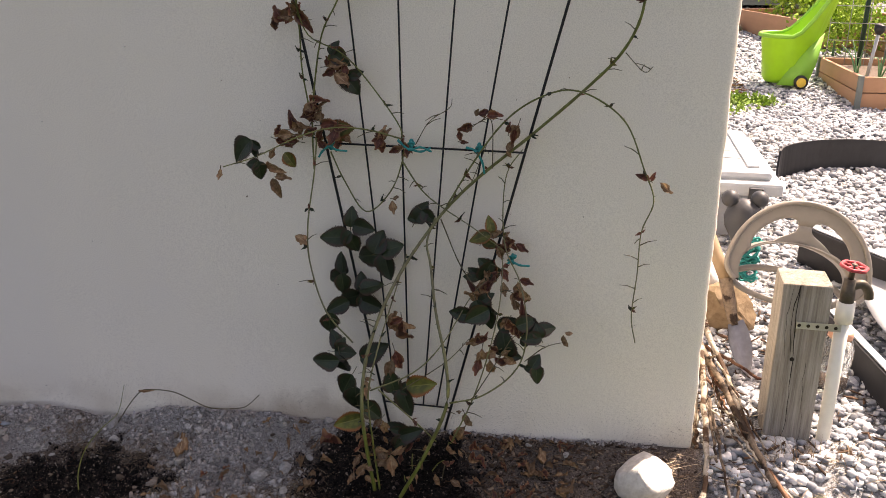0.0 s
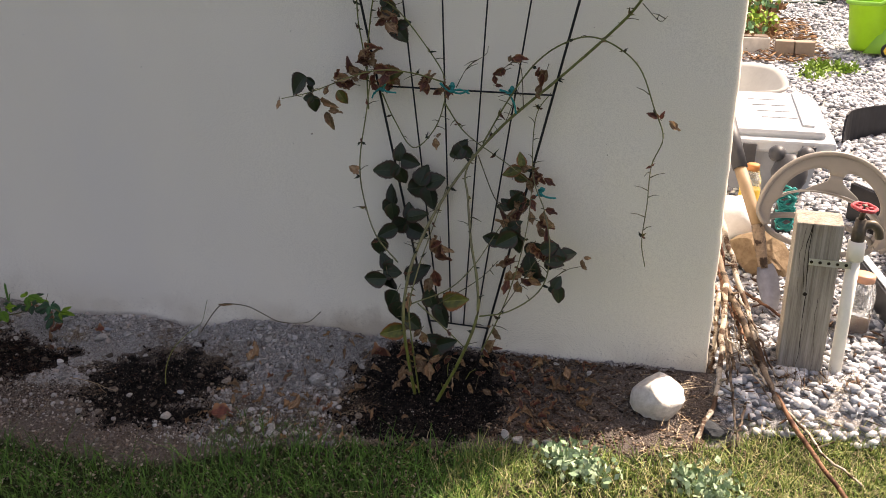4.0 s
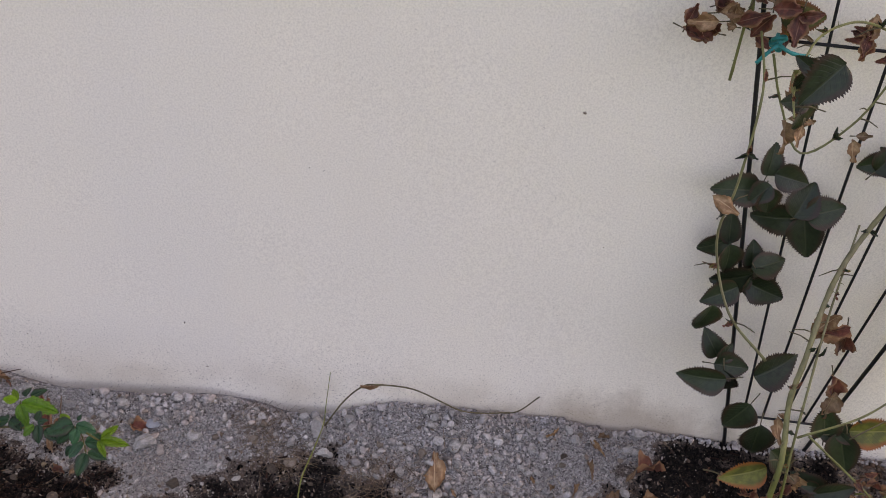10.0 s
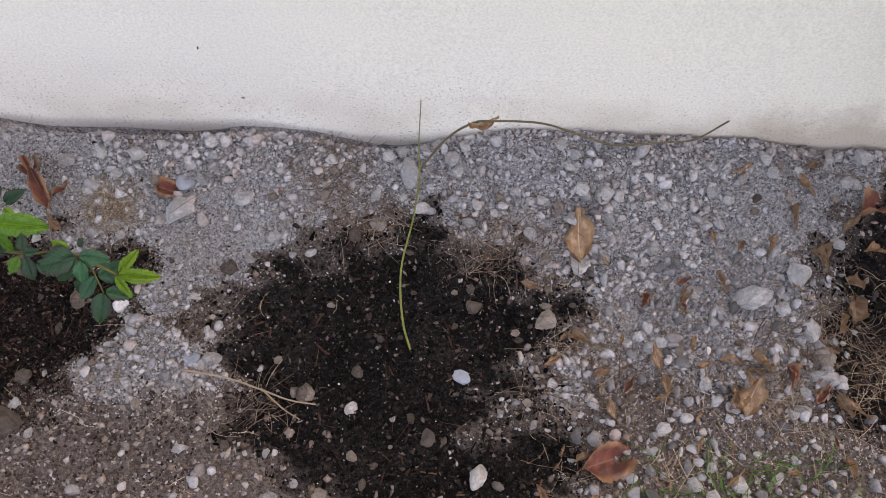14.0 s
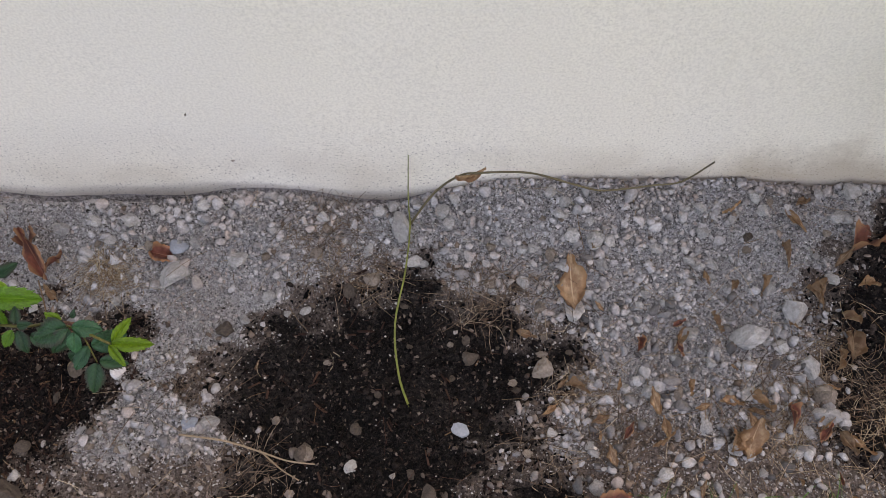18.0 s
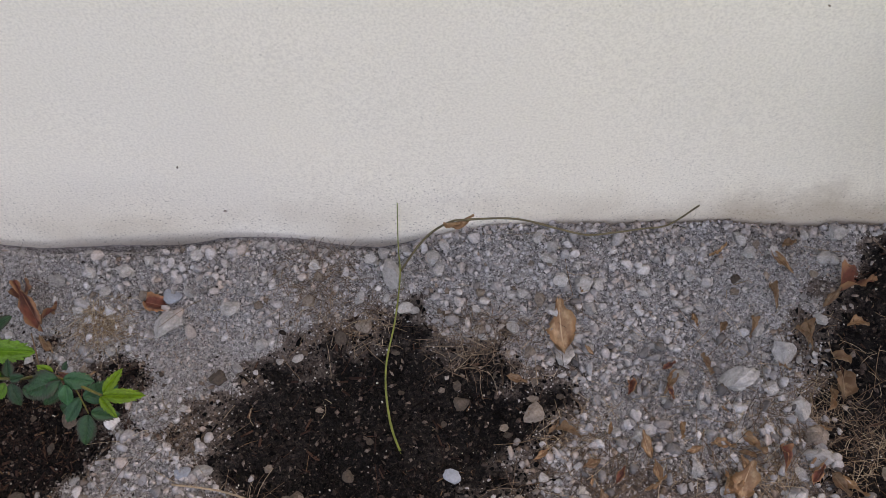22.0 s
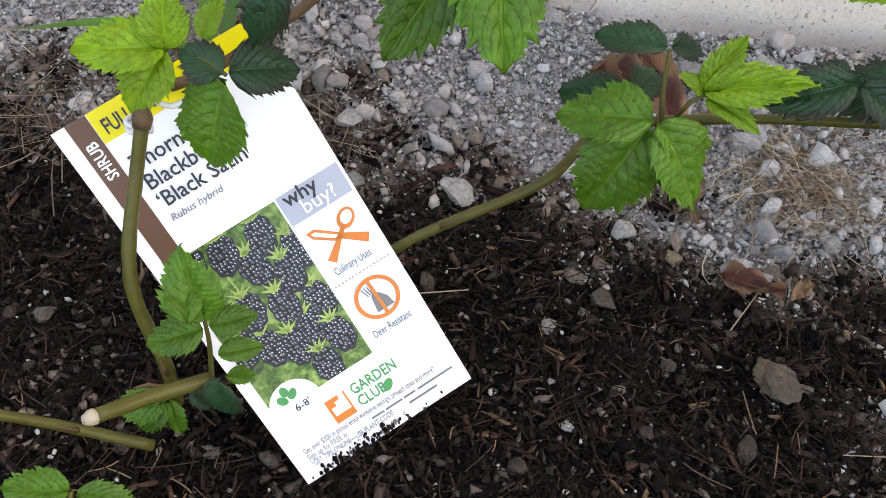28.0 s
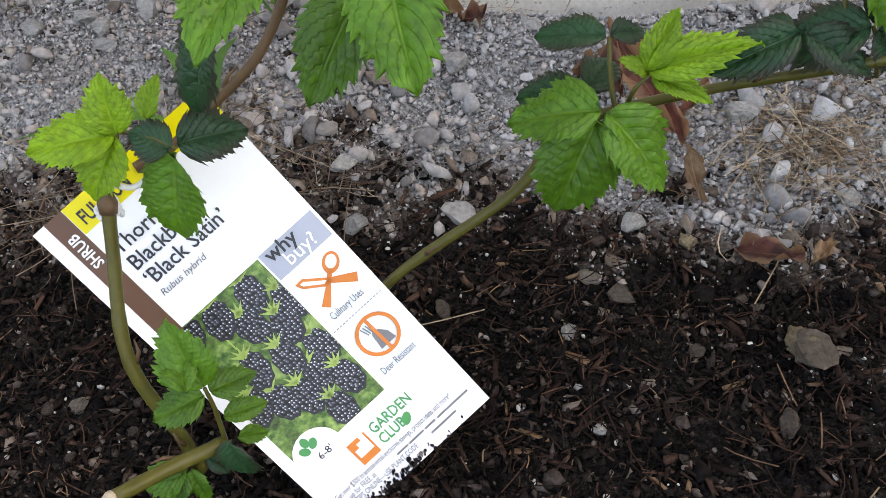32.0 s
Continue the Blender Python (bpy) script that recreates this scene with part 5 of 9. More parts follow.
def build_ties():
    """Soft teal ties knotted round canes and rods."""
    for x, z, kind in ((-0.305, 0.632, 0), (-0.165, 0.632, 1), (-0.048, 0.63, 2), (0.015, 0.44, 0)):
        t = thing("plant_tie", "teal stretch tie knotted round a cane and the trellis", "plant tie", "teal ties on the trellis")
        n = 26
        loop = [(x + 0.0075 * math.sin(k * 0.9) * math.cos(k * 0.23), -0.045 - 0.010 * math.cos(k * 0.55), z + 0.007 * math.sin(k * 0.71 + 0.4 * math.sin(k * 0.3)) + (0.0003 * k if kind else 0)) for k in range(n)]
        part("loop", tube_bm(smooth_line(loop, 3), 0.0021, sides=6, wobble=0.15), M_TIE, t)
        if kind == 2:
            ends = [[(x - 0.02, -0.058, z + 0.008), (x - 0.005, -0.06, z + 0.004), (x + 0.008, -0.06, z - 0.015), (x + 0.012, -0.058, z - 0.036)]]
        elif kind == 1:
            ends = [[(x - 0.02, -0.056, z + 0.014), (x, -0.062, z), (x + 0.02, -0.06, z + 0.004), (x + 0.038, -0.056, z - 0.004)], [(x, -0.06, z), (x + 0.02, -0.058, z - 0.004), (x + 0.036, -0.052, z + 0.002)]]
        else:
            ends = [[(x, -0.058, z), (x - 0.012, -0.062, z - 0.01), (x - 0.018, -0.06, z - 0.02)], [(x, -0.06, z), (x + 0.015, -0.062, z - 0.006), (x + 0.032, -0.058, z - 0.008)]]
        for e in ends:
            part("loose_end", tube_bm(smooth_line(e, 5), 0.0024, 0.0018, 6, 0.2), M_TIE, t)


build_ties()


# ---- young bramble with its card ----
def build_bramble():
    plant = thing("blackberry_plant", "young thornless blackberry with bright serrated leaves in dark soil", "berry plant")
    for name, (r0, r1, pts) in BRAMBLE_CANES.items():
        line = smooth_line(pts, 6)
        r0, r1 = r0 * 0.7, r1 * 0.7
        bm = tube_bm(line, r0, r1, 10, 0.05)
        brown = name in ("top_cane", "petiole_j")
        ob = part("leaf_stalk" if "petiole" in name else "cane", bm, M_BRAMBLE_BROWN if brown else M_BRAMBLE_CANE, plant, "" if "petiole" in name else ("brown-green cane" if brown else "smooth green cane"))
        if "stub" in name or name == "cut_stem":
            e, b = Vector(line[-1]), Vector(line[-2])
            d = (e - b).normalized()
            if name == "cut_stem":
                part("knot", tube_bm([e - d * 0.005, e - d * 0.002, e + d * 0.0015, e + d * 0.003, e + d * 0.006], r1 * 1.25, r1 * 0.5, 9, 0.45), M_BRAMBLE_BROWN, ob, "brown withered knot")
            else:
                part("cut_end", tube_bm([e, e + d * 0.0012, e + d * 0.003], r1 * 1.08, r1 * 0.7, 9, 0.2), M_CUT, ob, "pale cut end")
        # buds at the joints
        if "petiole" not in name:
            for i in range(5, len(line) - 3, 9):
                p, d = Vector(line[i]), (Vector(line[i + 1]) - Vector(line[i - 1])).normalized()
                s = d.cross(Vector((random.uniform(-1, 1), random.uniform(-1, 1), 0.4))).normalized()
                part("bud", tube_bm([p + s * r0 * 0.6, p + s * r0 * 1.6 + d * 0.003, p + s * r0 * 1.7 + d * 0.007], r0 * 0.5, r0 * 0.1, 6), M_BRAMBLE_BROWN, ob)
    sets = ((BRAMBLE_YOUNGA + BRAMBLE_YOUNGB, M_BRAMBLE_YOUNG, "bright young leaflet"), (BRAMBLE_GREENA + BRAMBLE_GREENB, M_BRAMBLE_GREEN, "green serrated leaflet"),
            (BRAMBLE_DARKA + BRAMBLE_DARKB, M_BRAMBLE_DARK, "dark green old leaflet"), (BRAMBLE_TEAL, M_BRAMBLE_TEAL, "blue-green leaflet"))
    for rows, mat, label in sets:
        for x0, y0, z0, x1, y1, z1, w in rows:
            normal = (random.uniform(-0.2, 0.25), -0.55 + random.uniform(-0.2, 0.2), 0.85)
            more = 0.20 if x0 > -1.125 else 0.14 if z0 > 0.134 and x0 > -1.26 else 0.1
            put_leaf("leaf", BRAMBLE_BLADES, mat, (x0, y0, z0), (x1 + (x1 - x0) * more, y1 + (y1 - y0) * more, z1 + (z1 - z0) * more), normal, plant, w * 1.3, label)
    put_leaf("leaf", DRY_BLADES, M_LEAF_RED, (-1.127, -0.106, 0.030), (-1.156, -0.060, 0.052), (0.2, -0.6, 0.8), plant, 0.42, "withered red leaf")
    put_leaf("leaf", DRY_BLADES, M_LEAF_TAN, (-1.127, -0.112, 0.034), (-1.121, -0.117, 0.010), (0.2, -0.8, 0.6), plant, 0.5, "withered tan leaf")


build_bramble()

# ---- plant label card ----
M_CARD = plain("card_white", (0.93, 0.94, 0.95), 0.35, 0.02, 60, 0.02, spec=0.5)
M_CARD_BROWN = plain("print_brown", (0.13, 0.055, 0.025), 0.4, 0.05, 80, 0.0, spec=0.5)
M_CARD_YELLOW = plain("print_yellow", (0.85, 0.72, 0.0), 0.4, 0.04, 80, 0.0, spec=0.5)
M_CARD_GREY = plain("print_grey", (0.42, 0.46, 0.54), 0.4, 0.04, 80, 0.0, spec=0.5)
M_CARD_PALE = plain("print_pale_blue", (0.80, 0.87, 0.91), 0.4, 0.03, 80, 0.0, spec=0.5)
M_INK = plain("print_ink", (0.02, 0.02, 0.025), 0.4, 0.1, 80, 0.0, spec=0.5)
M_INK_GREY = plain("print_ink_grey", (0.18, 0.18, 0.19), 0.4, 0.1, 80, 0.0, spec=0.5)
M_ORANGE = plain("print_orange", (0.72, 0.20, 0.025), 0.4, 0.05, 80, 0.0, spec=0.5)
M_PRINT_GREEN = plain("print_green", (0.05, 0.30, 0.09), 0.4, 0.1, 80, 0.0, spec=0.5)


def photo_green():
    n = Nodes("print_foliage")
    col = n.mix(0.5, n.ramp(n.noise(170, 3, 0.6), [(0.35, (0.006, 0.02, 0.005)), (0.50, (0.06, 0.18, 0.02)), (0.64, (0.42, 0.60, 0.17))]),
                n.ramp(n.noise(500, 3, 0.6), [(0.35, (0.01, 0.04, 0.008)), (0.7, (0.26, 0.42, 0.09))]))
    return n.done(col, 0.4, 0, 0.5)


def photo_berry():
    """Printed drupelets: dark blue-black beads, each with a pale glint off its middle."""
    n = Nodes("print_berries")

    def beads(dx, dy):
        m = n.node("ShaderNodeMapping")
        m.inputs["Location"].default_value = (dx, dy, 0)
        n.link(n.tc.outputs["Object"], m.inputs[0])
        v = n.node("ShaderNodeTexVoronoi", Scale=820.0, Randomness=0.55)
        v.voronoi_dimensions = "2D"
        n.link(m.outputs[0], v.inputs["Vector"])
        return v.outputs["Distance"]

    body = n.ramp(beads(0, 0), [(0.0, (0.10, 0.105, 0.14)), (0.30, (0.045, 0.047, 0.065)), (0.46, (0.006, 0.006, 0.009)), (0.6, (0.001, 0.001, 0.001))])
    glint = n.ramp(beads(0.00022, 0.0003), [(0.10, (1, 1, 1)), (0.24, (0, 0, 0))])
    patch = n.ramp(n.noise(260, 2, 0.5), [(0.35, (0.25, 0.25, 0.25)), (0.6, (1, 1, 1))])
    return n.done(n.mix(n.math("MULTIPLY", glint, patch), body, (0.82, 0.84, 0.90)), 0.4, 0, 0.5)


M_PHOTO, M_BERRY = photo_green(), photo_berry()
M_SEPAL = plain("print_pale_green", (0.34, 0.48, 0.12), 0.4, 0.3, 500, 0.0, spec=0.5)
CARD_W, CARD_H = 0.0616, 0.130


def build_card():
    """A card leaning in the soil; its own x runs across the print and its y down from the head."""
    head, foot, right = Vector((-1.321, -0.227, 0.100)), Vector((-1.245, -0.260, 0.000)), Vector((-1.197, -0.226, 0.019))
    y = (foot - head).normalized()
    x = right - foot
    x = (x - y * x.dot(y)).normalized()
    m = Matrix((x, y, x.cross(y))).transposed().to_4x4()
    m.translation = head
    card = thing("plant_label", "white printed plant label card with a berry photo, stuck in soil", "plant label", m=m)
    up = -1.0

    def plate(name, outline, mat, level, label="", parent=card):
        z = up * (0.0002 + 0.00012 * level)
        pts = [(u * CARD_W, v * CARD_H) for u, v in outline]
        bm = solid(bmesh.new(), pts, z, z - up * 0.0001)
        bmesh.ops.recalc_face_normals(bm, faces=bm.faces)
        return part(name, bm, mat, parent, label, smooth=False)

    def rect(u0, u1, v0, v1):
        return ((u0, v0), (u1, v0), (u1, v1), (u0, v1))

    def disc(u, v, ru, rv=None, n=26, a0=0.0):
        rv = ru * CARD_W / CARD_H if rv is None else rv
        return [(u + ru * math.cos(k * math.tau / n + a0), v + rv * math.sin(k * math.tau / n + a0)) for k in range(n)]

    def text(body, u, v, size, mat, level=3, spin=0.0, bold=0.0, label="", slant=0.0, narrow=1.0):
        c = bpy.data.curves.new("lettering", "FONT")
        c.body, c.size, c.offset, c.shear, c.extrude = body, size, bold, slant, 0.00003
        c.resolution_u = 2
        o = new("lettering", c)
        me = bpy.data.meshes.new_from_object(o.evaluated_get(bpy.context.evaluated_depsgraph_get()))
        bpy.data.objects.remove(o)
        me.name = "lettering"
        place = Matrix.Translation((u * CARD_W, v * CARD_H, up * (0.0002 + 0.00012 * level))) @ pose(0, 0, 0, 180, 0, spin) @ Matrix.Diagonal((narrow, 1, 1, 1))
        me.transform(place)
        return mesh_part("lettering", me, mat, card, label, smooth=False)

    body = solid(bmesh.new(), [(0, 0), (CARD_W, 0), (CARD_W, CARD_H), (0, CARD_H)], 0.0002, -0.0002)
    part("card", body, M_CARD, card, "white laminated card", smooth=False)
    plate("brown_band", rect(0.065, 0.165, 0.0, 0.362), M_CARD_BROWN, 1, "brown printed band")
    plate("yellow_band", rect(0.168, 1.0, 0.0, 0.070), M_CARD_YELLOW, 1, "yellow printed band")
    text("FULL SUN", 0.200, 0.056, 0.0060, M_INK, label="black letters", bold=0.0001, narrow=0.66)
    text("SHRUB", 0.140, 0.140, 0.0046, M_CARD, spin=-90, bold=0.0001, label="white letters", narrow=0.8)
    for line, v in (("Thornless", 0.150), ("Blackberry", 0.199), ("\u2018Black Satin\u2019", 0.246)):
        text(line, 0.208, v, 0.0066, M_INK, bold=0.00006, label="bold black letters", narrow=0.93)
    text("Rubus hybrid", 0.212, 0.280, 0.0031, M_INK_GREY, slant=0.2, label="small slanted letters")
    plate("photo", rect(0.065, 0.642, 0.358, 0.795), M_PHOTO, 1, "printed photo of leaves and blackberries")
    spots = ((0.505, 0.405, 0.2), (0.615, 0.475, 0.0), (0.155, 0.385, 0.5), (0.40, 0.465, -0.3), (0.31, 0.400, 0.3), (0.525, 0.515, 0.1), (0.575, 0.605, -0.2), (0.265, 0.545, 0.2), (0.415, 0.575, 0.0), (0.465, 0.655, 0.2), (0.560, 0.705, -0.1), (0.355, 0.675, 0.1), (0.245, 0.645, 0.0), (0.135, 0.615, 0.4), (0.43, 0.755, 0.0))

    def clipped(points):
        return [(min(max(a, 0.067), 0.640), min(max(b, 0.360), 0.793)) for a, b in points]

    for i, (u, v, a) in enumerate(spots):
        ca, sa = math.cos(a), math.sin(a)
        lump = [(1 + 0.05 * math.cos(9 * t)) for t in np.linspace(0, math.tau, 37)[:-1]]
        ring_ = [(q * 0.066 * math.cos(t), q * 0.098 * math.sin(t)) for q, t in zip(lump, np.linspace(0, math.tau, 37)[:-1])]
        shape = [(u + x * ca - y * sa, v + (x * sa + y * ca) * CARD_W / CARD_H) for x, y in ring_]
        plate("berry_shade_print", clipped([(u + (x - u) * 1.10, v + (y - v) * 1.10 + 0.003) for x, y in shape]), M_INK, 1.6 + 0.8 * (i % 3))
        plate("berry_print", clipped(shape), M_BERRY, 2 + 0.8 * (i % 3), "printed black berry")
        for k in range(5):
            b = a - math.pi / 2 + (k - 2) * 0.55
            tip = (u + 0.072 * math.cos(b), v - 0.044 + 0.030 * math.sin(b))
            plate("sepal_print", clipped([(u - 0.012 * math.sin(b), v - 0.040 + 0.006 * math.cos(b)), tip, (u + 0.012 * math.sin(b), v - 0.040 - 0.006 * math.cos(b))]), M_SEPAL, 2.3 + 0.8 * (i % 3))
    for k in range(7):
        u, v, b = 0.11 + 0.078 * k, 0.40 + 0.34 * ((k * 0.618) % 1.0), 1.3 + 1.7 * k
        plate("stalk_print", clipped([(u, v), (u + 0.008, v), (u + 0.008 + 0.05 * math.cos(b), v + 0.06 * math.sin(b)), (u + 0.05 * math.cos(b), v + 0.06 * math.sin(b))]), M_SEPAL, 1.3)
    plate("badge", [(0.065, 0.795)] + [(0.19 + 0.135 * math.cos(a), 0.80 + 0.064 * math.sin(a)) for a in np.linspace(-math.pi, 0, 16)] + [(0.325, 0.81), (0.065, 0.81)], M_CARD, 4, "white half-round badge")
    for du, dv, a in ((-0.03, 0.0, -0.6), (0.03, -0.004, 0.6), (0.0, -0.018, 0.0)):
        plate("sprig_print", [(0.17 + du + 0.022 * math.cos(t) * math.cos(a) - 0.035 * math.sin(t) * math.sin(a), 0.775 + dv + 0.5 * (0.022 * math.cos(t) * math.sin(a) + 0.028 * math.sin(t) * math.cos(a))) for t in np.linspace(0, math.tau, 12)[:-1]], M_PRINT_GREEN, 5, "printed green sprig")
    text("6-8'", 0.17, 0.818, 0.0036, M_INK, level=5)
    plate("grey_box", rect(0.652, 0.985, 0.355, 0.430), M_CARD_GREY, 1, "grey printed box")
    text("why ", 0.680, 0.386, 0.0064, M_INK, bold=0.0001, label="bold black letters")
    text("buy?", 0.735, 0.420, 0.0064, M_CARD, level=4, bold=0.00005, label="white letters")
    plate("pale_panel", rect(0.652, 0.985, 0.431, 0.795), M_CARD_PALE, 1, "pale blue printed panel")
    # crossed spoon and knife
    def turned(points, a):
        ca, sa = math.cos(a), math.sin(a)
        return [(0.82 + px * ca - py * sa, 0.505 + (px * sa + py * ca) * CARD_W / CARD_H) for px, py in points]

    plate("utensil_print", turned([(-0.135, 0.022), (-0.02, 0.012), (-0.02, -0.012), (-0.135, -0.024)], -0.75), M_ORANGE, 3, "printed orange spoon")
    plate("utensil_print", turned([(-0.02, -0.012), (0.05, -0.011), (0.05, 0.011), (-0.02, 0.012)], -0.75), M_ORANGE, 3)
    plate("utensil_print", turned([(0.090 + 0.056 * math.cos(t), 0.043 * math.sin(t)) for t in np.linspace(0, math.tau, 19)[:-1]], -0.75), M_ORANGE, 3)
    plate("utensil_print", turned([(0.096 + 0.036 * math.cos(t), 0.028 * math.sin(t)) for t in np.linspace(0, math.tau, 19)[:-1]], -0.75), M_CARD_PALE, 4)
    plate("utensil_print", turned([(0.0, -0.014), (0.14, -0.025), (0.14, 0.025), (0.0, 0.014)], 0.62), M_ORANGE, 3, "printed orange knife")
    plate("utensil_print", turned([(0.0, -0.015), (-0.13, -0.024), (-0.165, 0.004), (-0.13, 0.026), (-0.02, 0.028), (0.0, 0.015)], 0.62), M_ORANGE, 3)
    plate("utensil_print", turned([(-0.012, -0.003), (-0.125, -0.010), (-0.142, 0.002), (-0.125, 0.012), (-0.025, 0.014)], 0.62), M_CARD_PALE, 4)
    text("Culinary Uses", 0.700, 0.584, 0.0037, M_INK_GREY, narrow=0.6)
    for k in range(16):
        plate("dash_print", rect(0.66 + 0.02 * k, 0.671 + 0.02 * k, 0.605, 0.607), M_INK_GREY, 2)
    n = 30
    ring = bmesh.new()
    for k in range(n):
        a0, a1 = k * math.tau / n, (k + 1) * math.tau / n
        vs = [ring.verts.new(((0.812 + r * math.cos(a)) * CARD_W, 0.680 * CARD_H + r * CARD_W * math.sin(a), up * 0.0008)) for r, a in ((0.096, a0), (0.116, a0), (0.116, a1), (0.096, a1))]
        ring.faces.new(vs)
    part("ring_print", ring, M_ORANGE, card, "printed orange ring", smooth=False)
    plate("animal_print", [(0.775, 0.715), (0.785, 0.675), (0.80, 0.665), (0.83, 0.672), (0.86, 0.69), (0.87, 0.715)], M_INK_GREY, 3, "printed dark shape")
    plate("bar_print", [(0.80, 0.627), (0.818, 0.627), (0.826, 0.733), (0.808, 0.733)], M_ORANGE, 4, "printed orange bar")
    for k in range(4):
        plate("twig_print", [(0.772 + 0.012 * k, 0.668), (0.757 + 0.016 * k, 0.645), (0.762 + 0.016 * k, 0.644), (0.779 + 0.012 * k, 0.668)], M_INK_GREY, 3)
    text("Deer Resistant", 0.693, 0.768, 0.0037, M_INK_GREY, narrow=0.6)
    plate("logo_square", [(0.30, 0.838), (0.415, 0.838), (0.415, 0.905), (0.30, 0.905)], M_ORANGE, 2, "plain orange square")
    for k in range(3):
        plate("logo_bar", [(0.315 + 0.03 * k, 0.862 - 0.012 * k), (0.345 + 0.03 * k, 0.862 - 0.012 * k), (0.345 + 0.03 * k, 0.885), (0.315 + 0.03 * k, 0.885)], M_CARD, 3)
    text("GARDEN", 0.445, 0.862, 0.0054, M_PRINT_GREEN, bold=0.00005, narrow=0.75)
    text("CLUB", 0.445, 0.899, 0.0054, M_PRINT_GREEN, bold=0.00005, narrow=0.75)
    plate("sprig_print", [(0.62 + 0.03 * math.cos(t), 0.888 + 0.014 * math.sin(t) - 0.2 * 0.03 * math.cos(t)) for t in np.linspace(0, math.tau, 12)[:-1]], M_PRINT_GREEN, 3)
    text("Get over $300 in annual email exclusive savings, project ideas and more*", 0.075, 0.926, 0.0029, M_INK_GREY, narrow=0.565)
    text("Sign up for FREE at", 0.075, 0.946, 0.0030, M_INK_GREY, narrow=0.62)
    for u0, u1 in ((0.455, 0.53), (0.54, 0.64), (0.65, 0.72), (0.735, 0.945)):
        plate("text_bar", rect(u0, u1, 0.9395, 0.9445), M_INK_GREY, 3, "dark bar of print")
    text("*GET TIPS ONLINE\u2014USE PLANT CODE", 0.075, 0.966, 0.0029, M_INK_GREY, narrow=0.60)
    plate("text_bar", rect(0.66, 0.83, 0.9595, 0.9645), M_INK_GREY, 3)
    # soil splashed on the foot of the card
    spots = bmesh.new()
    for k in range(150):
        u, v = random.gauss(0.33, 0.17), 1.0 - abs(random.gauss(0, 0.013))
        if not 0.02 < u < 0.95:
            continue
        r = random.uniform(0.00015, 0.0010) * random.uniform(0.3, 1)
        solid(spots, [(u * CARD_W + r * random.uniform(0.6, 1.3) * math.cos(a), v * CARD_H + r * random.uniform(0.6, 1.3) * math.sin(a)) for a in np.linspace(0, math.tau, 8)[:-1]], up * 0.0002, up * 0.0011)
    bmesh.ops.recalc_face_normals(spots, faces=spots.faces)
    part("soil_splash", spots, M_CRUMB, card, "dark soil specks", smooth=False)
    # the tie that holds the head of the card to the stem
    tie = thing("twist_tie", "white twisted tie holding the card to a stem", "plant tie")
    part("loop", tube_bm([(-1.296 + 0.0030 * math.cos(k * 0.6), -0.226 + 0.0030 * math.sin(k * 0.6), 0.106 + 0.0002 * k) for k in range(24)], 0.0007, sides=6), M_WHITE_TIE, tie)
    part("loose_end", tube_bm(smooth_line([(-1.293, -0.230, 0.112), (-1.290, -0.230, 0.120), (-1.286, -0.226, 0.116), (-1.280, -0.223, 0.119)], 4), 0.0008, sides=6), M_WHITE_TIE, tie)


build_card()

# ---- loose stones, each at its place ----
STONE_MESHES = []


def stone_shapes():
    v, f = ICO[3]
    for k in range(7):
        r = np.random.default_rng(40 + k)
        w = v.copy()
        for _ in range(14):
            d = r.normal(size=3)
            d /= np.linalg.norm(d)
            cut = r.uniform(0.45, 0.8)
            over = np.maximum(w @ d - cut, 0)
            w = w - over[:, None] * d * 0.95
        w = w * (1 + 0.04 * np.sin(w @ r.normal(0, 5, 3) + 1)[:, None] + r.normal(0, 0.03, (len(w), 1)))
        STONE_MESHES.append(quick_mesh("stone", w, f))


stone_shapes()


def stone(x, y, r, mat, name="stone", label="rough pale stone lying on the ground", group="stones by the wall", squash=0.62, stretch=1.15, lift=0.62):
    key = ("stone", random.randrange(len(STONE_MESHES)), mat.name)
    if key not in LEAF_CACHE:
        me = STONE_MESHES[key[1]].copy()
        me.materials.append(mat)
        me.polygons.foreach_set("use_smooth", np.full(len(me.polygons), mat is M_SLATE))
        LEAF_CACHE[key] = me
    ob = new(name, LEAF_CACHE[key])
    ob.matrix_world = Matrix.Translation((x, y, on_ground(x, y) + r * squash * lift)) @ pose(0, 0, 0, random.uniform(-9, 9), random.uniform(-9, 9), random.uniform(0, 360)) @ Matrix.Diagonal((r * stretch, r / stretch * 1.05, r * squash, 1))
    return tagged(ob, label, "stone", group)


PALE_STONES = ((-0.778, -0.048, 0.016), (-0.735, -0.034, 0.010), (-0.937, -0.079, 0.011), (-0.908, -0.113, 0.008), (-1.051, -0.043, 0.010), (-0.979, -0.027, 0.009), (-1.124, -0.049, 0.010), (-0.396, -0.122, 0.017), (-0.443, -0.148, 0.019), (-0.411, -0.157, 0.010), (-0.536, -0.200, 0.009), (-0.338, -0.014, 0.013), (-0.588, -0.067, 0.011), (-0.608, -0.060, 0.010), (-0.619, -0.045, 0.008), (-0.573, -0.066, 0.008), (-0.616, -0.086, 0.010), (-0.615, -0.033, 0.008), (-0.630, -0.022, 0.007), (-0.580, -0.084, 0.008), (-0.655, -0.101, 0.008), (-0.419, -0.102, 0.008), (-0.512, -0.167, 0.006), (-0.471, -0.110, 0.006), (-0.383, -0.218, 0.009), (-0.408, -0.256, 0.008), (-0.395, -0.237, 0.007))
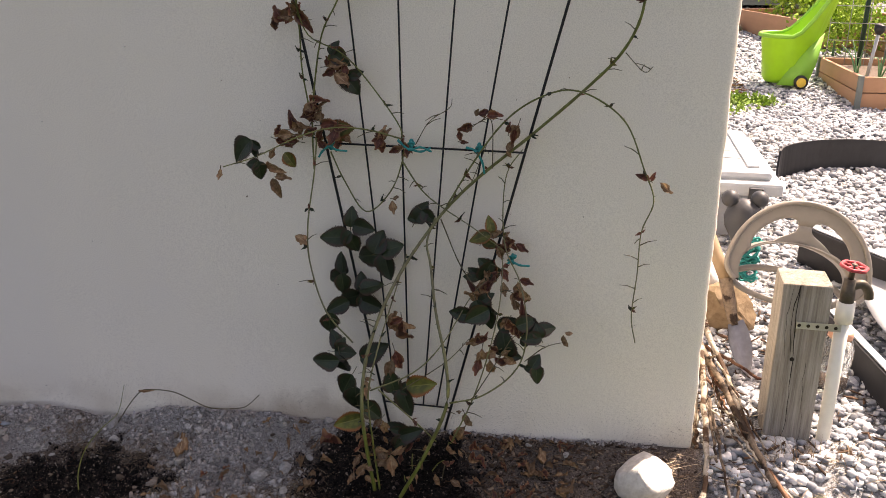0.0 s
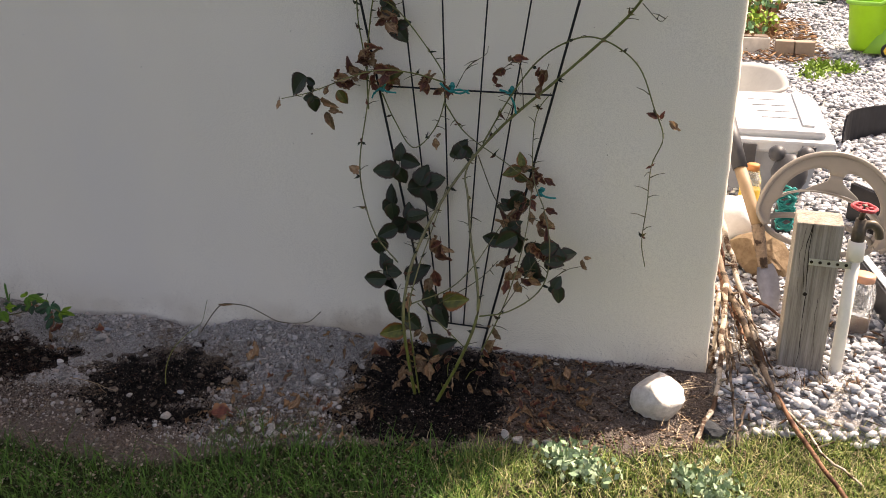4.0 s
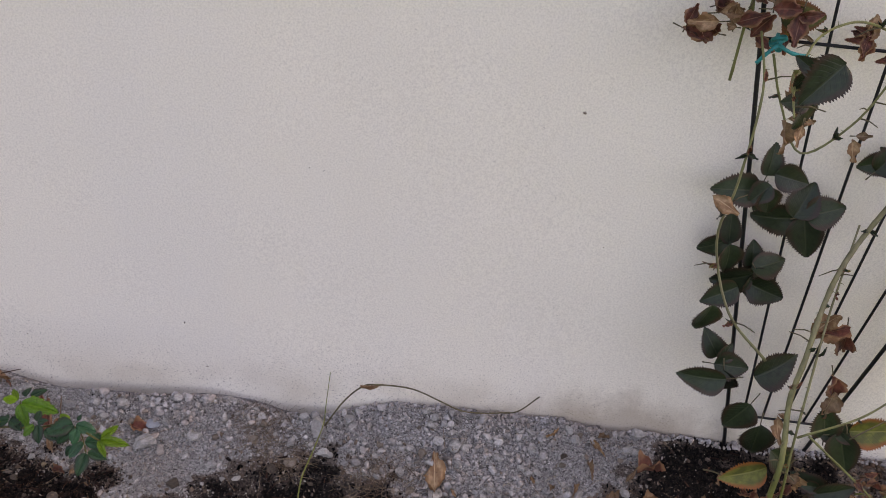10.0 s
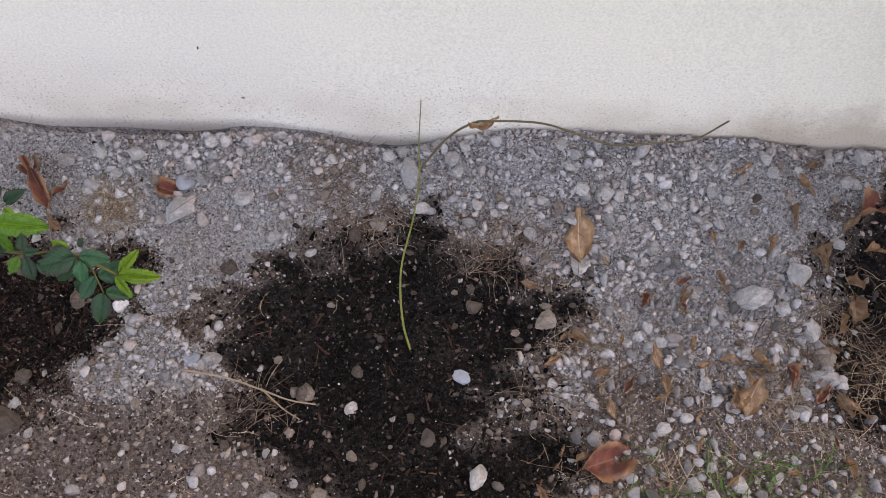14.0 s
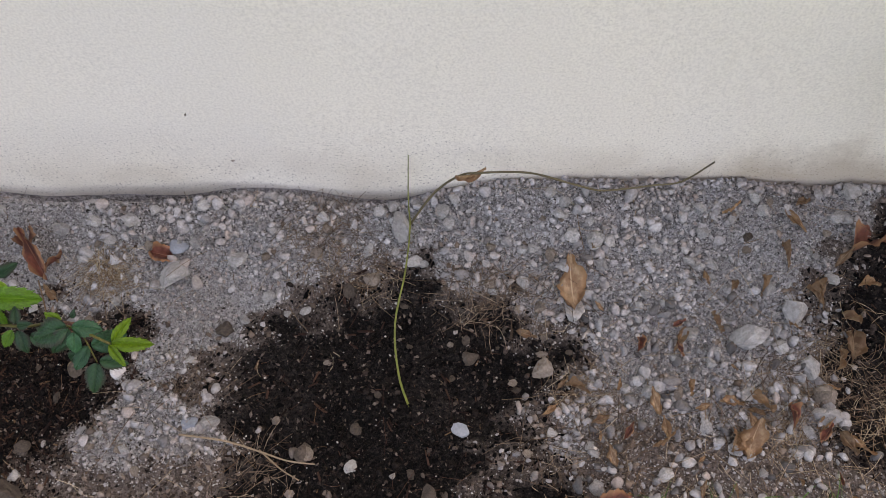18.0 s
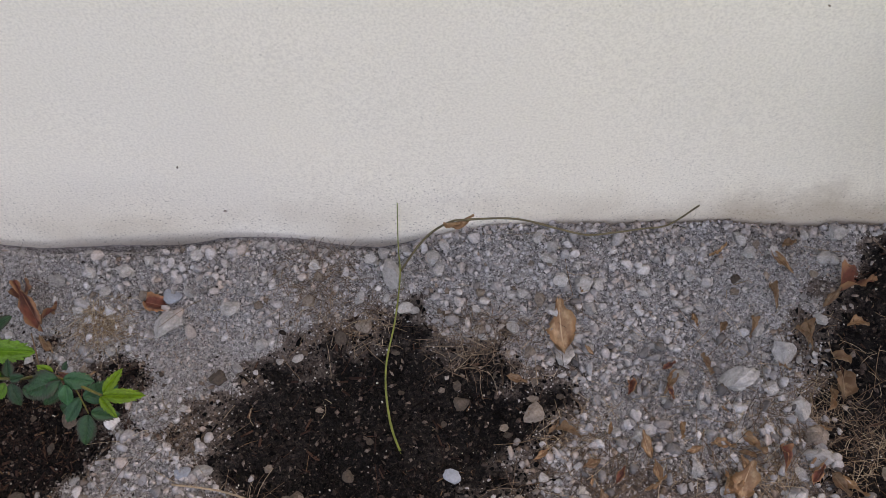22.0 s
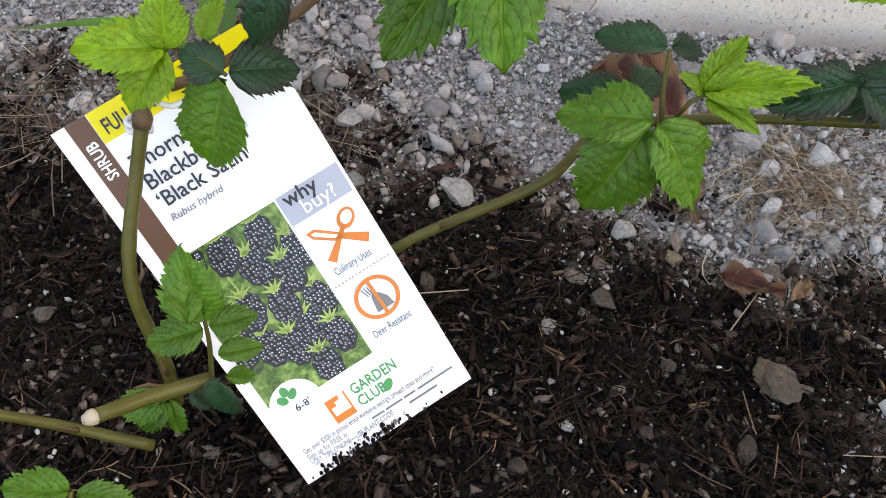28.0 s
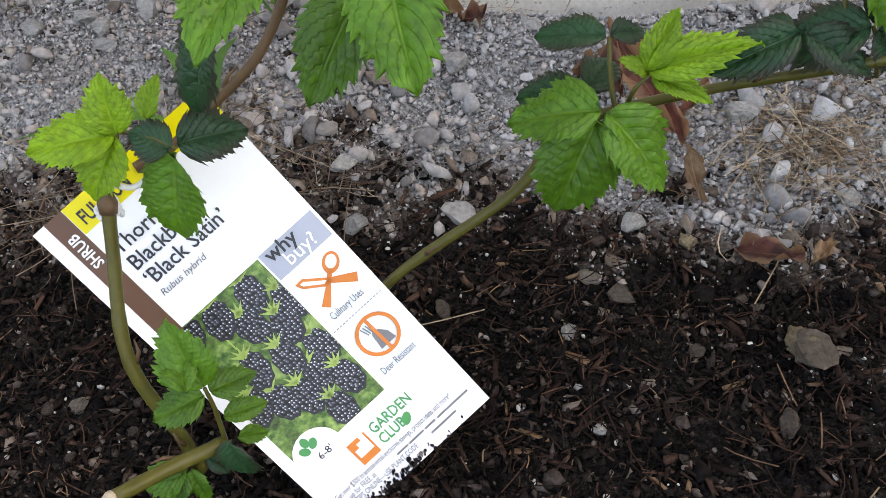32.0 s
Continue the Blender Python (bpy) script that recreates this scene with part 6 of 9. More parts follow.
PALE_STONES_B = ((-0.478, -0.173, 0.007), (-0.492, -0.179, 0.006), (-0.448, -0.203, 0.009), (-0.761, -0.077, 0.009), (-0.798, -0.030, 0.008), (-0.787, -0.024, 0.007), (-1.006, -0.095, 0.017), (-0.963, -0.325, 0.007), (-0.875, -0.364, 0.010), (-0.590, -0.291, 0.009), (-0.531, -0.280, 0.008), (-0.377, -0.223, 0.011), (-0.456, -0.344, 0.013), (-0.464, -0.325, 0.011), (-0.488, -0.340, 0.009), (-0.517, -0.353, 0.010), (-0.502, -0.328, 0.008), (-0.487, -0.310, 0.007), (-0.442, -0.275, 0.006), (-0.466, -0.254, 0.007), (-0.788, -0.372, 0.007), (-1.520, -0.054, 0.015), (-1.529, -0.045, 0.007), (-1.515, -0.192, 0.010), (-1.390, -0.037, 0.007), (-1.061, -0.117, 0.006))
ROSE_STONES = ((-0.01, -0.245, 0.013), (0.015, -0.255, 0.014), (0.075, -0.25, 0.013), (0.045, -0.262, 0.010), (0.10, -0.268, 0.009), (-0.385, -0.175, 0.012), (0.13, -0.05, 0.008), (0.06, -0.03, 0.007))
TAN_STONES = ((-0.804, -0.091, 0.011), (-0.635, -0.179, 0.014), (-0.630, -0.077, 0.009), (-0.639, -0.122, 0.008), (-0.441, -0.070, 0.006), (-0.371, -0.199, 0.014), (-1.009, -0.288, 0.006), (-0.830, -0.358, 0.010), (-0.807, -0.322, 0.006), (-0.379, -0.200, 0.011), (-0.312, -0.237, 0.010), (-0.856, -0.264, 0.008), (-1.277, -0.348, 0.010), (-1.057, -0.265, 0.005))
BROWN_STONES = ((-0.828, -0.102, 0.009), (-0.811, -0.242, 0.007), (-0.707, -0.169, 0.011), (-0.857, -0.264, 0.010), (-0.440, -0.059, 0.006), (-1.124, -0.267, 0.009), (-1.089, -0.188, 0.010), (-0.947, -0.148, 0.011), (-0.741, -0.298, 0.009), (-0.322, -0.312, 0.014), (-1.127, -0.312, 0.020), (-1.251, -0.288, 0.006), (-1.225, -0.279, 0.009), (-1.121, -0.265, 0.008), (-0.923, -0.317, 0.006), (-1.154, -0.160, 0.007), (-1.103, -0.165, 0.003))
OCHRE_STONES = ((-1.093, -0.184, 0.009), (-1.127, -0.134, 0.005))
SLATES = ((-0.999, -0.067, 0.011), (-0.966, -0.240, 0.009), (-0.713, -0.241, 0.010), (-1.446, -0.221, 0.006))
WHITE_STONES = ((-0.949, -0.238, 0.009), (-0.606, -0.126, 0.014), (-0.494, -0.144, 0.009), (-0.813, -0.279, 0.005), (-0.454, -0.043, 0.006), (-0.857, -0.347, 0.005), (-0.693, -0.331, 0.013), (-0.775, -0.284, 0.004), (-0.596, -0.254, 0.005), (-0.664, -0.368, 0.005), (-0.727, -0.354, 0.005), (-1.052, -0.042, 0.010), (-1.101, -0.321, 0.006), (-1.224, -0.327, 0.006), (-1.281, -0.334, 0.005), (-1.104, -0.261, 0.004), (-1.011, -0.287, 0.005), (-0.815, -0.277, 0.007), (-1.158, -0.340, 0.004), (-1.174, -0.178, 0.004), (-1.186, -0.103, 0.004), (-1.248, -0.088, 0.004), (-1.227, -0.091, 0.004), (-1.300, -0.079, 0.004), (-1.413, -0.107, 0.004), (-1.164, -0.219, 0.004))
for rows, mat, label, squash in ((PALE_STONES + PALE_STONES_B + ROSE_STONES, M_DIRT_STONE, "rough pale grey lump of crushed concrete", 0.7), (TAN_STONES, M_TAN_STONE, "rough tan stone half sunk in soil", 0.6),
                                 (BROWN_STONES, M_BROWN_STONE, "brown earthy stone lying on soil", 0.6), (OCHRE_STONES, M_OCHRE, "ochre lump of earth lying on soil", 0.7), (SLATES, M_SLATE, "smooth blue-grey pebble on grit", 0.4), (WHITE_STONES, M_WHITE_STONE, "small whitish stone on soil", 0.6)):
    for x, y, r in rows:
        stone(x, y, r, mat, label=label, squash=squash)
v, f = ICO[3]
w = v.copy()
cuts = np.random.default_rng(5)
for _ in range(7):
    d = cuts.normal(size=3)
    d /= np.linalg.norm(d)
    w = w - np.maximum(w @ d - cuts.uniform(0.72, 0.9), 0)[:, None] * d * 0.85
facet = np.array([0.50, -0.28, 0.82])
w = w - np.maximum(w @ facet - 0.54, 0)[:, None] * facet * 0.92
for side, cut in (((-0.62, -0.70, 0.36), 0.72), ((0.75, -0.62, -0.22), 0.74), ((-0.55, 0.1, 0.83), 0.70)):
    side = np.array(side) / np.linalg.norm(side)
    w = w - np.maximum(w @ side - cut, 0)[:, None] * side * 0.85
w = w * (1 + 0.03 * np.sin(w @ np.array([4.1, 3.3, -3.7]) + 0.5) + 0.03 * np.sin(w @ np.array([-5.2, 7.1, 4.4])) + 0.012 * np.sin(w @ np.array([19, -17, 18])))[:, None]


def chalky():
    n = Nodes("chalky_rock")
    a, b = n.noise(90, 6, 0.7), n.noise(16, 4, 0.6)
    col = n.mix(0.5, n.ramp(a, [(0.3, (0.42, 0.385, 0.34)), (0.65, (0.74, 0.71, 0.665))]), n.ramp(b, [(0.35, (0.46, 0.41, 0.35)), (0.6, (0.74, 0.71, 0.665))]))
    n.bump(n.math("ADD", a, n.math("MULTIPLY", n.noise(30, 4, 0.6), 1.5)), 0.9, 0.004)
    return n.done(col, 0.95, 0, 0.1)


big = mesh_part("boulder", quick_mesh("boulder", w * np.array([0.058, 0.053, 0.054]) + np.array([0.273, -0.100, 0.044]), f), chalky())
tagged(big, "round whitish boulder the size of a melon beside the wall", "stone")
for k in range(210):
    x, y = random.uniform(-1.65, -0.30), -abs(random.gauss(0, 0.16)) - 0.006
    if soil_zone(x, y) > 0.5 or y < -0.42:
        continue
    stone(x, y, random.uniform(0.004, 0.0085), random.choice((M_DIRT_STONE, M_DIRT_STONE, M_DIRT_STONE, M_TAN_STONE)), label="small rough stone among the grit", group="small stones by the wall")

for k in range(120):
    x, y = random.uniform(-1.42, -0.55), random.uniform(-0.42, -0.1)
    if soil_zone(x, y) < 0.4:
        continue
    stone(x, y, random.uniform(0.0022, 0.006), random.choice((M_TAN_STONE, M_BROWN_STONE, M_BROWN_STONE, M_BROWN_STONE)), label="small earthy stone lying in dark soil", group="small stones in the soil")

# dry leaves on the ground
FALLEN = ((-1.233, -0.029, 35, 0.040, 1), (-1.215, -0.040, -60, 0.026, 0), (-0.610, -0.105, 100, 0.046, 1), (-0.575, -0.310, 20, 0.058, 0), (-0.652, -0.148, -20, 0.022, 1), (-0.462, -0.210, 0, 0.024, 1), (-0.436, -0.211, -50, 0.028, 1), (-0.460, -0.243, 60, 0.032, 1), (-0.352, -0.248, -60, 0.026, 1),
          (-0.341, -0.149, 80, 0.034, 1), (-1.160, -0.058, 120, 0.040, 0), (-1.130, -0.088, 10, 0.034, 0), (-0.319, -0.057, 30, 0.050, 0), (-0.526, -0.237, 100, 0.022, 1), (-0.602, -0.199, -10, 0.028, 1), (-1.098, -0.148, -25, 0.026, 0), (-1.078, -0.146, 50, 0.016, 1), (-1.013, -0.075, -10, 0.034, 0),
          (-0.631, -0.220, 40, 0.018, 1), (-0.320, -0.095, 10, 0.026, 1), (-0.350, -0.076, 50, 0.022, 1), (-0.372, -0.107, -45, 0.026, 1), (-0.394, -0.044, -60, 0.027, 1), (-0.385, -0.026, 30, 0.020, 1), (-0.456, -0.039, 10, 0.018, 1),
          (-0.403, -0.071, -80, 0.020, 1), (-0.407, -0.222, -70, 0.024, 0), (-0.560, -0.241, 60, 0.018, 0), (-0.451, -0.246, 80, 0.034, 1), (-0.362, -0.246, -65, 0.026, 1), (-0.380, -0.238, 50, 0.022, 0), (-0.529, -0.251, 20, 0.022, 1), (-0.354, -0.163, 70, 0.026, 1))
for x, y, turn, size, tan in FALLEN + tuple((random.choice((random.uniform(-0.64, -0.3), random.uniform(-0.64, 0.02))), -0.05 - 0.31 * random.random() ** 0.7, random.uniform(0, 360), random.uniform(0.008, 0.026), int(random.random() < 0.85)) for _ in range(75)) + tuple((random.uniform(-0.05, 0.14), random.uniform(-0.22, -0.02), random.uniform(0, 360), random.uniform(0.012, 0.034), int(random.random() < 0.45)) for _ in range(60)):
    if size < 0.03 and x > -0.32 and soil_zone(x, y) > 0.4 and random.random() < 0.75:
        continue
    a = radians(turn)
    z = on_ground(x, y) + 0.006
    leaf = put_leaf("dry_leaf", DRY_BLADES, M_LEAF_TAN if tan else M_LEAF_RED, (x - math.cos(a) * size / 2, y - math.sin(a) * size / 2, z), (x + math.cos(a) * size / 2, y + math.sin(a) * size / 2, z + random.uniform(-0.002, 0.006)),
                    (random.uniform(-0.5, 0.5), random.uniform(-0.5, 0.5), 1), None, random.uniform(0.85, 1.05) if size > 0.030 else random.uniform(0.38, 0.68), "", 1.3)
    tagged(leaf, "curled tan dry leaf on the ground" if tan else "curled dark red dry leaf on the ground", "leaf", "fallen leaves")


def build_twigs():
    def twig(label, pts, r0, r1, mat, name="twig"):
        t = thing(name, label, "twig")
        part("stem", tube_bm(smooth_line(pts, 6), r0, r1, 7, 0.08), mat, t)
        return t

    t = twig("thin bare arching twig against the foot of the wall", [(-0.772, -0.045, 0.035), (-0.744, -0.032, 0.080), (-0.719, -0.030, 0.108), (-0.699, -0.030, 0.114), (-0.653, -0.028, 0.112), (-0.613, -0.030, 0.098), (-0.585, -0.028, 0.084), (-0.559, -0.022, 0.078), (-0.530, -0.018, 0.079), (-0.505, -0.018, 0.086), (-0.479, -0.012, 0.110)], 0.0012, 0.0009, M_CANE_DRY)
    put_leaf("leaf", DRY_BLADES, M_LEAF_TAN, (-0.722, -0.032, 0.112), (-0.694, -0.034, 0.112), (0, -1, 0.3), t, 0.3, "dry tan leaf")
    t = twig("thin green shoot rising from dark soil towards the wall", [(-0.761, -0.221, -0.012), (-0.772, -0.196, 0.022), (-0.776, -0.156, 0.048), (-0.768, -0.110, 0.064), (-0.766, -0.060, 0.062), (-0.769, -0.030, 0.066), (-0.768, -0.004, 0.105)], 0.0012, 0.0005, M_CANE)
    twig("pale broken straw stalk lying on dirt", [(-0.975, -0.252, 0.004), (-0.93, -0.258, 0.006), (-0.895, -0.268, 0.008), (-0.87, -0.275, 0.006), (-0.845, -0.277, 0.004)], 0.0011, 0.0007, M_STRAW)
    twig("pale broken straw stalk lying on dirt", [(-0.897, -0.266, 0.008), (-0.875, -0.283, 0.006), (-0.858, -0.292, 0.004)], 0.0009, 0.0006, M_STRAW)
    twig("dry twig leaning against the foot of the wall", [(-1.27, -0.03, 0.05), (-1.24, -0.025, 0.052), (-1.21, -0.012, 0.055)], 0.0011, 0.0006, M_BARK)


build_twigs()


# ---- yard behind the wall ----
def wood():
    n = Nodes("weathered_wood")
    g = n.noise(190, 6, 0.75, stretch=(1, 1, 0.035))
    g2 = n.noise(34, 5, 0.6, stretch=(1, 1, 0.08))
    col = n.mix(0.5, n.ramp(g, [(0.36, (0.055, 0.044, 0.032)), (0.48, (0.23, 0.205, 0.172)), (0.66, (0.44, 0.41, 0.365))]), n.ramp(g2, [(0.3, (0.15, 0.127, 0.10)), (0.7, (0.42, 0.387, 0.34))]))
    stain = n.ramp(n.noise(9, 5, 0.65), [(0.54, (0, 0, 0)), (0.66, (1, 1, 1))])
    col = n.mix(n.math("MULTIPLY", stain, 0.3), col, (0.24, 0.17, 0.09))
    n.bump(g, 0.8, 0.002)
    return n.done(col, 0.9, 0, 0.15)


def peeling(name, pale, dark):
    """Bark that has come off in patches."""
    n = Nodes(name)
    a, b = n.noise(26, 5, 0.65), n.noise(160, 4, 0.6)
    col = n.mix(n.ramp(a, [(0.44, (0, 0, 0)), (0.52, (1, 1, 1))]), dark, pale)
    col = n.mix(1.0, col, n.ramp(b, [(0.3, (0.65, 0.65, 0.65)), (0.7, (1.2, 1.2, 1.2))]), "MULTIPLY")
    n.bump(n.math("ADD", a, n.math("MULTIPLY", b, 0.4)), 0.7, 0.002)
    return n.done(col, 0.85, 0, 0.2)


M_WOOD = wood()
M_SHRED = tones("bark_shred", [(0.0, (0.004, 0.0028, 0.0024)), (0.5, (0.014, 0.0086, 0.0068)), (0.8, (0.038, 0.0205, 0.0155)), (0.96, (0.085, 0.045, 0.030)), (1.0, (0.22, 0.135, 0.075))], 0.85, spec=0.1)
M_CRACK = plain("wood_crack", (0.02, 0.015, 0.01), 0.95, 0.2, 90, 0.1)
M_GALV = plain("galvanised_steel", (0.45, 0.45, 0.44), 0.45, 0.2, 120, 0.15, metal=0.7)
M_PVC = plain("pvc_white", (0.70, 0.69, 0.62), 0.4, 0.1, 60, 0.05)
M_BRASS = plain("old_brass", (0.10, 0.085, 0.065), 0.5, 0.4, 150, 0.4, metal=0.6)
M_RED = tones("worn_red_paint", [(0.0, (0.42, 0.06, 0.07)), (1.0, (0.46, 0.08, 0.09))], 0.45, 0.5, 160, 0.3)
M_TRAY = plain("grey_beige_plastic", (0.27, 0.265, 0.245), 0.5, 0.1, 50, 0.05)
M_BEIGE = plain("beige_plastic", (0.25, 0.225, 0.195), 0.45, 0.1, 50, 0.05)
M_GREY_PLASTIC = plain("grey_plastic", (0.29, 0.32, 0.355), 0.5, 0.12, 40, 0.1)
M_GREY_LID = plain("pale_grey_plastic", (0.38, 0.405, 0.43), 0.5, 0.12, 40, 0.1)
M_DARK_GREY = plain("charcoal_plastic", (0.045, 0.047, 0.052), 0.5, 0.2, 40, 0.1)
M_BLACK_PLASTIC = plain("black_plastic", (0.022, 0.022, 0.024), 0.45, 0.4, 30, 0.15)
M_LIME = plain("lime_plastic", (0.28, 0.60, 0.03), 0.4, 0.1, 20, 0.03)
M_LIME_DARK = plain("green_plastic", (0.20, 0.46, 0.06), 0.4, 0.1, 20, 0.03)
M_YELLOW = plain("yellow_plastic", (0.75, 0.50, 0.08), 0.45, 0.1, 60, 0.05)
M_TERRA = plain("brown_board", (0.40, 0.22, 0.13), 0.7, 0.18, 18, 0.2, stretch=(0.3, 0.3, 1))
M_GREY_BOARD = plain("grey_board", (0.14, 0.16, 0.15), 0.7, 0.2, 18, 0.2)
M_FENCE = plain("white_vinyl", (0.85, 0.86, 0.88), 0.45, 0.04, 8, 0.03)
M_GREEN_STEEL = plain("green_steel", (0.010, 0.035, 0.022), 0.45, 0.2, 60, 0.1)
M_WIRE = plain("bare_wire", (0.35, 0.35, 0.35), 0.5, 0.2, 60, 0.1, metal=0.5)
M_DARK_BARK = peeling("dark_bark", (0.22, 0.165, 0.12), (0.045, 0.03, 0.022))
M_PALE_BARK = peeling("pale_bark", (0.46, 0.40, 0.32), (0.085, 0.05, 0.032))
M_RED_BARK = peeling("red_bark", (0.22, 0.115, 0.07), (0.07, 0.03, 0.02))
M_HANDLE = plain("ash_handle", (0.27, 0.19, 0.115), 0.55, 0.2, 60, 0.2, stretch=(1, 1, 0.2))
M_STEEL = plain("worn_steel", (0.22, 0.22, 0.23), 0.5, 0.25, 80, 0.2, metal=0.8)
M_DRY = tones("dry_leaf_litter", [(0.0, (0.09, 0.045, 0.025)), (0.5, (0.22, 0.115, 0.06)), (1.0, (0.40, 0.27, 0.15))])
M_GREENS = tones("vegetable_leaf", [(0.0, (0.10, 0.20, 0.02)), (0.5, (0.26, 0.42, 0.05)), (1.0, (0.45, 0.58, 0.12))], 0.6)
# paler tones carry the sunlight on this part of the lawn
M_LIT_LAWN = tones("sunny_lawn", [(0.0, (0.07, 0.13, 0.025)), (0.45, (0.17, 0.24, 0.06)), (0.75, (0.32, 0.34, 0.12)), (1.0, (0.52, 0.47, 0.27))], 0.6)
M_SILVER = tones("silver_weed", [(0.0, (0.16, 0.25, 0.14)), (1.0, (0.40, 0.50, 0.34))], 0.6)
M_TROUGH = plain("dirty_white_plastic", (0.55, 0.51, 0.45), 0.6, 0.3, 30, 0.1)
M_CARDBOARD = plain("brown_block", (0.27, 0.205, 0.155), 0.85, 0.15, 40, 0.2)
M_ONION = plain("onion_leaf", (0.12, 0.26, 0.12), 0.5, 0.25, 40, 0.2, random_tint=0.3)
M_BOULDER = rock("tan_boulder", (0.34, 0.25, 0.165), (0.17, 0.115, 0.07), 0.5)
M_SLAB = rock("charcoal_stone", (0.05, 0.055, 0.062), (0.025, 0.028, 0.032), 0.3, 0.8)
M_TARP = plain("grey_sheet", (0.28, 0.29, 0.30), 0.6, 0.25, 20, 0.3)


def glass():
    n = Nodes("clear_plastic")
    n.bump(n.noise(60, 3, 0.6), 0.3, 0.002)
    n.done((0.86, 0.90, 0.90), 0.08, 0, 0.5)
    n.bsdf.inputs["Transmission Weight"].default_value = 0.9
    n.bsdf.inputs["IOR"].default_value = 1.3
    return n.mat


M_CLEAR = glass()


def build_post():
    x, y, w, top = 0.556, 0.117, 0.088, 0.376
    m = pose(x, y, 0, 0, 0, -4)
    post = thing("wooden_post", "weathered grey wooden post with a long crack, set in gravel", "post", m=m)
    bm = box_bm(-w / 2, w / 2, -w / 2, w / 2, -0.1, top, bevel=0.003)
    part("timber", bm, M_WOOD, post, smooth=False)
    for x0, z0, z1, r in ((-0.010, 0.02, top - 0.002, 0.0014), (-0.018, 0.24, top - 0.002, 0.0011), (-0.027, 0.22, top - 0.01, 0.0005), (0.020, 0.05, 0.22, 0.0005)):
        count = max(4, int((z1 - z0) / 0.018))
        pts = [(x0 + random.gauss(0, 0.0011) + 0.004 * math.sin(9 * z0 + 5 * k / count), -w / 2 - 0.0001, z0 + (z1 - z0) * k / count) for k in range(count + 1)]
        part("crack", tube_bm(pts, r * 0.3, r * 0.75, 5, 0.5), M_CRACK, post, "dark drying crack")
    part("knot", lathe(bmesh.new(), [(0.001, 0.0012), (0.0025, 0.001), (0.0042, 0.0)], 12), M_CRACK, post).matrix_world = m @ Matrix.Translation((-0.010, -w / 2, 0.225)) @ pose(0, 0, 0, 90, 0, 0)
    # perforated steel strap round the pipe
    strap = part("strap", box_bm(-0.012, 0.066, -w / 2 - 0.0035, -w / 2 - 0.002, 0.290, 0.304), M_GALV, post, "perforated steel strap", smooth=False)
    for k in range(5):
        hole = lathe(bmesh.new(), [(0.0001, 0.0009), (0.0028, 0.0009), (0.0034, 0.0)], 10)
        bmesh.ops.transform(hole, matrix=Matrix.Translation((-0.007 + 0.016 * k, -w / 2 - 0.0036, 0.297)) @ pose(0, 0, 0, 90, 0, 0), verts=hole.verts)
        part("strap_hole", hole, M_CRACK, strap)
    pipe = thing("water_tap", "white plastic standpipe with a brass tap and red handwheel", "tap")
    px, py = 0.6235, 0.082
    part("pipe", tube_bm([(px, py, -0.05), (px + 0.001, py, 0.15), (px + 0.001, py, 0.31)], 0.0128, sides=18), M_PVC, pipe, "white plastic pipe")
    part("coupling", tube_bm([(px + 0.002, py, 0.305), (px + 0.002, py, 0.345)], 0.0165, sides=18), M_PVC, pipe)
    c = Vector((px + 0.002, py, 0.345))
    body = part("tap_body", tube_bm([c, c + Vector((0, 0, 0.012)), c + Vector((0, 0, 0.045))], 0.013, 0.011, 12, 0.12), M_BRASS, pipe, "tarnished brass tap body")
    part("stem", tube_bm([c + Vector((0, 0, 0.04)), c + Vector((0.002, -0.004, 0.075))], 0.006, 0.005, 10), M_BRASS, body)
    part("spout", tube_bm(smooth_line([c + Vector((0.0, 0, 0.028)), c + Vector((0.022, 0.004, 0.034)), c + Vector((0.036, 0.006, 0.022)), c + Vector((0.040, 0.007, 0.006))], 5), 0.009, 0.0085, 12), M_BRASS, body)
    hub = c + Vector((0.002, -0.004, 0.070))
    tilt = pose(hub.x, hub.y, hub.z, 4, 6, 0)
    wheel = tube_bm([tilt @ Vector(((0.0215 + 0.0012 * math.cos(6 * a)) * math.cos(a), (0.0215 + 0.0012 * math.cos(6 * a)) * math.sin(a), 0)) for a in np.linspace(0, math.tau, 49)], 0.0036, sides=8)
    hw = part("handwheel", wheel, M_RED, pipe, "red handwheel")
    for k in range(5):
        a = k * math.tau / 5
        part("spoke", tube_bm([tilt @ Vector((0, 0, 0)), tilt @ Vector((0.021 * math.cos(a), 0.021 * math.sin(a), 0))], 0.0032, 0.0026, 6), M_RED, hw)
    part("nut", lathe(bmesh.new(), [(0.006, -0.003), (0.006, 0.004)], 6), M_BRASS, hw).matrix_world = tilt


build_post()


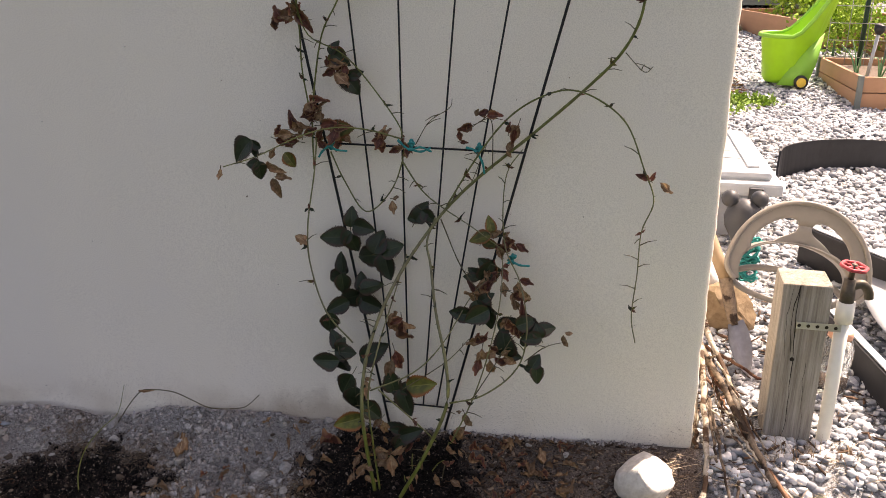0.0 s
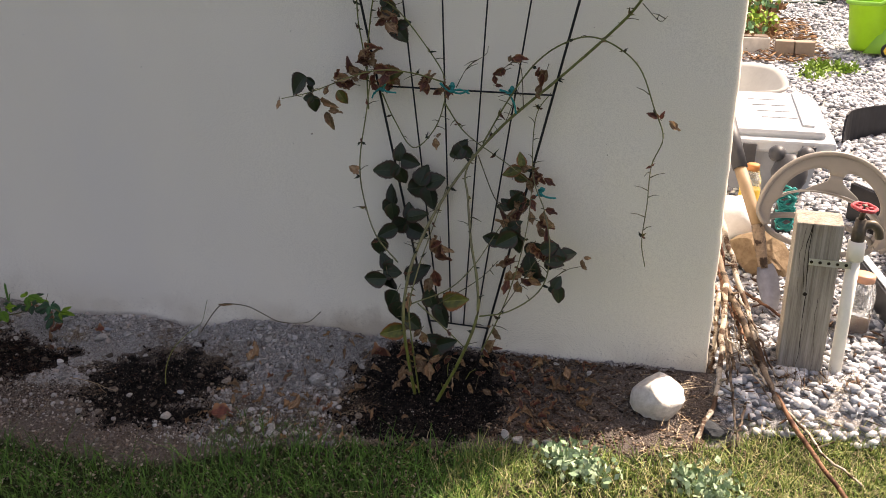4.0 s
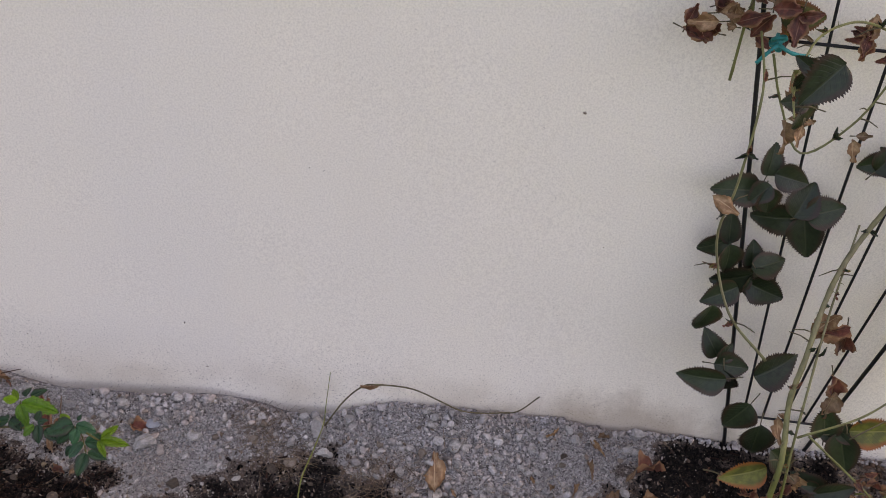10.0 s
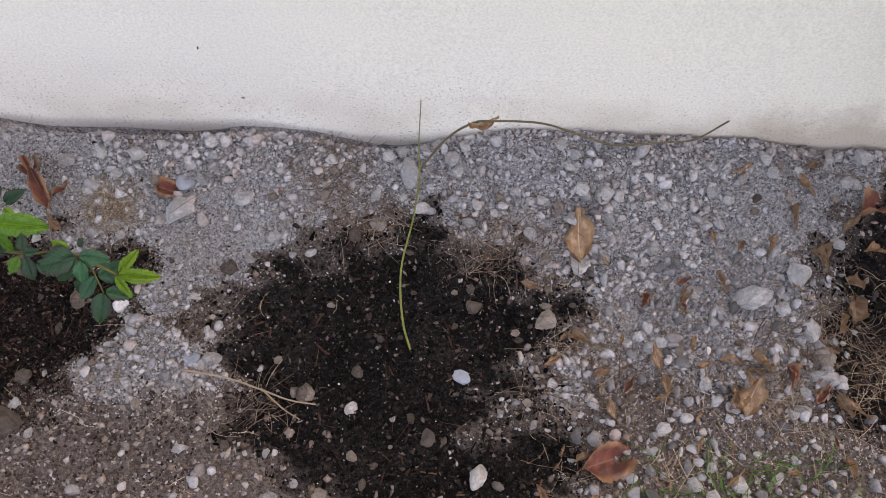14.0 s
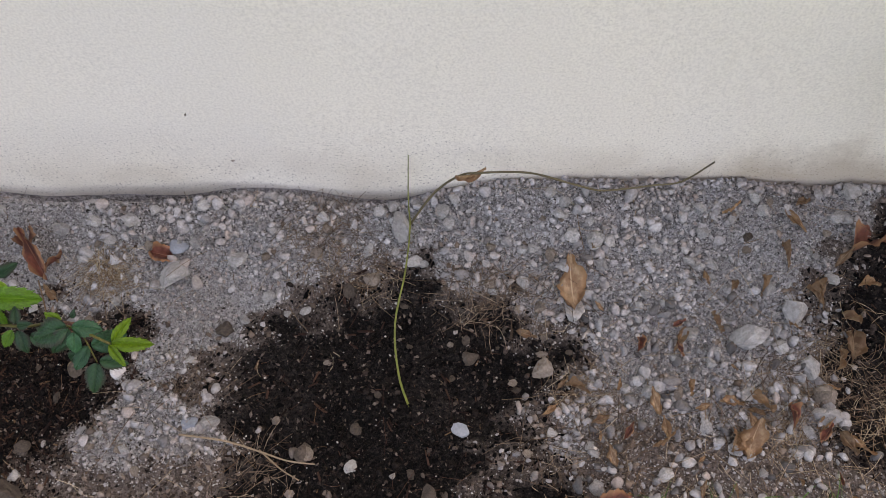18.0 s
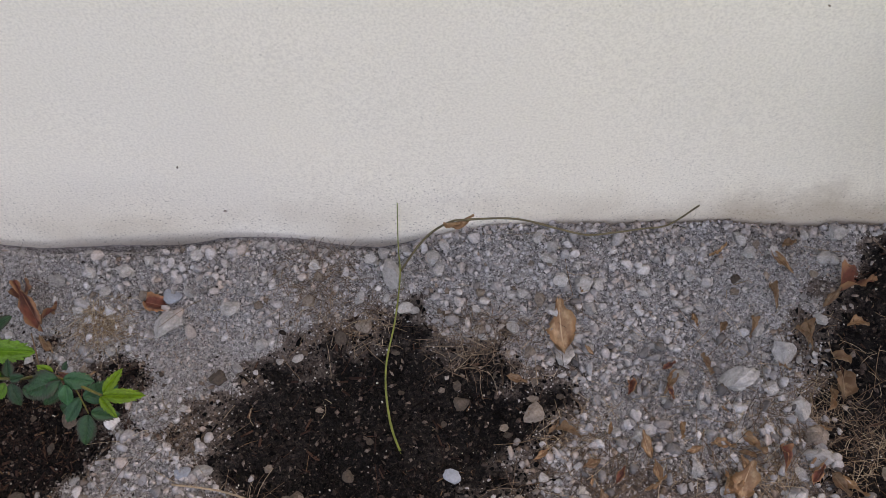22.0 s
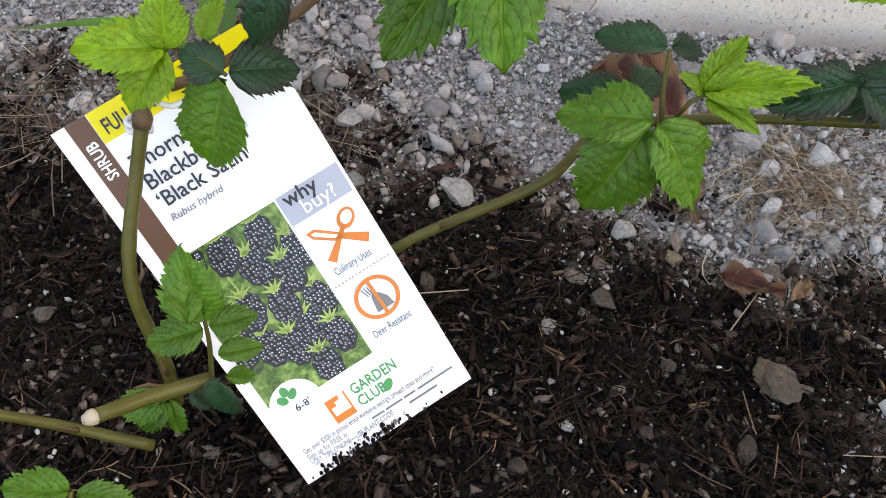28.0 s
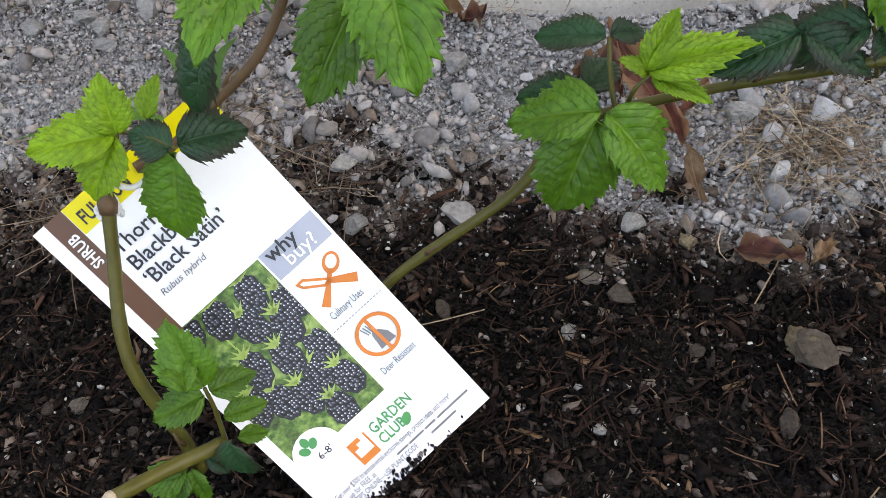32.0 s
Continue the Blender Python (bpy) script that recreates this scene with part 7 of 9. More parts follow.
def build_hanger():
    """A half-round flange with two windows, a shallow arched saddle behind it and an oval back ring on a stake."""
    m = pose(0.62, 0.42, 0.272, 74, 0, 6) @ Matrix.Rotation(radians(-12), 4, "Z")
    hanger = thing("hose_hanger", "beige plastic hose hanger with a windowed half-round flange behind the post", "hose hanger", m=m)
    R = 0.158

    def arch(a):
        c, s_ = math.cos(a), math.sin(a)
        return 0.80 * R if s_ <= 0 else R / math.sqrt((c / 0.80) ** 2 + (s_ / 0.40) ** 2)

    def gap(a):
        for c, w in ((51.5, 32.5), (131, 31)):
            t = abs(a - radians(c)) / radians(w)
            if t < 1:
                return 0.125 * R * (1 - t ** 3) ** (1 / 3)
        return 0.0

    def strip(inner, outer, a0, a1, thick=0.006, steps=150):
        """A band between two radii, dished towards its rim, with a rolled outer edge."""
        bm = bmesh.new()
        rows = []
        for i in range(steps + 1):
            a = radians(a0 + (a1 - a0) * i / steps)
            c, s_ = math.cos(a), math.sin(a)
            row = []
            for t in (0.0, 0.25, 0.5, 0.75, 1.0):
                r = inner(a) + (outer(a) - inner(a)) * t
                row.append((r, 0.020 * max(0.0, r / R - 0.55) + 0.05 * max(0.0, r - 0.9 * R) - 0.02 * max(0.0, 0.5 - r / R)))
            rows.append([bm.verts.new((r * c, r * s_, z)) for r, z in row] + [bm.verts.new((r * c, r * s_, z - thick)) for r, z in row[::-1]])
        for p, q in zip(rows, rows[1:]):
            for k in range(10):
                bm.faces.new((p[k], p[(k + 1) % 10], q[(k + 1) % 10], q[k]))
        bm.faces.new(rows[0][::-1])
        bm.faces.new(rows[-1])
        bmesh.ops.recalc_face_normals(bm, faces=bm.faces)
        return bm

    def outer_edge(a):
        # the two ends of the half round are drawn in
        d = math.degrees(a)
        end = min(1.0, max(0.0, (d + 17) / 16), max(0.0, (197 - d) / 16))
        return arch(a) + (R - arch(a)) * (0.35 + 0.65 * math.sin(end * math.pi / 2))

    part("outer_flange", strip(lambda a: max(0.68 * R + gap(a), arch(a) + 0.045 * R * (gap(a) > 0)), outer_edge, -17, 197), M_BEIGE, hanger)
    part("inner_flange", strip(arch, lambda a: max(0.68 * R - gap(a), arch(a) + 0.045 * R), 8, 172), M_BEIGE, hanger)
    rim = [(outer_edge(radians(d)) * math.cos(radians(d)), outer_edge(radians(d)) * math.sin(radians(d)), 0.012) for d in np.linspace(-17, 197, 110)]
    part("rim_lip", tube_bm(rim, 0.0055, sides=8), M_BEIGE, hanger)
    # arched saddle, open below
    bm = bmesh.new()
    rows = []
    for d in np.linspace(-14, 194, 90):
        a = radians(d)
        r = arch(a)
        rows.append([bm.verts.new(((r + o) * math.cos(a), (r + o) * math.sin(a), z)) for o, z in ((0, 0.004), (0, -0.05), (0.004, -0.05), (0.004, 0.004))])
    for p, q in zip(rows, rows[1:]):
        for k in range(4):
            bm.faces.new((p[k], p[(k + 1) % 4], q[(k + 1) % 4], q[k]))
    bmesh.ops.recalc_face_normals(bm, faces=bm.faces)
    part("saddle", bm, M_BEIGE, hanger, "arched hose saddle")
    oval = [(0.80 * R * math.cos(a), -0.22 * R + 0.23 * R * math.sin(a), -0.035) for a in np.linspace(0, math.tau, 73)]
    part("back_ring", tube_bm(oval, 0.007, sides=8), M_BEIGE, hanger, "oval back ring")
    foot = m @ Vector((0.01, -0.07, -0.035))
    back = m.inverted()
    part("stake", tube_bm([back @ Vector((foot.x, foot.y, z)) for z in (foot.z + 0.01, -0.03)], 0.009, sides=10), M_BEIGE, hanger)


build_hanger()


def build_tote():
    tote = thing("storage_tote", "grey plastic storage tote with a ribbed pale lid", "storage box", m=pose(0.482, 1.45, -0.012, 0, 0, -2))
    g = 0.10
    body = bmesh.new()
    outer = []
    for z, w, d in ((g, 0.20, 0.27), (0.285, 0.232, 0.31), (0.287, 0.25, 0.325)):
        outer.append([body.verts.new((sx * w, sy * d, z)) for sx, sy in ((-1, -1), (1, -1), (1, 1), (-1, 1))])
    for a, b in zip(outer, outer[1:]):
        for k in range(4):
            body.faces.new((a[k], a[(k + 1) % 4], b[(k + 1) % 4], b[k]))
    body.faces.new(outer[0][::-1])
    body.faces.new(outer[-1])
    part("tub", body, M_GREY_PLASTIC, tote, smooth=False)
    lid = part("lid", box_bm(-0.268, 0.268, -0.345, 0.345, 0.272, 0.312, bevel=0.010), M_GREY_LID, tote, "pale grey ribbed lid", smooth=False)
    part("lid_panel", box_bm(-0.24, 0.24, -0.31, 0.32, 0.308, 0.338, bevel=0.014), M_GREY_LID, lid, smooth=False)
    for x in (-0.17, 0.19):
        part("lid_rib", box_bm(x - 0.018, x + 0.018, -0.26, 0.28, 0.336, 0.346, bevel=0.004), M_GREY_LID, lid, smooth=False)
    for k in range(4):
        part("lid_groove", box_bm(0.02 + 0.012 * k, 0.13 + 0.012 * k, 0.16 - 0.10 * k, 0.169 - 0.10 * k, 0.3372, 0.3388), M_DARK_GREY, lid, smooth=False)
    for x in (-0.1, 0.02, 0.19):
        part("latch", box_bm(x - 0.02, x + 0.02, -0.357, -0.341, 0.235, 0.30, bevel=0.003), M_DARK_GREY, tote, "dark latch", smooth=False)
    for x in (-0.17, 0.17):
        part("wall_rib", box_bm(x - 0.015, x + 0.015, -0.318, -0.28, 0.14, 0.27, bevel=0.003), M_GREY_PLASTIC, tote, smooth=False)


build_tote()


def build_tub():
    tub = thing("barrow_tray", "beige plastic tray with a rolled rim behind the tote", "tray")
    c = Vector((0.44, 2.25, -0.07))
    bm = bmesh.new()
    rows = []
    for r, z in ((0.16, 0.20), (0.27, 0.36), (0.30, 0.375), (0.30, 0.36), (0.285, 0.355), (0.17, 0.19)):
        rows.append([bm.verts.new(c + Vector((r * 0.86 * math.copysign(abs(math.cos(a)) ** 0.6, math.cos(a)), r * 1.25 * math.copysign(abs(math.sin(a)) ** 0.6, math.sin(a)), z))) for a in np.linspace(0, math.tau, 41)[:-1]])
    for a, b in zip(rows, rows[1:]):
        for k in range(40):
            bm.faces.new((a[k], a[(k + 1) % 40], b[(k + 1) % 40], b[k]))
    bm.faces.new(rows[0][::-1])
    bm.faces.new(rows[-1])
    bmesh.ops.recalc_face_normals(bm, faces=bm.faces)
    part("tray", bm, M_TRAY, tub)
    for dx in (-0.12, 0.12):
        part("support", box_bm(c.x + dx - 0.02, c.x + dx + 0.02, c.y - 0.1, c.y + 0.1, 0.09, 0.135), M_BEIGE, tub, smooth=False)


build_tub()


def build_spade():
    s = thing("spade", "spade with a wooden handle and black grip leaning by the wall", "spade")
    top, mid, low = Vector((0.385, 0.60, 0.47)), Vector((0.425, 0.52, 0.36)), Vector((0.472, 0.42, 0.25))
    part("grip", tube_bm([top, mid], 0.020, 0.018, 14), M_DARK_GREY, s, "black plastic grip")
    part("handle", tube_bm(smooth_line([mid, low], 3), 0.015, 0.014, 14), M_HANDLE, s, "pale ash handle")
    tip = Vector((0.515, 0.31, 0.075))
    part("socket", tube_bm(smooth_line([low, Vector((0.485, 0.385, 0.19)), Vector((0.492, 0.37, 0.16))], 4), 0.015, 0.010, 12), M_DARK_BARK, s, "rusty steel socket")
    bm = bmesh.new()
    d, side = (tip - Vector((0.490, 0.372, 0.165))).normalized(), Vector((0.78, 0.55, 0.1)).normalized()
    nrm = d.cross(side)
    rows = []
    for t, w in ((0.0, 0.022), (0.03, 0.03), (0.07, 0.028), (0.10, 0.018), (0.118, 0.004)):
        p = Vector((0.490, 0.372, 0.165)) + d * t
        rows.append([bm.verts.new(p + side * w * u + nrm * (0.008 * u * u + o)) for o in (0, 0.002) for u in (-1, -0.5, 0, 0.5, 1)])
    for a, b in zip(rows, rows[1:]):
        for k in range(4):
            bm.faces.new((a[k], a[k + 1], b[k + 1], b[k]))
            bm.faces.new((a[k + 5], b[k + 5], b[k + 6], a[k + 6]))
    part("blade", bm, M_STEEL, s, "worn steel blade")


build_spade()


def build_sticks():
    rows = (((0.391, 0.50, 0.235), (0.43, 0.28, 0.165), (0.483, 0.0, 0.07), (0.495, -0.04, 0.045), 0.0085, M_PALE_BARK, "pale cut branch"),
            ((0.382, 0.33, 0.20), (0.42, 0.18, 0.145), (0.47, 0.02, 0.085), (0.505, -0.08, 0.045), 0.0095, M_DARK_BARK, "dark branch"),
            ((0.380, 0.30, 0.185), (0.44, 0.12, 0.12), (0.499, -0.05, 0.052), (0.600, -0.35, 0.018), 0.0075, M_RED_BARK, "long reddish branch"),
            ((0.400, 0.22, 0.17), (0.396, 0.1, 0.12), (0.386, -0.06, 0.05), (0.337, -0.22, 0.008), 0.008, M_PALE_BARK, "pale peeling branch"),
            ((0.386, 0.20, 0.16), (0.383, 0.12, 0.11), (0.379, 0.03, 0.06), (0.372, -0.01, 0.05), 0.007, M_PALE_BARK, "short pale branch"),
            ((0.378, 0.36, 0.22), (0.40, 0.2, 0.13), (0.42, 0.05, 0.065), (0.44, -0.06, 0.045), 0.006, M_DARK_BARK, "thin dark branch"),
            ((0.43, 0.34, 0.12), (0.49, 0.30, 0.10), (0.55, 0.25, 0.085), (0.6, 0.22, 0.08), 0.005, M_RED_BARK, "thin reddish branch"),
            ((0.384, 0.42, 0.24), (0.40, 0.30, 0.17), (0.425, 0.2, 0.12), (0.44, 0.12, 0.075), 0.005, M_RED_BARK, "thin reddish branch"),
            ((0.50, -0.06, 0.04), (0.54, -0.12, 0.035), (0.57, -0.2, 0.028), (0.63, -0.27, 0.015), 0.004, M_PALE_BARK, "thin pale twig"),
            ((0.46, -0.03, 0.045), (0.44, -0.08, 0.04), (0.43, -0.14, 0.035), (0.42, -0.2, 0.02), 0.004, M_DARK_BARK, "thin dark twig"))
    for _ in range(12):
        x, y = random.uniform(0.38, 0.44), random.uniform(0.05, 0.42)
        dx, dy = random.uniform(0.0, 0.10), -random.uniform(0.10, 0.28)
        z = on_ground(x, y) + random.uniform(0.02, 0.10)
        e = on_ground(x + dx, y + dy) + 0.018
        rows += (((x, y, z), (x + dx * 0.4, y + dy * 0.35, z * 0.66 + e * 0.34), (x + dx * 0.7, y + dy * 0.7, z * 0.3 + e * 0.7), (x + dx, y + dy, e), random.uniform(0.002, 0.0045), random.choice((M_DARK_BARK, M_PALE_BARK, M_RED_BARK)), "thin broken stick"),)
    for *pts, r, mat, label in rows:
        t = thing("branch", label + " lying on gravel beside the wall", "branch", "cut branches by the wall")
        line = smooth_line(pts, 6)
        line = [p + Vector((random.gauss(0, 0.0016), random.gauss(0, 0.0016), random.gauss(0, 0.0016))) for p in line]
        r *= 0.8
        b = part("wood", tube_bm(line, r, r * 0.7, 9, 0.14), mat, t)
        for k in (5, 11):
            p = Vector(line[min(k, len(line) - 2)])
            q = p + Vector((random.uniform(-0.03, 0.03), random.uniform(-0.03, 0.0), random.uniform(0.005, 0.025)))
            part("stub", tube_bm([p, q], r * 0.5, r * 0.3, 6), mat, b)


build_sticks()


def build_jar():
    jar = thing("plastic_jar", "clear plastic jar with an orange lid and dark debris inside", "jar", m=pose(0.685, 0.285, on_ground(0.685, 0.285), 0, 4, 20))
    part("body", lathe(bmesh.new(), [(0.030, 0.0), (0.034, 0.008), (0.034, 0.045), (0.031, 0.052), (0.034, 0.06), (0.034, 0.10), (0.026, 0.122), (0.021, 0.126)], 28), M_CLEAR, jar, "clear dented plastic")
    part("lid", lathe(bmesh.new(), [(0.023, 0.124), (0.025, 0.126), (0.025, 0.140), (0.022, 0.142)], 28), plain("orange_lid", (0.55, 0.29, 0.19), 0.45, 0.15), jar, "orange screw lid")
    part("debris", lathe(bmesh.new(), [(0.027, 0.004), (0.029, 0.03), (0.020, 0.036), (0.008, 0.04)], 20), M_BARK, jar)
    low = thing("small_bottle", "small clear bottle with an orange cap and yellow label", "bottle", m=pose(0.497, 1.0, on_ground(0.497, 1.0) + 0.105, 0, 2, 0))
    part("body", lathe(bmesh.new(), [(0.028, -0.11), (0.030, -0.1), (0.030, 0.0), (0.018, 0.03)], 18), M_CLEAR, low)
    part("label_band", lathe(bmesh.new(), [(0.0304, -0.08), (0.0306, -0.079), (0.0306, -0.03), (0.0304, -0.029)], 18), M_YELLOW, low, "yellow label")
    part("cap", lathe(bmesh.new(), [(0.019, 0.028), (0.019, 0.045), (0.016, 0.047)], 16), plain("orange_cap", (0.48, 0.20, 0.07), 0.45, 0.1), low, "orange cap")
    orn = thing("garden_ornament", "rounded charcoal garden ornament standing in front of the tote", "ornament", m=pose(0.583, 0.86, on_ground(0.583, 0.86), 0, 0, 0))
    part("body", lathe(bmesh.new(), [(0.03, 0.0), (0.032, 0.04), (0.02, 0.09), (0.03, 0.12), (0.046, 0.15), (0.050, 0.175), (0.040, 0.205), (0.018, 0.222), (0.004, 0.226)], 24), M_DARK_GREY, orn)
    for s in (-1, 1):
        part("knob", lathe(bmesh.new(), [(0.004, -0.022), (0.018, -0.014), (0.024, 0.0), (0.018, 0.014), (0.004, 0.022)], 16), M_DARK_GREY, orn).matrix_world = pose(0.583 + s * 0.038, 0.86, on_ground(0.583, 0.86) + 0.226, 70, 0, 0)
    cord = thing("tangled_cord", "tangle of teal cord lying behind the hose hanger", "cord")
    for k in range(3):
        line = [(0.548 + 0.022 * math.sin(1.7 * i + k) , 0.56 + 0.012 * math.cos(2.3 * i + 2 * k), 0.20 + 0.0045 * i + 0.012 * math.sin(2.9 * i + k)) for i in range(24)]
        part("loop", tube_bm(smooth_line(line, 3), 0.003, sides=6), M_TIE, cord)
    slab = stone(0.390, -0.150, 0.030, M_SLAB, "stone", "flat charcoal slab of stone at the edge of the lawn", "", 0.4, 1.1)
    # no sack: a white lump painted as the rock's sunlit top
    sack = thing("sunlit_rock_top", "white lump put in for the sunlit top of a rock behind the branches", "sack")
    v, f = ICO[3]
    w = v * (1 + 0.16 * np.sin(v @ np.array([5, 3, 7])) * np.sin(v @ np.array([-4, 6, 2]) + 1))[:, None] * np.array([0.075, 0.07, 0.075]) + np.array([0.435, 0.68, 0.165])
    mesh_part("lit_top", quick_mesh("lit_top", w, f), M_SUNLIT_ROCK, sack)
    rock = stone(0.505, 0.56, 0.085, M_BOULDER, "boulder", "big tan boulder lying on gravel behind the branches", "", 0.8, 1.1, 0.6)


build_jar()


def build_boards():
    b = thing("edging_board", "dark plastic edging board lying on gravel", "board", m=pose(0.772, 0.33, 0.068, 0, 0, 96))
    part("board", box_bm(-0.34, 0.30, -0.012, 0.012, -0.06, 0.066, bevel=0.003), M_BLACK_PLASTIC, b, smooth=False)
    # pale strip paints the sunlight on the board's top edge
    part("sunlit_strip", box_bm(-0.34, 0.30, -0.013, 0.006, 0.067, 0.071, bevel=0.001), M_GREY_LID, b, "pale strip put in for the sunlit top edge", smooth=False)
    c = thing("edging_board", "dark plastic edging board lying on gravel", "board", m=pose(0.92, 0.72, 0.095, 0, 0, 118))
    part("board", box_bm(-0.4, 0.3, -0.012, 0.012, -0.07, 0.12, bevel=0.003), M_BLACK_PLASTIC, c, smooth=False)
    # same painted sunlight along this board's top
    part("sunlit_strip", box_bm(-0.4, 0.3, -0.013, 0.006, 0.121, 0.125, bevel=0.001), M_GREY_LID, c, "pale strip put in for the sunlit top edge", smooth=False)
    s = thing("grey_sheet", "grey folded sheet lying between the boards", "sheet")
    xs, ys = np.meshgrid(np.linspace(0.84, 1.25, 26), np.linspace(0.35, 0.95, 30))
    zs = 0.12 + 0.05 * ys + 0.018 * waves(xs, ys, 14, 21) + 0.03 * (xs - 0.84)
    i = (np.arange(29)[:, None] * 26 + np.arange(25)[None]).ravel()
    me = quick_mesh("sheet", np.stack([xs, ys, zs], -1).reshape(-1, 3), np.stack([i, i + 1, i + 27, i + 26], 1))
    ob = mesh_part("sheet", me, M_TARP, s)
    thick = ob.modifiers.new("thickness", "SOLIDIFY")
    thick.thickness = 0.004
    ring = thing("pond_ring", "black plastic edging ring standing on gravel", "edging")
    cx, cy, r = 1.46, 1.72, 0.60
    bm = bmesh.new()
    rows = []
    for k in range(49):
        a = k * math.pi / 48
        c_, s_ = math.cos(a), math.sin(a)
        g = on_ground(cx + r * c_, cy + r * 0.4 * s_)
        h = (0.115 + 0.006 * math.sin(3 * a)) * min(1.0, 0.25 + (math.pi - a) * 3.5)
        rows.append([bm.verts.new((cx + q * c_, cy + q * 0.4 * s_, z)) for q, z in ((r, g - 0.02), (r + 0.004, g + h), (r - 0.003, g + h), (r - 0.006, g - 0.02))])
    for a, b2 in zip(rows, rows[1:]):
        for j in range(4):
            bm.faces.new((a[j], a[(j + 1) % 4], b2[(j + 1) % 4], b2[j]))
    bmesh.ops.recalc_face_normals(bm, faces=bm.faces)
    part("band", bm, M_BLACK_PLASTIC, ring, smooth=False)


build_boards()


def build_cart():
    """A bucket-shaped garden cart with a tall swept handle and small wheels."""
    g = on_ground(1.235, 3.45)
    cart = thing("garden_cart", "lime green plastic garden cart with a tall swept handle", "cart", m=pose(1.235, 3.45, g, 0, 0, 0))
    n = 28
    bm = bmesh.new()
    rows = []
    for j, (rx, ry, z) in enumerate(((0.085, 0.08, 0.03), (0.10, 0.095, 0.05), (0.125, 0.115, 0.26), (0.135, 0.125, 0.27))):
        row = []
        for k in range(n):
            a = k * math.tau / n
            lift = max(0.0, math.cos(a)) ** 2 * (0.42 if j >= 2 else 0.0)
            row.append(bm.verts.new((rx * math.cos(a) + lift * 0.42 - 0.01, ry * math.sin(a) * (1 - 0.55 * min(1, lift * 2.2)), z + lift)))
        rows.append(row)
    for a, b in zip(rows, rows[1:]):
        for k in range(n):
            bm.faces.new((a[k], a[(k + 1) % n], b[(k + 1) % n], b[k]))
    bm.faces.new(rows[0][::-1])
    body = part("bucket", bm, M_LIME, cart, "lime green bucket")
    body.modifiers.new("thickness", "SOLIDIFY").thickness = -0.005
    edge = []
    for k in range(n + 1):
        a = k * math.tau / n
        lift = max(0.0, math.cos(a)) ** 2 * 0.42
        edge.append((0.137 * math.cos(a) + lift * 0.42 - 0.01, 0.127 * math.sin(a) * (1 - 0.55 * min(1, lift * 2.2)), 0.268 + lift))
    part("rim", tube_bm(edge, 0.011, sides=8), M_LIME_DARK, cart, "pale green rolled rim")
    part("handle", tube_bm(smooth_line([(0.27, -0.05, 0.64), (0.32, -0.04, 0.70), (0.34, 0.0, 0.71), (0.32, 0.04, 0.70), (0.27, 0.05, 0.64)], 4), 0.012, sides=8), M_LIME_DARK, cart)
    side = solid(bmesh.new(), [(-0.06, 0.0), (0.09, 0.0), (0.13, 0.12), (0.155, 0.27), (0.09, 0.20), (0.0, 0.09)], -0.004, 0.004)
    panel = part("side_panel", side, M_LIME_DARK, cart, "darker green side panel")
    panel.matrix_world = pose(1.235, 3.45 - 0.112, g + 0.02, 82, 0, 0)
    for s in (-1, 1):
        w = lathe(bmesh.new(), [(0.012, -0.012), (0.032, -0.012), (0.036, -0.008), (0.036, 0.008), (0.032, 0.012), (0.012, 0.012)], 22)
        wm = pose(1.235 + 0.06, 3.45 + s * 0.115, g + 0.038, 90, 0, 0)
        tyre = part("wheel", w, M_BLACK_PLASTIC, cart, "black tyre with a yellow hub")
        tyre.matrix_world = wm
        part("hub", lathe(bmesh.new(), [(0.004, -0.016), (0.024, -0.014), (0.026, 0.0), (0.024, 0.014), (0.004, 0.016)], 20), M_YELLOW, tyre, "yellow hub").matrix_world = wm


build_cart()


def leafy(name, c, size, count, leaf, mat, parent, seed, label=""):
    """A crown of many small separate leaves round c."""
    r = np.random.default_rng(seed)
    p = r.normal(0, 0.45, (count, 3)) * np.array(size) + np.array(c)
    d = r.normal(0, 1, (count, 3)) + np.array([0, 0, 0.5])
    d /= np.linalg.norm(d, axis=1)[:, None]
    s = np.cross(d, r.normal(0, 1, (count, 3)))
    s /= np.linalg.norm(s, axis=1)[:, None]
    length = leaf * r.uniform(0.6, 1.3, (count, 1))
    v = np.stack([p, p + d * length * 0.5 + s * length * 0.32, p + d * length, p + d * length * 0.5 - s * length * 0.32], 1).reshape(-1, 3)
    me = quick_mesh(name, v, np.arange(count * 4).reshape(-1, 4))
    return mesh_part(name, me, mat, parent, label, smooth=False)


def raised_bed(name, corner, along, w, d, h, mat, label, boards=2):
    """A bed of stacked boards; corner is its near corner, along the turn of its long side in degrees."""
    x, y = corner
    g = on_ground(x, y)
    bed = thing(name, label, "raised bed", m=pose(x, y, g, 0, 0, along))
    for k in range(boards):
        z0, z1 = h * k / boards + (0.004 if k else -0.03), h * (k + 1) / boards
        for a in ((0, w, 0, 0.02), (0, w, d - 0.02, d), (0, 0.02, 0.02, d - 0.02), (w - 0.02, w, 0.02, d - 0.02)):
            part("board", box_bm(a[0], a[1], a[2], a[3], z0, z1, bevel=0.003), mat, bed, smooth=False)
    for px, py in ((-0.012, -0.012), (w - 0.012, -0.012), (-0.012, d - 0.012), (w - 0.012, d - 0.012)):
        part("corner_post", box_bm(px, px + 0.024, py, py + 0.024, -0.03, h + 0.006, bevel=0.002), M_GREY_BOARD, bed, "grey corner post", smooth=False)
    part("soil", box_bm(0.021, w - 0.021, 0.021, d - 0.021, 0.0, h - 0.035), M_BED_SOIL, bed, "dry brown soil", smooth=False)
    return bed


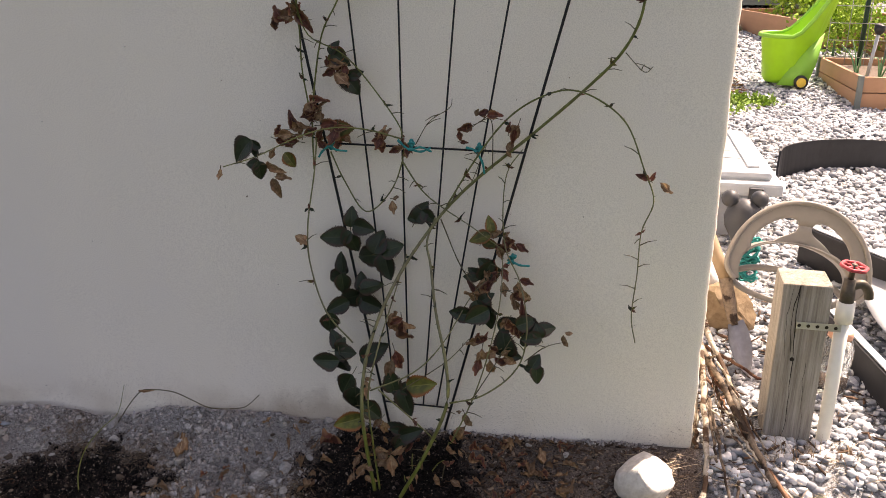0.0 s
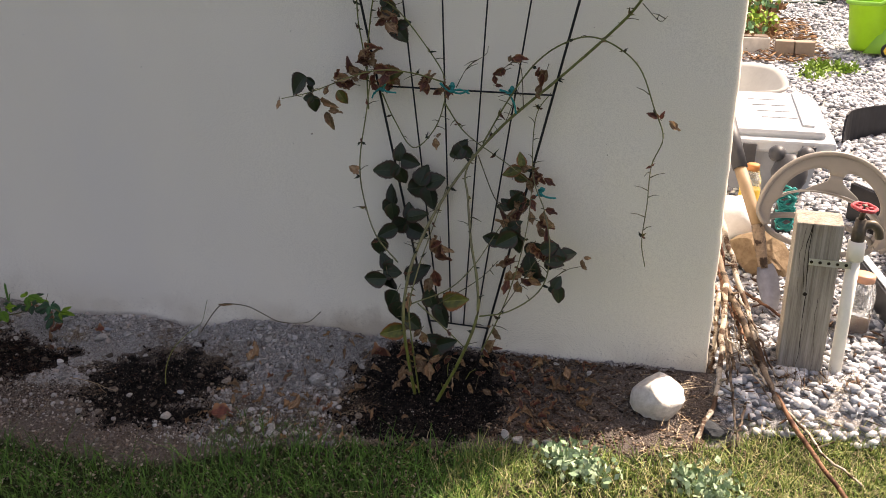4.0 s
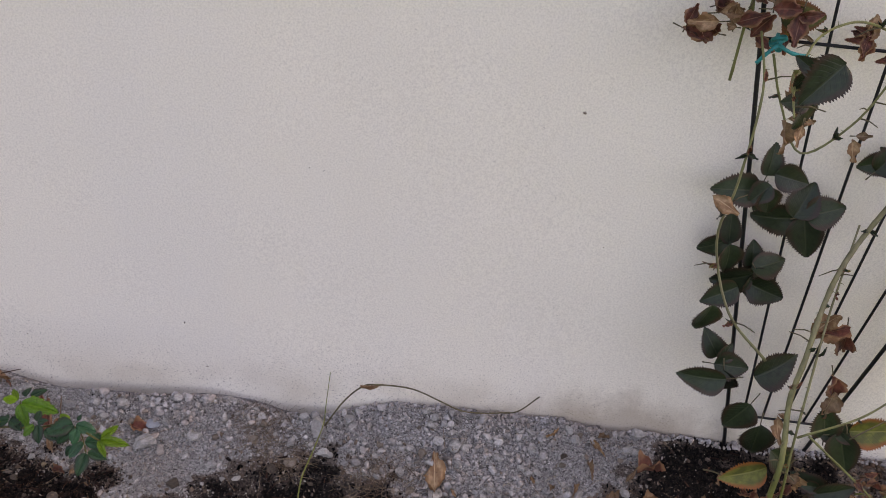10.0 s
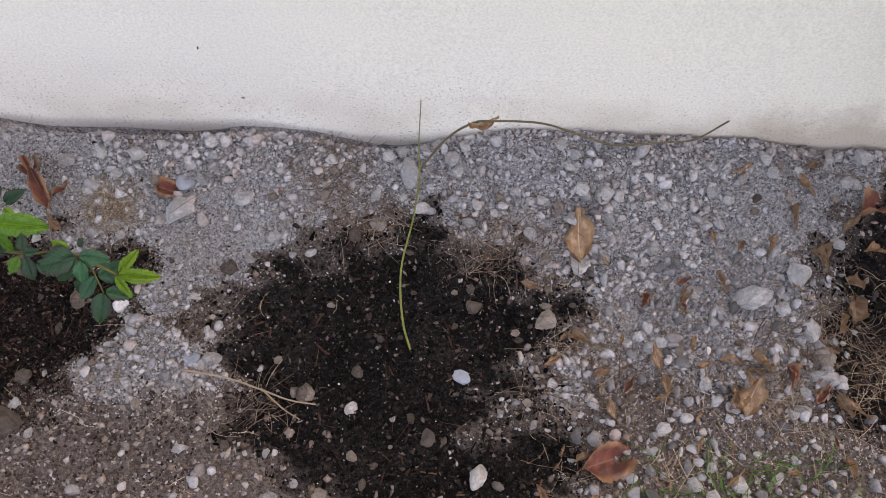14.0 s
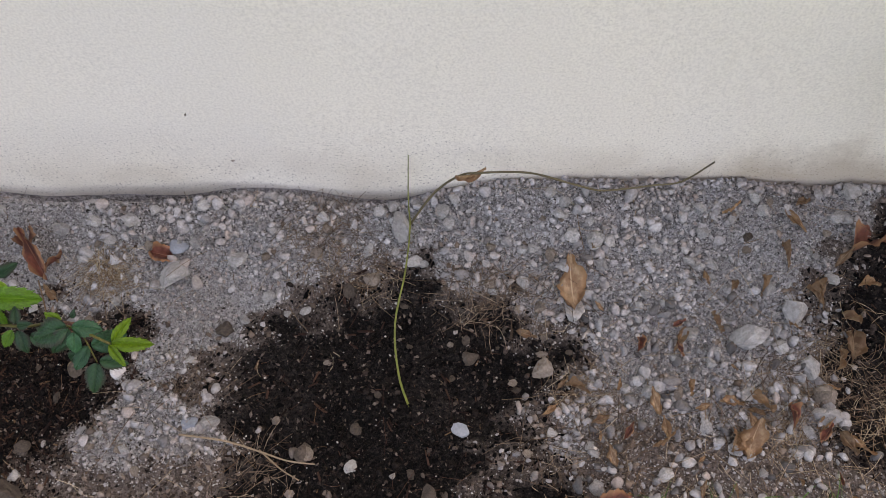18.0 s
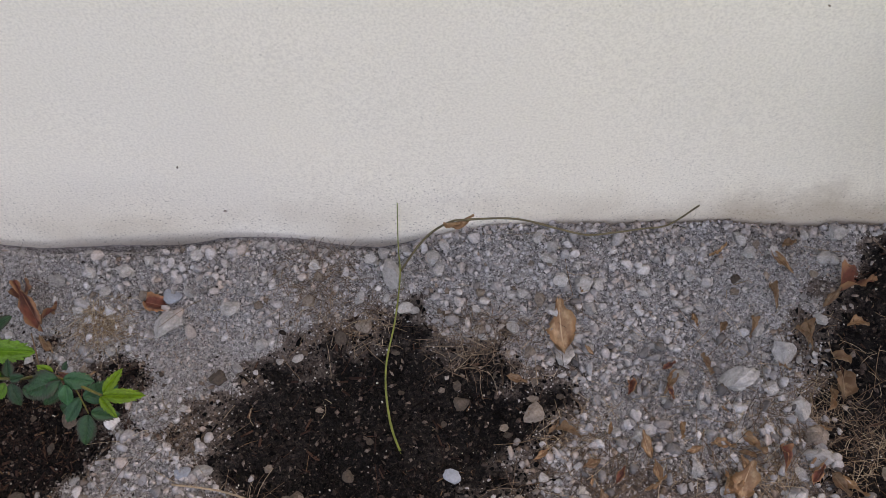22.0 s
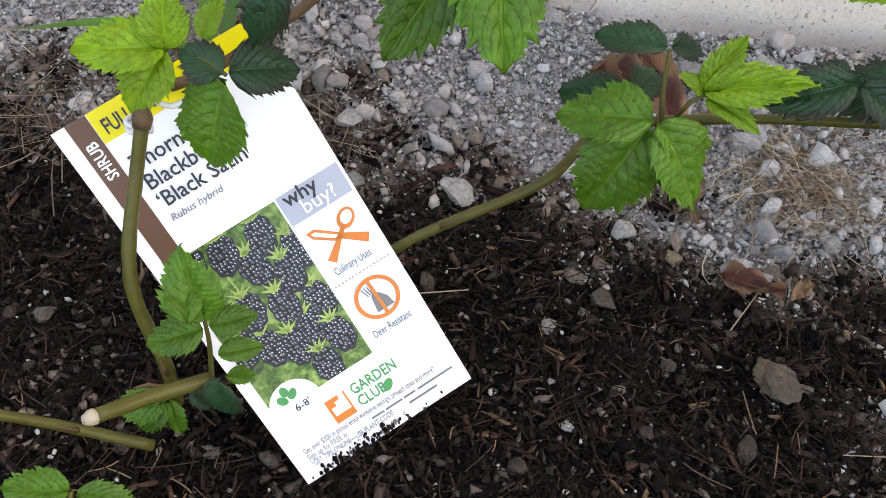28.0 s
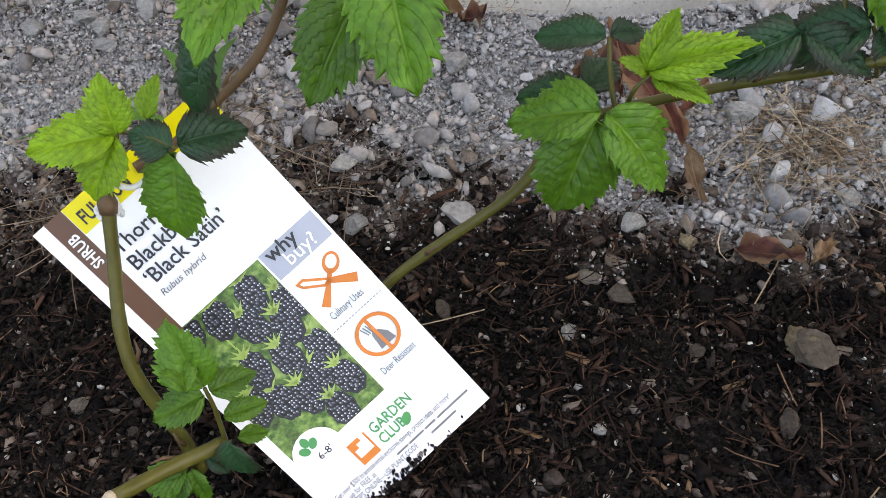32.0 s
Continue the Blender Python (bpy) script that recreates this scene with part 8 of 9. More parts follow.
def build_beds():
    bed = raised_bed("raised_bed", (1.47, 2.945), 0, 1.3, 0.75, 0.155, M_TERRA, "raised bed of brown boards with onions growing")
    g = on_ground(1.47, 2.94)
    for k in range(14):
        x, y = 1.5 + 0.09 * k + random.uniform(-0.03, 0.03), 3.3 + random.uniform(-0.25, 0.3)
        onion = thing("onion_plant", "young onion plant with bent blue-green leaves", "onion", "onions in the raised bed")
        for j in range(4):
            a = random.uniform(0, math.tau)
            q = Vector((math.cos(a), math.sin(a), 0)) * random.uniform(0.04, 0.12)
            part("leaf", tube_bm(smooth_line([(x, y, g + 0.11), (x + q.x * 0.4, y + q.y * 0.4, g + 0.22), (x + q.x, y + q.y, g + random.uniform(0.18, 0.30))], 4), 0.005, 0.002, 6), M_ONION, onion)
    lamp = thing("solar_stake", "garden stake lamp with a black head on a pale pole", "garden lamp", m=pose(1.56, 3.2, g, 0, 6, 0))
    part("pole", tube_bm([(0, 0, 0.10), (0, 0, 0.34)], 0.009, sides=10), M_GREY_LID, lamp, "pale pole")
    part("head", lathe(bmesh.new(), [(0.012, 0.33), (0.026, 0.35), (0.028, 0.375), (0.01, 0.38)], 14), M_BLACK_PLASTIC, lamp, "black head")
    bed2 = raised_bed("raised_bed", (1.303, 5.5), -74, 1.0, 0.9, 0.14, M_TERRA, "raised bed of brown boards full of leafy greens", 1)
    for k in range(9):
        x, y = 1.62 + random.uniform(-0.12, 0.65), 5.25 + random.uniform(-0.5, 0.5)
        p = thing("leafy_vegetable", "bright green leafy vegetable in a raised bed", "vegetable", "greens in the raised bed", m=pose(x, y, on_ground(x, y) + 0.1))
        leafy("crown", (0, 0, 0.15), (0.16, 0.16, 0.20), 800, 0.032, M_GREENS, p, 60 + k)
        part("stalk", tube_bm([(0, 0, -0.02), (0, 0, 0.12)], 0.008, 0.004, 6), M_ONION, p)
    raised_bed("raised_bed", (1.385, 8.2), -90, 2.0, 0.9, 0.14, M_GREY_BOARD, "raised bed of dark grey boards", 1)
    raised_bed("raised_bed", (1.95, 4.1), 0, 1.3, 0.7, 0.15, M_TERRA, "raised bed of brown boards behind the onions", 2)
    for k in range(8):
        x, y = 1.55 + 0.16 * k + random.uniform(-0.05, 0.05), 4.4 + random.uniform(-0.2, 0.3)
        p = thing("leafy_vegetable", "bright green leafy vegetable in a raised bed", "vegetable", "greens in the raised bed", m=pose(x, y, on_ground(x, y) + 0.08))
        leafy("crown", (0, 0, 0.13), (0.13, 0.15, 0.16), 600, 0.03, M_GREENS, p, 80 + k)
        part("stalk", tube_bm([(0, 0, -0.08), (0, 0, 0.12)], 0.008, 0.004, 6), M_ONION, p)
    # low plants, blocks and a pot at the edge of the path
    for k in range(21):
        x, y = 0.50 + random.uniform(-0.12, 0.25), 3.85 + random.uniform(-0.35, 1.9)
        p = thing("strawberry_plant", "low strawberry plant with green and dry leaves", "plant", "low plants by the path", m=pose(x, y, on_ground(x, y)))
        leafy("crown", (0, 0, 0.07), (0.11, 0.12, 0.06), 105, 0.038, random.choice((M_WEED, M_GREENS, M_ONION)), p, 100 + k)
        leafy("dry_leaves", (0, 0, 0.045), (0.15, 0.15, 0.04), 120, 0.045, M_DRY, p, 130 + k, "withered brown leaves")
        part("stalk", tube_bm([(0, 0, -0.01), (0, 0, 0.06)], 0.006, 0.003, 6), M_ONION, p)
    for x, y, turn in ((0.79, 3.33, -4), (0.885, 3.32, 5)):
        bm = box_bm(-0.048, 0.048, -0.045, 0.045, 0, 0.082, bevel=0.004)
        ob = part("paving_block", bm, M_CARDBOARD, None, smooth=False)
        ob.matrix_world = pose(x, y, on_ground(x, y), 0, 0, turn)
        tagged(ob, "brown concrete block at the edge of the path", "block", "blocks by the path")
    pot = thing("plant_trough", "white plastic trough with dry plants", "planter", m=pose(0.59, 3.42, on_ground(0.59, 3.42), 0, 0, 3))
    part("trough", box_bm(-0.17, 0.13, -0.06, 0.06, -0.01, 0.085, bevel=0.008), M_TROUGH, pot, smooth=False)
    part("soil", box_bm(-0.16, 0.12, -0.05, 0.05, 0.08, 0.09), M_BED_SOIL, pot, smooth=False)
    for k in range(7):
        x, y = 0.955 + random.uniform(-0.09, 0.09), 2.97 + random.uniform(-0.20, 0.16)
        p = thing("weed", "yellow-green weed growing through gravel", "weed", "weeds in the gravel", m=pose(x, y, on_ground(x, y)))
        leafy("leaves", (0, 0, 0.018), (0.075, 0.09, 0.022), 110, 0.022, M_WEED, p, 160 + k)
        part("stalk", tube_bm([(0, 0, -0.01), (0, 0, 0.03)], 0.004, 0.002, 6), M_ONION, p)
    stone(1.27, 5.3, 0.07, M_TAN_STONE, "boulder", "tan rock beside a raised bed", "rocks by the beds", 0.8)
    stone(1.29, 6.15, 0.07, M_DIRT_STONE, "boulder", "grey rock beside a raised bed", "rocks by the beds", 0.6)
    stone(1.25, 6.6, 0.06, M_DIRT_STONE, "boulder", "grey rock beside a raised bed", "rocks by the beds", 0.6)


build_beds()


def build_frame():
    """Bent tube arches on a rectangular foot, as for a small tunnel."""
    f = thing("tunnel_frame", "dark green tube frame of a small garden tunnel", "frame")
    x0, x1 = 0.30, 1.225
    for k in range(4):
        y = 5.65 + 0.83 * k
        g = on_ground(1.1, y)
        pts = [(x1, y, g), (x1 + 0.01, y, g + 0.36), (x1 - 0.02, y, g + 0.42), (0.74, y, g + 0.86), (x0 + 0.02, y, g + 0.42), (x0 - 0.01, y, g + 0.36), (x0, y, g)]
        part("arch", tube_bm(pts, 0.013, sides=8), M_GREEN_STEEL, f)
    for x in (x0, x1):
        part("foot_rail", tube_bm([(x, 5.15, on_ground(x, 5.15) + 0.012), (x, 7.31, on_ground(x, 7.31) + 0.012)], 0.012, sides=8), M_GREEN_STEEL, f)
        part("side_rail", tube_bm([(x, 5.15, on_ground(x, 5.15) + 0.36), (x, 7.31, on_ground(x, 7.31) + 0.36)], 0.005, sides=8), M_GREEN_STEEL, f)
    for y in (5.15, 7.31):
        part("foot_rail", tube_bm([(x0, y, on_ground(0.7, y) + 0.012), (x1, y, on_ground(0.7, y) + 0.012)], 0.012, sides=8), M_GREEN_STEEL, f)
    part("ridge", tube_bm([(0.74, 5.15, on_ground(0.7, 5.15) + 0.86), (0.74, 7.31, on_ground(0.7, 7.31) + 0.86)], 0.011, sides=8), M_GREEN_STEEL, f)


build_frame()


def build_fence():
    fence = thing("fence", "white vinyl privacy fence at the back of the yard", "fence")
    g = on_ground(0, 8.25)
    for k in range(-10, 42):
        x = 0.15 * k
        part("board", box_bm(x, x + 0.146, 8.25, 8.275, g + 0.02, g + 1.72, bevel=0.002), M_FENCE, fence, smooth=False)
    for k in range(-1, 4):
        x = 2.0 * k + 0.4
        part("post", box_bm(x - 0.06, x + 0.06, 8.20, 8.32, g - 0.1, g + 1.85, bevel=0.006), M_FENCE, fence, smooth=False)
    for z in (0.06, 1.72):
        part("rail", box_bm(-1.6, 6.4, 8.235, 8.29, g + z - 0.04, g + z + 0.06, bevel=0.004), M_FENCE, fence, smooth=False)
    mesh = thing("wire_panel", "welded wire panel on green steel posts", "wire panel")
    y = 7.2
    g = on_ground(1.8, y)
    for k in range(4):
        x = 1.62 + 0.75 * k
        part("post", tube_bm([(x, y, g - 0.05), (x + 0.03, y, g + 1.6)], 0.02, sides=6), M_GREEN_STEEL, mesh, "green steel post")
    for k in range(8):
        part("wire", tube_bm([(1.1, y + 0.03, g + 0.1 + 0.17 * k), (4.0, y + 0.03, g + 0.1 + 0.17 * k)], 0.004, sides=5), M_WIRE, mesh)
    for k in range(17):
        part("wire", tube_bm([(1.15 + 0.17 * k, y + 0.035, g + 0.05), (1.15 + 0.17 * k, y + 0.035, g + 1.35)], 0.004, sides=5), M_WIRE, mesh)
    near = thing("bed_netting", "wire mesh on stakes round a raised bed", "wire panel")
    g = on_ground(1.9, 3.4)
    for k in range(3):
        part("stake", tube_bm([(1.66 + 0.45 * k, 3.66, g), (1.67 + 0.45 * k, 3.66, g + 0.75)], 0.013, sides=6), M_GREEN_STEEL, near, "green steel stake")
    for k in range(6):
        part("wire", tube_bm([(1.48, 3.64, g + 0.14 + 0.09 * k), (2.7, 3.64, g + 0.14 + 0.09 * k)], 0.0022, sides=4), M_WIRE, near)
    for k in range(12):
        part("wire", tube_bm([(1.48 + 0.1 * k, 3.635, g + 0.1), (1.48 + 0.1 * k, 3.635, g + 0.62)], 0.0022, sides=4), M_WIRE, near)


build_fence()

# ---- ground cover, the smallest last ----
no_soil = lambda x, y: np.clip(1.35 - 1.7 * soil_zone(x, y), 0.022, 1.0) * (lawn_zone(x, y) < 0.5)
grit_chance = lambda x, y: no_soil(x, y) * np.where(dirt_zone(x, y) > 0.5, 0.06 + 0.16 * (x > -0.68), 1.0)


def sizes(n, lo, hi, power=2.2):
    return lo + (hi - lo) * rng.uniform(0, 1, n) ** power


def straws(n, x0, x1, y0, y1, keep=None, lo=0.012, hi=0.045, w=0.0011, label="dry grass straws", mat=None):
    q = spread(n, x0, x1, y0, y1, keep)
    a = rng.uniform(0, math.tau, len(q))
    d = np.stack([np.cos(a), np.sin(a), rng.normal(0.05, 0.1, len(q))], 1)
    strips("dry_straw", q + [0, 0, 0.003], d, rng.uniform(lo, hi, len(q)), np.full(len(q), w), mat or M_STRAW, 0.5, label, flat=True)


p = spread(70000, -1.8, -0.27, -0.42, -0.002, grit_chance)
lumps("fine_grit", p + [0, 0, 0.0008], sizes(len(p), 0.0008, 0.0030, 2.0), M_FINES, sub=0, jitter=0.4, label="fine crushed grey grit")
clumped = lambda x, y: grit_chance(x, y) * np.clip(0.55 + 1.1 * waves(x, y, 24, 31) + 0.5 * waves(x, y, 70, 33), 0.08, 1)
p = spread(15000, -1.8, -0.27, -0.42, -0.004, clumped)
lumps("coarse_grit", p + [0, 0, 0.0016], sizes(len(p), 0.0018, 0.0048, 2.0), M_FINES, angular=True, shape=(1, 0.85, 0.75), label="coarse crushed grey grit")
p = spread(5200, -1.8, -0.27, -0.42, -0.004, lambda x, y: clumped(x, y) * np.where(x < -0.98, 0.8, 1.0))
lumps("gravel", p + [0, 0, 0.0022], sizes(len(p), 0.0030, 0.0080, 2.6), M_FINES, sub=2, shape=(1, 0.85, 0.75), angular=True, label="angular crushed grey gravel")
p = spread(500, -0.62, -0.30, -0.42, -0.11, no_soil)
lumps("gravel", p + [0, 0, 0.0025], sizes(len(p), 0.0030, 0.0088, 2.2), tones("gravel_mix", [(0.0, (0.08, 0.074, 0.07)), (0.4, (0.19, 0.18, 0.172)), (0.75, (0.28, 0.27, 0.26)), (1.0, (0.38, 0.37, 0.355))]), sub=2, shape=(1, 0.85, 0.75), angular=True, label="loose pale gravel")
heap = lambda x, y: np.exp(-((x + 0.60) / 0.035) ** 2 - ((y + 0.06) / 0.05) ** 2) + 0.45 * np.exp(-((x + 0.44) / 0.10) ** 2 - ((y + 0.24) / 0.10) ** 2) + 0.6 * np.exp(-((x + 1.02) / 0.06) ** 2 - ((y + 0.05) / 0.04) ** 2) + 0.10
p = spread(1500, -1.75, -0.29, -0.42, -0.008, lambda x, y: grit_chance(x, y) * np.clip(heap(x, y), 0, 1))
lumps("gravel", p + [0, 0, 0.0035], sizes(len(p), 0.0050, 0.0100, 2.0), M_FINES, sub=2, shape=(1, 0.85, 0.75), angular=True, label="lumps of crushed grey concrete")
p = spread(900, -1.5, -0.55, -0.46, -0.24, lambda x, y: np.where(soil_zone(x, y) < 0.5, 0.6, 0.12) * (lawn_zone(x, y) < 0.5))
lumps("gravel", p + [0, 0, 0.0015], sizes(len(p), 0.0022, 0.0070, 3.0), tones("earthy_gravel", [(0.0, (0.05, 0.04, 0.033)), (0.5, (0.14, 0.115, 0.098)), (0.85, (0.22, 0.195, 0.175)), (1.0, (0.36, 0.34, 0.32))]), sub=2, shape=(1, 0.85, 0.7), angular=True, label="earthy stones in brown dirt")
p = spread(1500, -1.75, 0.3, -0.014, -0.002)
lumps("coarse_grit", p + [0, 0, 0.001], sizes(len(p), 0.002, 0.006, 2.0), M_FINES, angular=True, shape=(1, 0.85, 0.7), label="grit heaped against the wall")
p = spread(21000, -1.7, 0.40, -0.62, -0.01, lambda x, y: np.where(soil_zone(x, y) < 0.5, dirt_zone(x, y), 0.03))
lumps("earth_crumbs", p + [0, 0, 0.0006], sizes(len(p), 0.0012, 0.0055, 2.6), M_GRIT_TAN, sub=0, jitter=0.35, label="crumbs of dry brown earth")
p = spread(30000, -1.5, -0.95, -0.42, -0.005, lambda x, y: dirt_zone(x, y) * (soil_zone(x, y) < 0.6))
lumps("earth_crumbs", p + [0, 0, 0.0004], sizes(len(p), 0.0006, 0.0030, 2.6), tones("earth_mix", [(0.0, (0.012, 0.009, 0.007)), (0.35, (0.05, 0.036, 0.028)), (0.7, (0.14, 0.105, 0.085)), (0.9, (0.27, 0.235, 0.205)), (1.0, (0.42, 0.40, 0.375))]), sub=0, jitter=0.4, label="crumbs of mixed earth and grit")
p = spread(110000, -1.7, -0.28, -0.30, -0.003, lambda x, y: no_soil(x, y) * np.where(x < -0.98, 1.0, 0.75) * np.where(dirt_zone(x, y) > 0.6, 0.35, 1.0))
lumps("fine_grit", p + [0, 0, 0.001], sizes(len(p), 0.0004, 0.0014, 2.0), tones("grit_dust", [(0.0, (0.17, 0.165, 0.158)), (0.5, (0.38, 0.372, 0.36)), (1.0, (0.50, 0.49, 0.47))]), sub=0, jitter=0.4, label="powdery grey grit")
in_soil = lambda x, y: np.clip((soil_zone(x, y) - 0.15) * 2.2, 0, 1)
p = spread(60000, -1.5, 0.05, -0.46, -0.0, in_soil)
lumps("soil_crumbs", p + [0, 0, 0.0006], sizes(len(p), 0.0007, 0.0030, 2.4), M_CRUMB, sub=0, jitter=0.5, shape=(1.4, 0.75, 0.55), label="crumbs of black potting soil")
p = spread(5200, -1.5, 0.05, -0.46, -0.0, in_soil)
lumps("soil_clods", p + [0, 0, 0.001], sizes(len(p), 0.0014, 0.0056, 2.6), M_CRUMB, shape=(1.1, 0.85, 0.7), angular=True, label="clods of black potting soil")
p = spread(16000, -1.5, 0.05, -0.46, -0.0, lambda x, y: in_soil(x, y) * np.where(x < -1.0, 1.0, 0.3))
lumps("bark_shreds", p + [0, 0, 0.0015], sizes(len(p), 0.0008, 0.0056, 3.2), M_SHRED, sub=-1, shape=(1.7, 0.27, 0.16), jitter=0.4, flat=True, label="shreds of brown bark in the soil")
near_soil = lambda x, y: in_soil(x, y) * (x < -0.98)
p = spread(3600, -1.5, -0.98, -0.42, -0.05, near_soil)
lumps("bark_chips", p + [0, 0, 0.0022], sizes(len(p), 0.0010, 0.0038, 2.6), tones("bark_chip_mix", [(0.0, (0.006, 0.0042, 0.0036)), (0.4, (0.020, 0.0125, 0.0098)), (0.75, (0.048, 0.027, 0.0205)), (0.95, (0.10, 0.056, 0.039)), (1.0, (0.24, 0.15, 0.085))], 0.85, 0.5, 700, 0.8, spec=0.12), sub=-1, shape=(1.7, 0.42, 0.22), jitter=0.45, label="chips of dark brown bark in the soil")
p = spread(16000, -1.5, -0.98, -0.42, -0.05, near_soil)
lumps("soil_clods", p + [0, 0, 0.0008], sizes(len(p), 0.0008, 0.0024, 2.0), M_CRUMB, shape=(1.2, 0.85, 0.7), angular=True, label="crumbs of black potting soil")
straws(5200, -1.5, 0.05, -0.46, -0.0, in_soil, 0.003, 0.014, 0.0005, "fibres in the potting soil", M_SHRED)
straws(9000, -1.5, -0.98, -0.42, -0.05, near_soil, 0.003, 0.010, 0.0006, "shreds of bark fibre in the potting soil", M_SHRED)
p = spread(1300, -1.5, 0.05, -0.46, -0.0, in_soil)
lumps("perlite", p + [0, 0, 0.0015], sizes(len(p), 0.0004, 0.0015, 2.2), M_PERLITE, label="white perlite grains in the soil")
p = spread(2600, -0.08, 0.36, -0.26, -0.01, lambda x, y: np.clip(1.2 - np.abs(x - 0.06) * 3.6, 0.1, 1) * (soil_zone(x, y) < 0.6))
lumps("wood_chips", p + [0, 0, 0.002], sizes(len(p), 0.0015, 0.0065, 2.8), tones("wood_chip", [(0.0, (0.025, 0.017, 0.012)), (0.4, (0.075, 0.048, 0.034)), (0.75, (0.14, 0.09, 0.062)), (1.0, (0.27, 0.20, 0.145))]), sub=-1, jitter=0.35, shape=(1.5, 0.5, 0.22), flat=True, label="reddish wood chips on brown earth")


straws(500, -0.64, -0.30, -0.36, -0.08, None, 0.008, 0.03, 0.0006)
straws(520, -1.6, -0.3, -0.45, -0.01, lambda x, y: np.where(soil_zone(x, y) > 0.4, 0.1, 1.0), 0.008, 0.03, 0.0007)
for cx, cy, n in ((-1.072, -0.088, 1500), (-0.36, -0.16, 300), (-0.52, -0.31, 200), (-1.33, -0.09, 800), (-0.60, -0.20, 200), (-0.33, -0.22, 240), (-0.80, -0.09, 200), (-0.42, -0.24, 200)):
    straws(n, cx - 0.035, cx + 0.035, cy - 0.025, cy + 0.025, lambda x, y: np.exp(-((x - cx) / 0.022) ** 2 - ((y - cy) / 0.018) ** 2), 0.008, 0.026, 0.0005, "tangle of dry grass straws")
for cx, cy, n in ((-0.865, -0.050, 500), (-0.845, -0.085, 500), (-0.80, -0.075, 300), (-0.70, -0.108, 600), (-0.67, -0.115, 400), (-0.64, -0.10, 300), (-1.38, -0.12, 900), (-1.30, -0.10, 500), (-0.98, -0.20, 250), (-0.56, -0.24, 350), (-0.40, -0.20, 400), (-0.34, -0.19, 500),
                  (-0.407, -0.180, 260), (-0.592, -0.215, 260), (-0.400, -0.249, 260), (-0.906, -0.281, 300), (-0.689, -0.096, 300), (-0.850, -0.037, 500), (-0.368, -0.153, 150), (-0.451, -0.229, 300), (-0.624, -0.261, 200)):
    straws(n, cx - 0.05, cx + 0.05, cy - 0.035, cy + 0.035, lambda x, y: np.exp(-((x - cx) / 0.032) ** 2 - ((y - cy) / 0.022) ** 2), 0.007, 0.026, 0.0006, "brown needles and shreds of dry grass", M_NEEDLE)
straws(700, 0.25, 0.75, -0.40, -0.02, None, 0.02, 0.06, 0.0014, "dry straws at the edge of the lawn")


def blades(n, x0, x1, y0, y1, keep, lo, hi, w, mat, label):
    q = spread(n, x0, x1, y0, y1, keep)
    d = rng.normal(0, 0.45, (len(q), 3)) + [0, 0, 1.0]
    strips("grass", q - [0, 0, 0.002], d, rng.uniform(lo, hi, len(q)), np.full(len(q), w), mat, 0.35, label)


# Tone split by light: darker blades on the shaded stretch, paler where sunlit.
blades(26000, -1.6, 0.0, -0.95, -0.1, lambda x, y: np.clip((lawn_zone(x, y) - 0.3) * 1.6, 0, 1), 0.02, 0.065, 0.0028, M_GRASS, "short green lawn grass, darker on the shaded stretch")
blades(26000, -0.08, 1.0, -0.75, -0.1, lambda x, y: np.clip((lawn_zone(x, y) - 0.3) * 1.6, 0, 1), 0.015, 0.05, 0.0024, M_LIT_LAWN, "short lawn grass in paler sunlit tones, with dry blades")
blades(1500, -0.2, 1.0, -0.9, -0.08, lambda x, y: np.clip((lawn_zone(x, y) - 0.2) * 1.4, 0, 1), 0.02, 0.05, 0.002, M_STRAW, "dry blades in the lawn")
blades(260, -0.56, -0.36, -0.42, -0.30, None, 0.02, 0.05, 0.0016, M_GRASS, "sparse green grass in gravel")
blades(120, 0.50, 0.66, -0.03, 0.05, None, 0.03, 0.07, 0.0018, M_STRAW, "dry grass round the foot of the post")


def tuft(x, y, blades_, label="coarse green grass tuft growing in grit"):
    t = thing("grass_tuft", label, "grass", "grass tufts by the wall", m=pose(x, y, on_ground(x, y)))
    for dx, dy, dz, w in blades_:
        bm = bmesh.new()
        line = smooth_line([(0, 0, -0.004), (dx * 0.45, dy * 0.45, dz * 0.75 + 0.004), (dx, dy, dz)], 5)
        side = Vector((-dy, dx, 0)).normalized() if abs(dx) + abs(dy) > 1e-5 else Vector((1, 0, 0))
        rows = []
        for i, q in enumerate(line):
            h = w * math.sin(math.pi * (0.18 + 0.82 * i / (len(line) - 1))) * 0.5 + 0.0002
            rows.append([bm.verts.new(q - side * h), bm.verts.new(q + Vector((0, 0, -h * 0.5))), bm.verts.new(q + side * h)])
        for a, b in zip(rows, rows[1:]):
            bm.faces.new((a[0], a[1], b[1], b[0]))
            bm.faces.new((a[1], a[2], b[2], b[1]))
        part("blade", bm, M_GRASS, t)


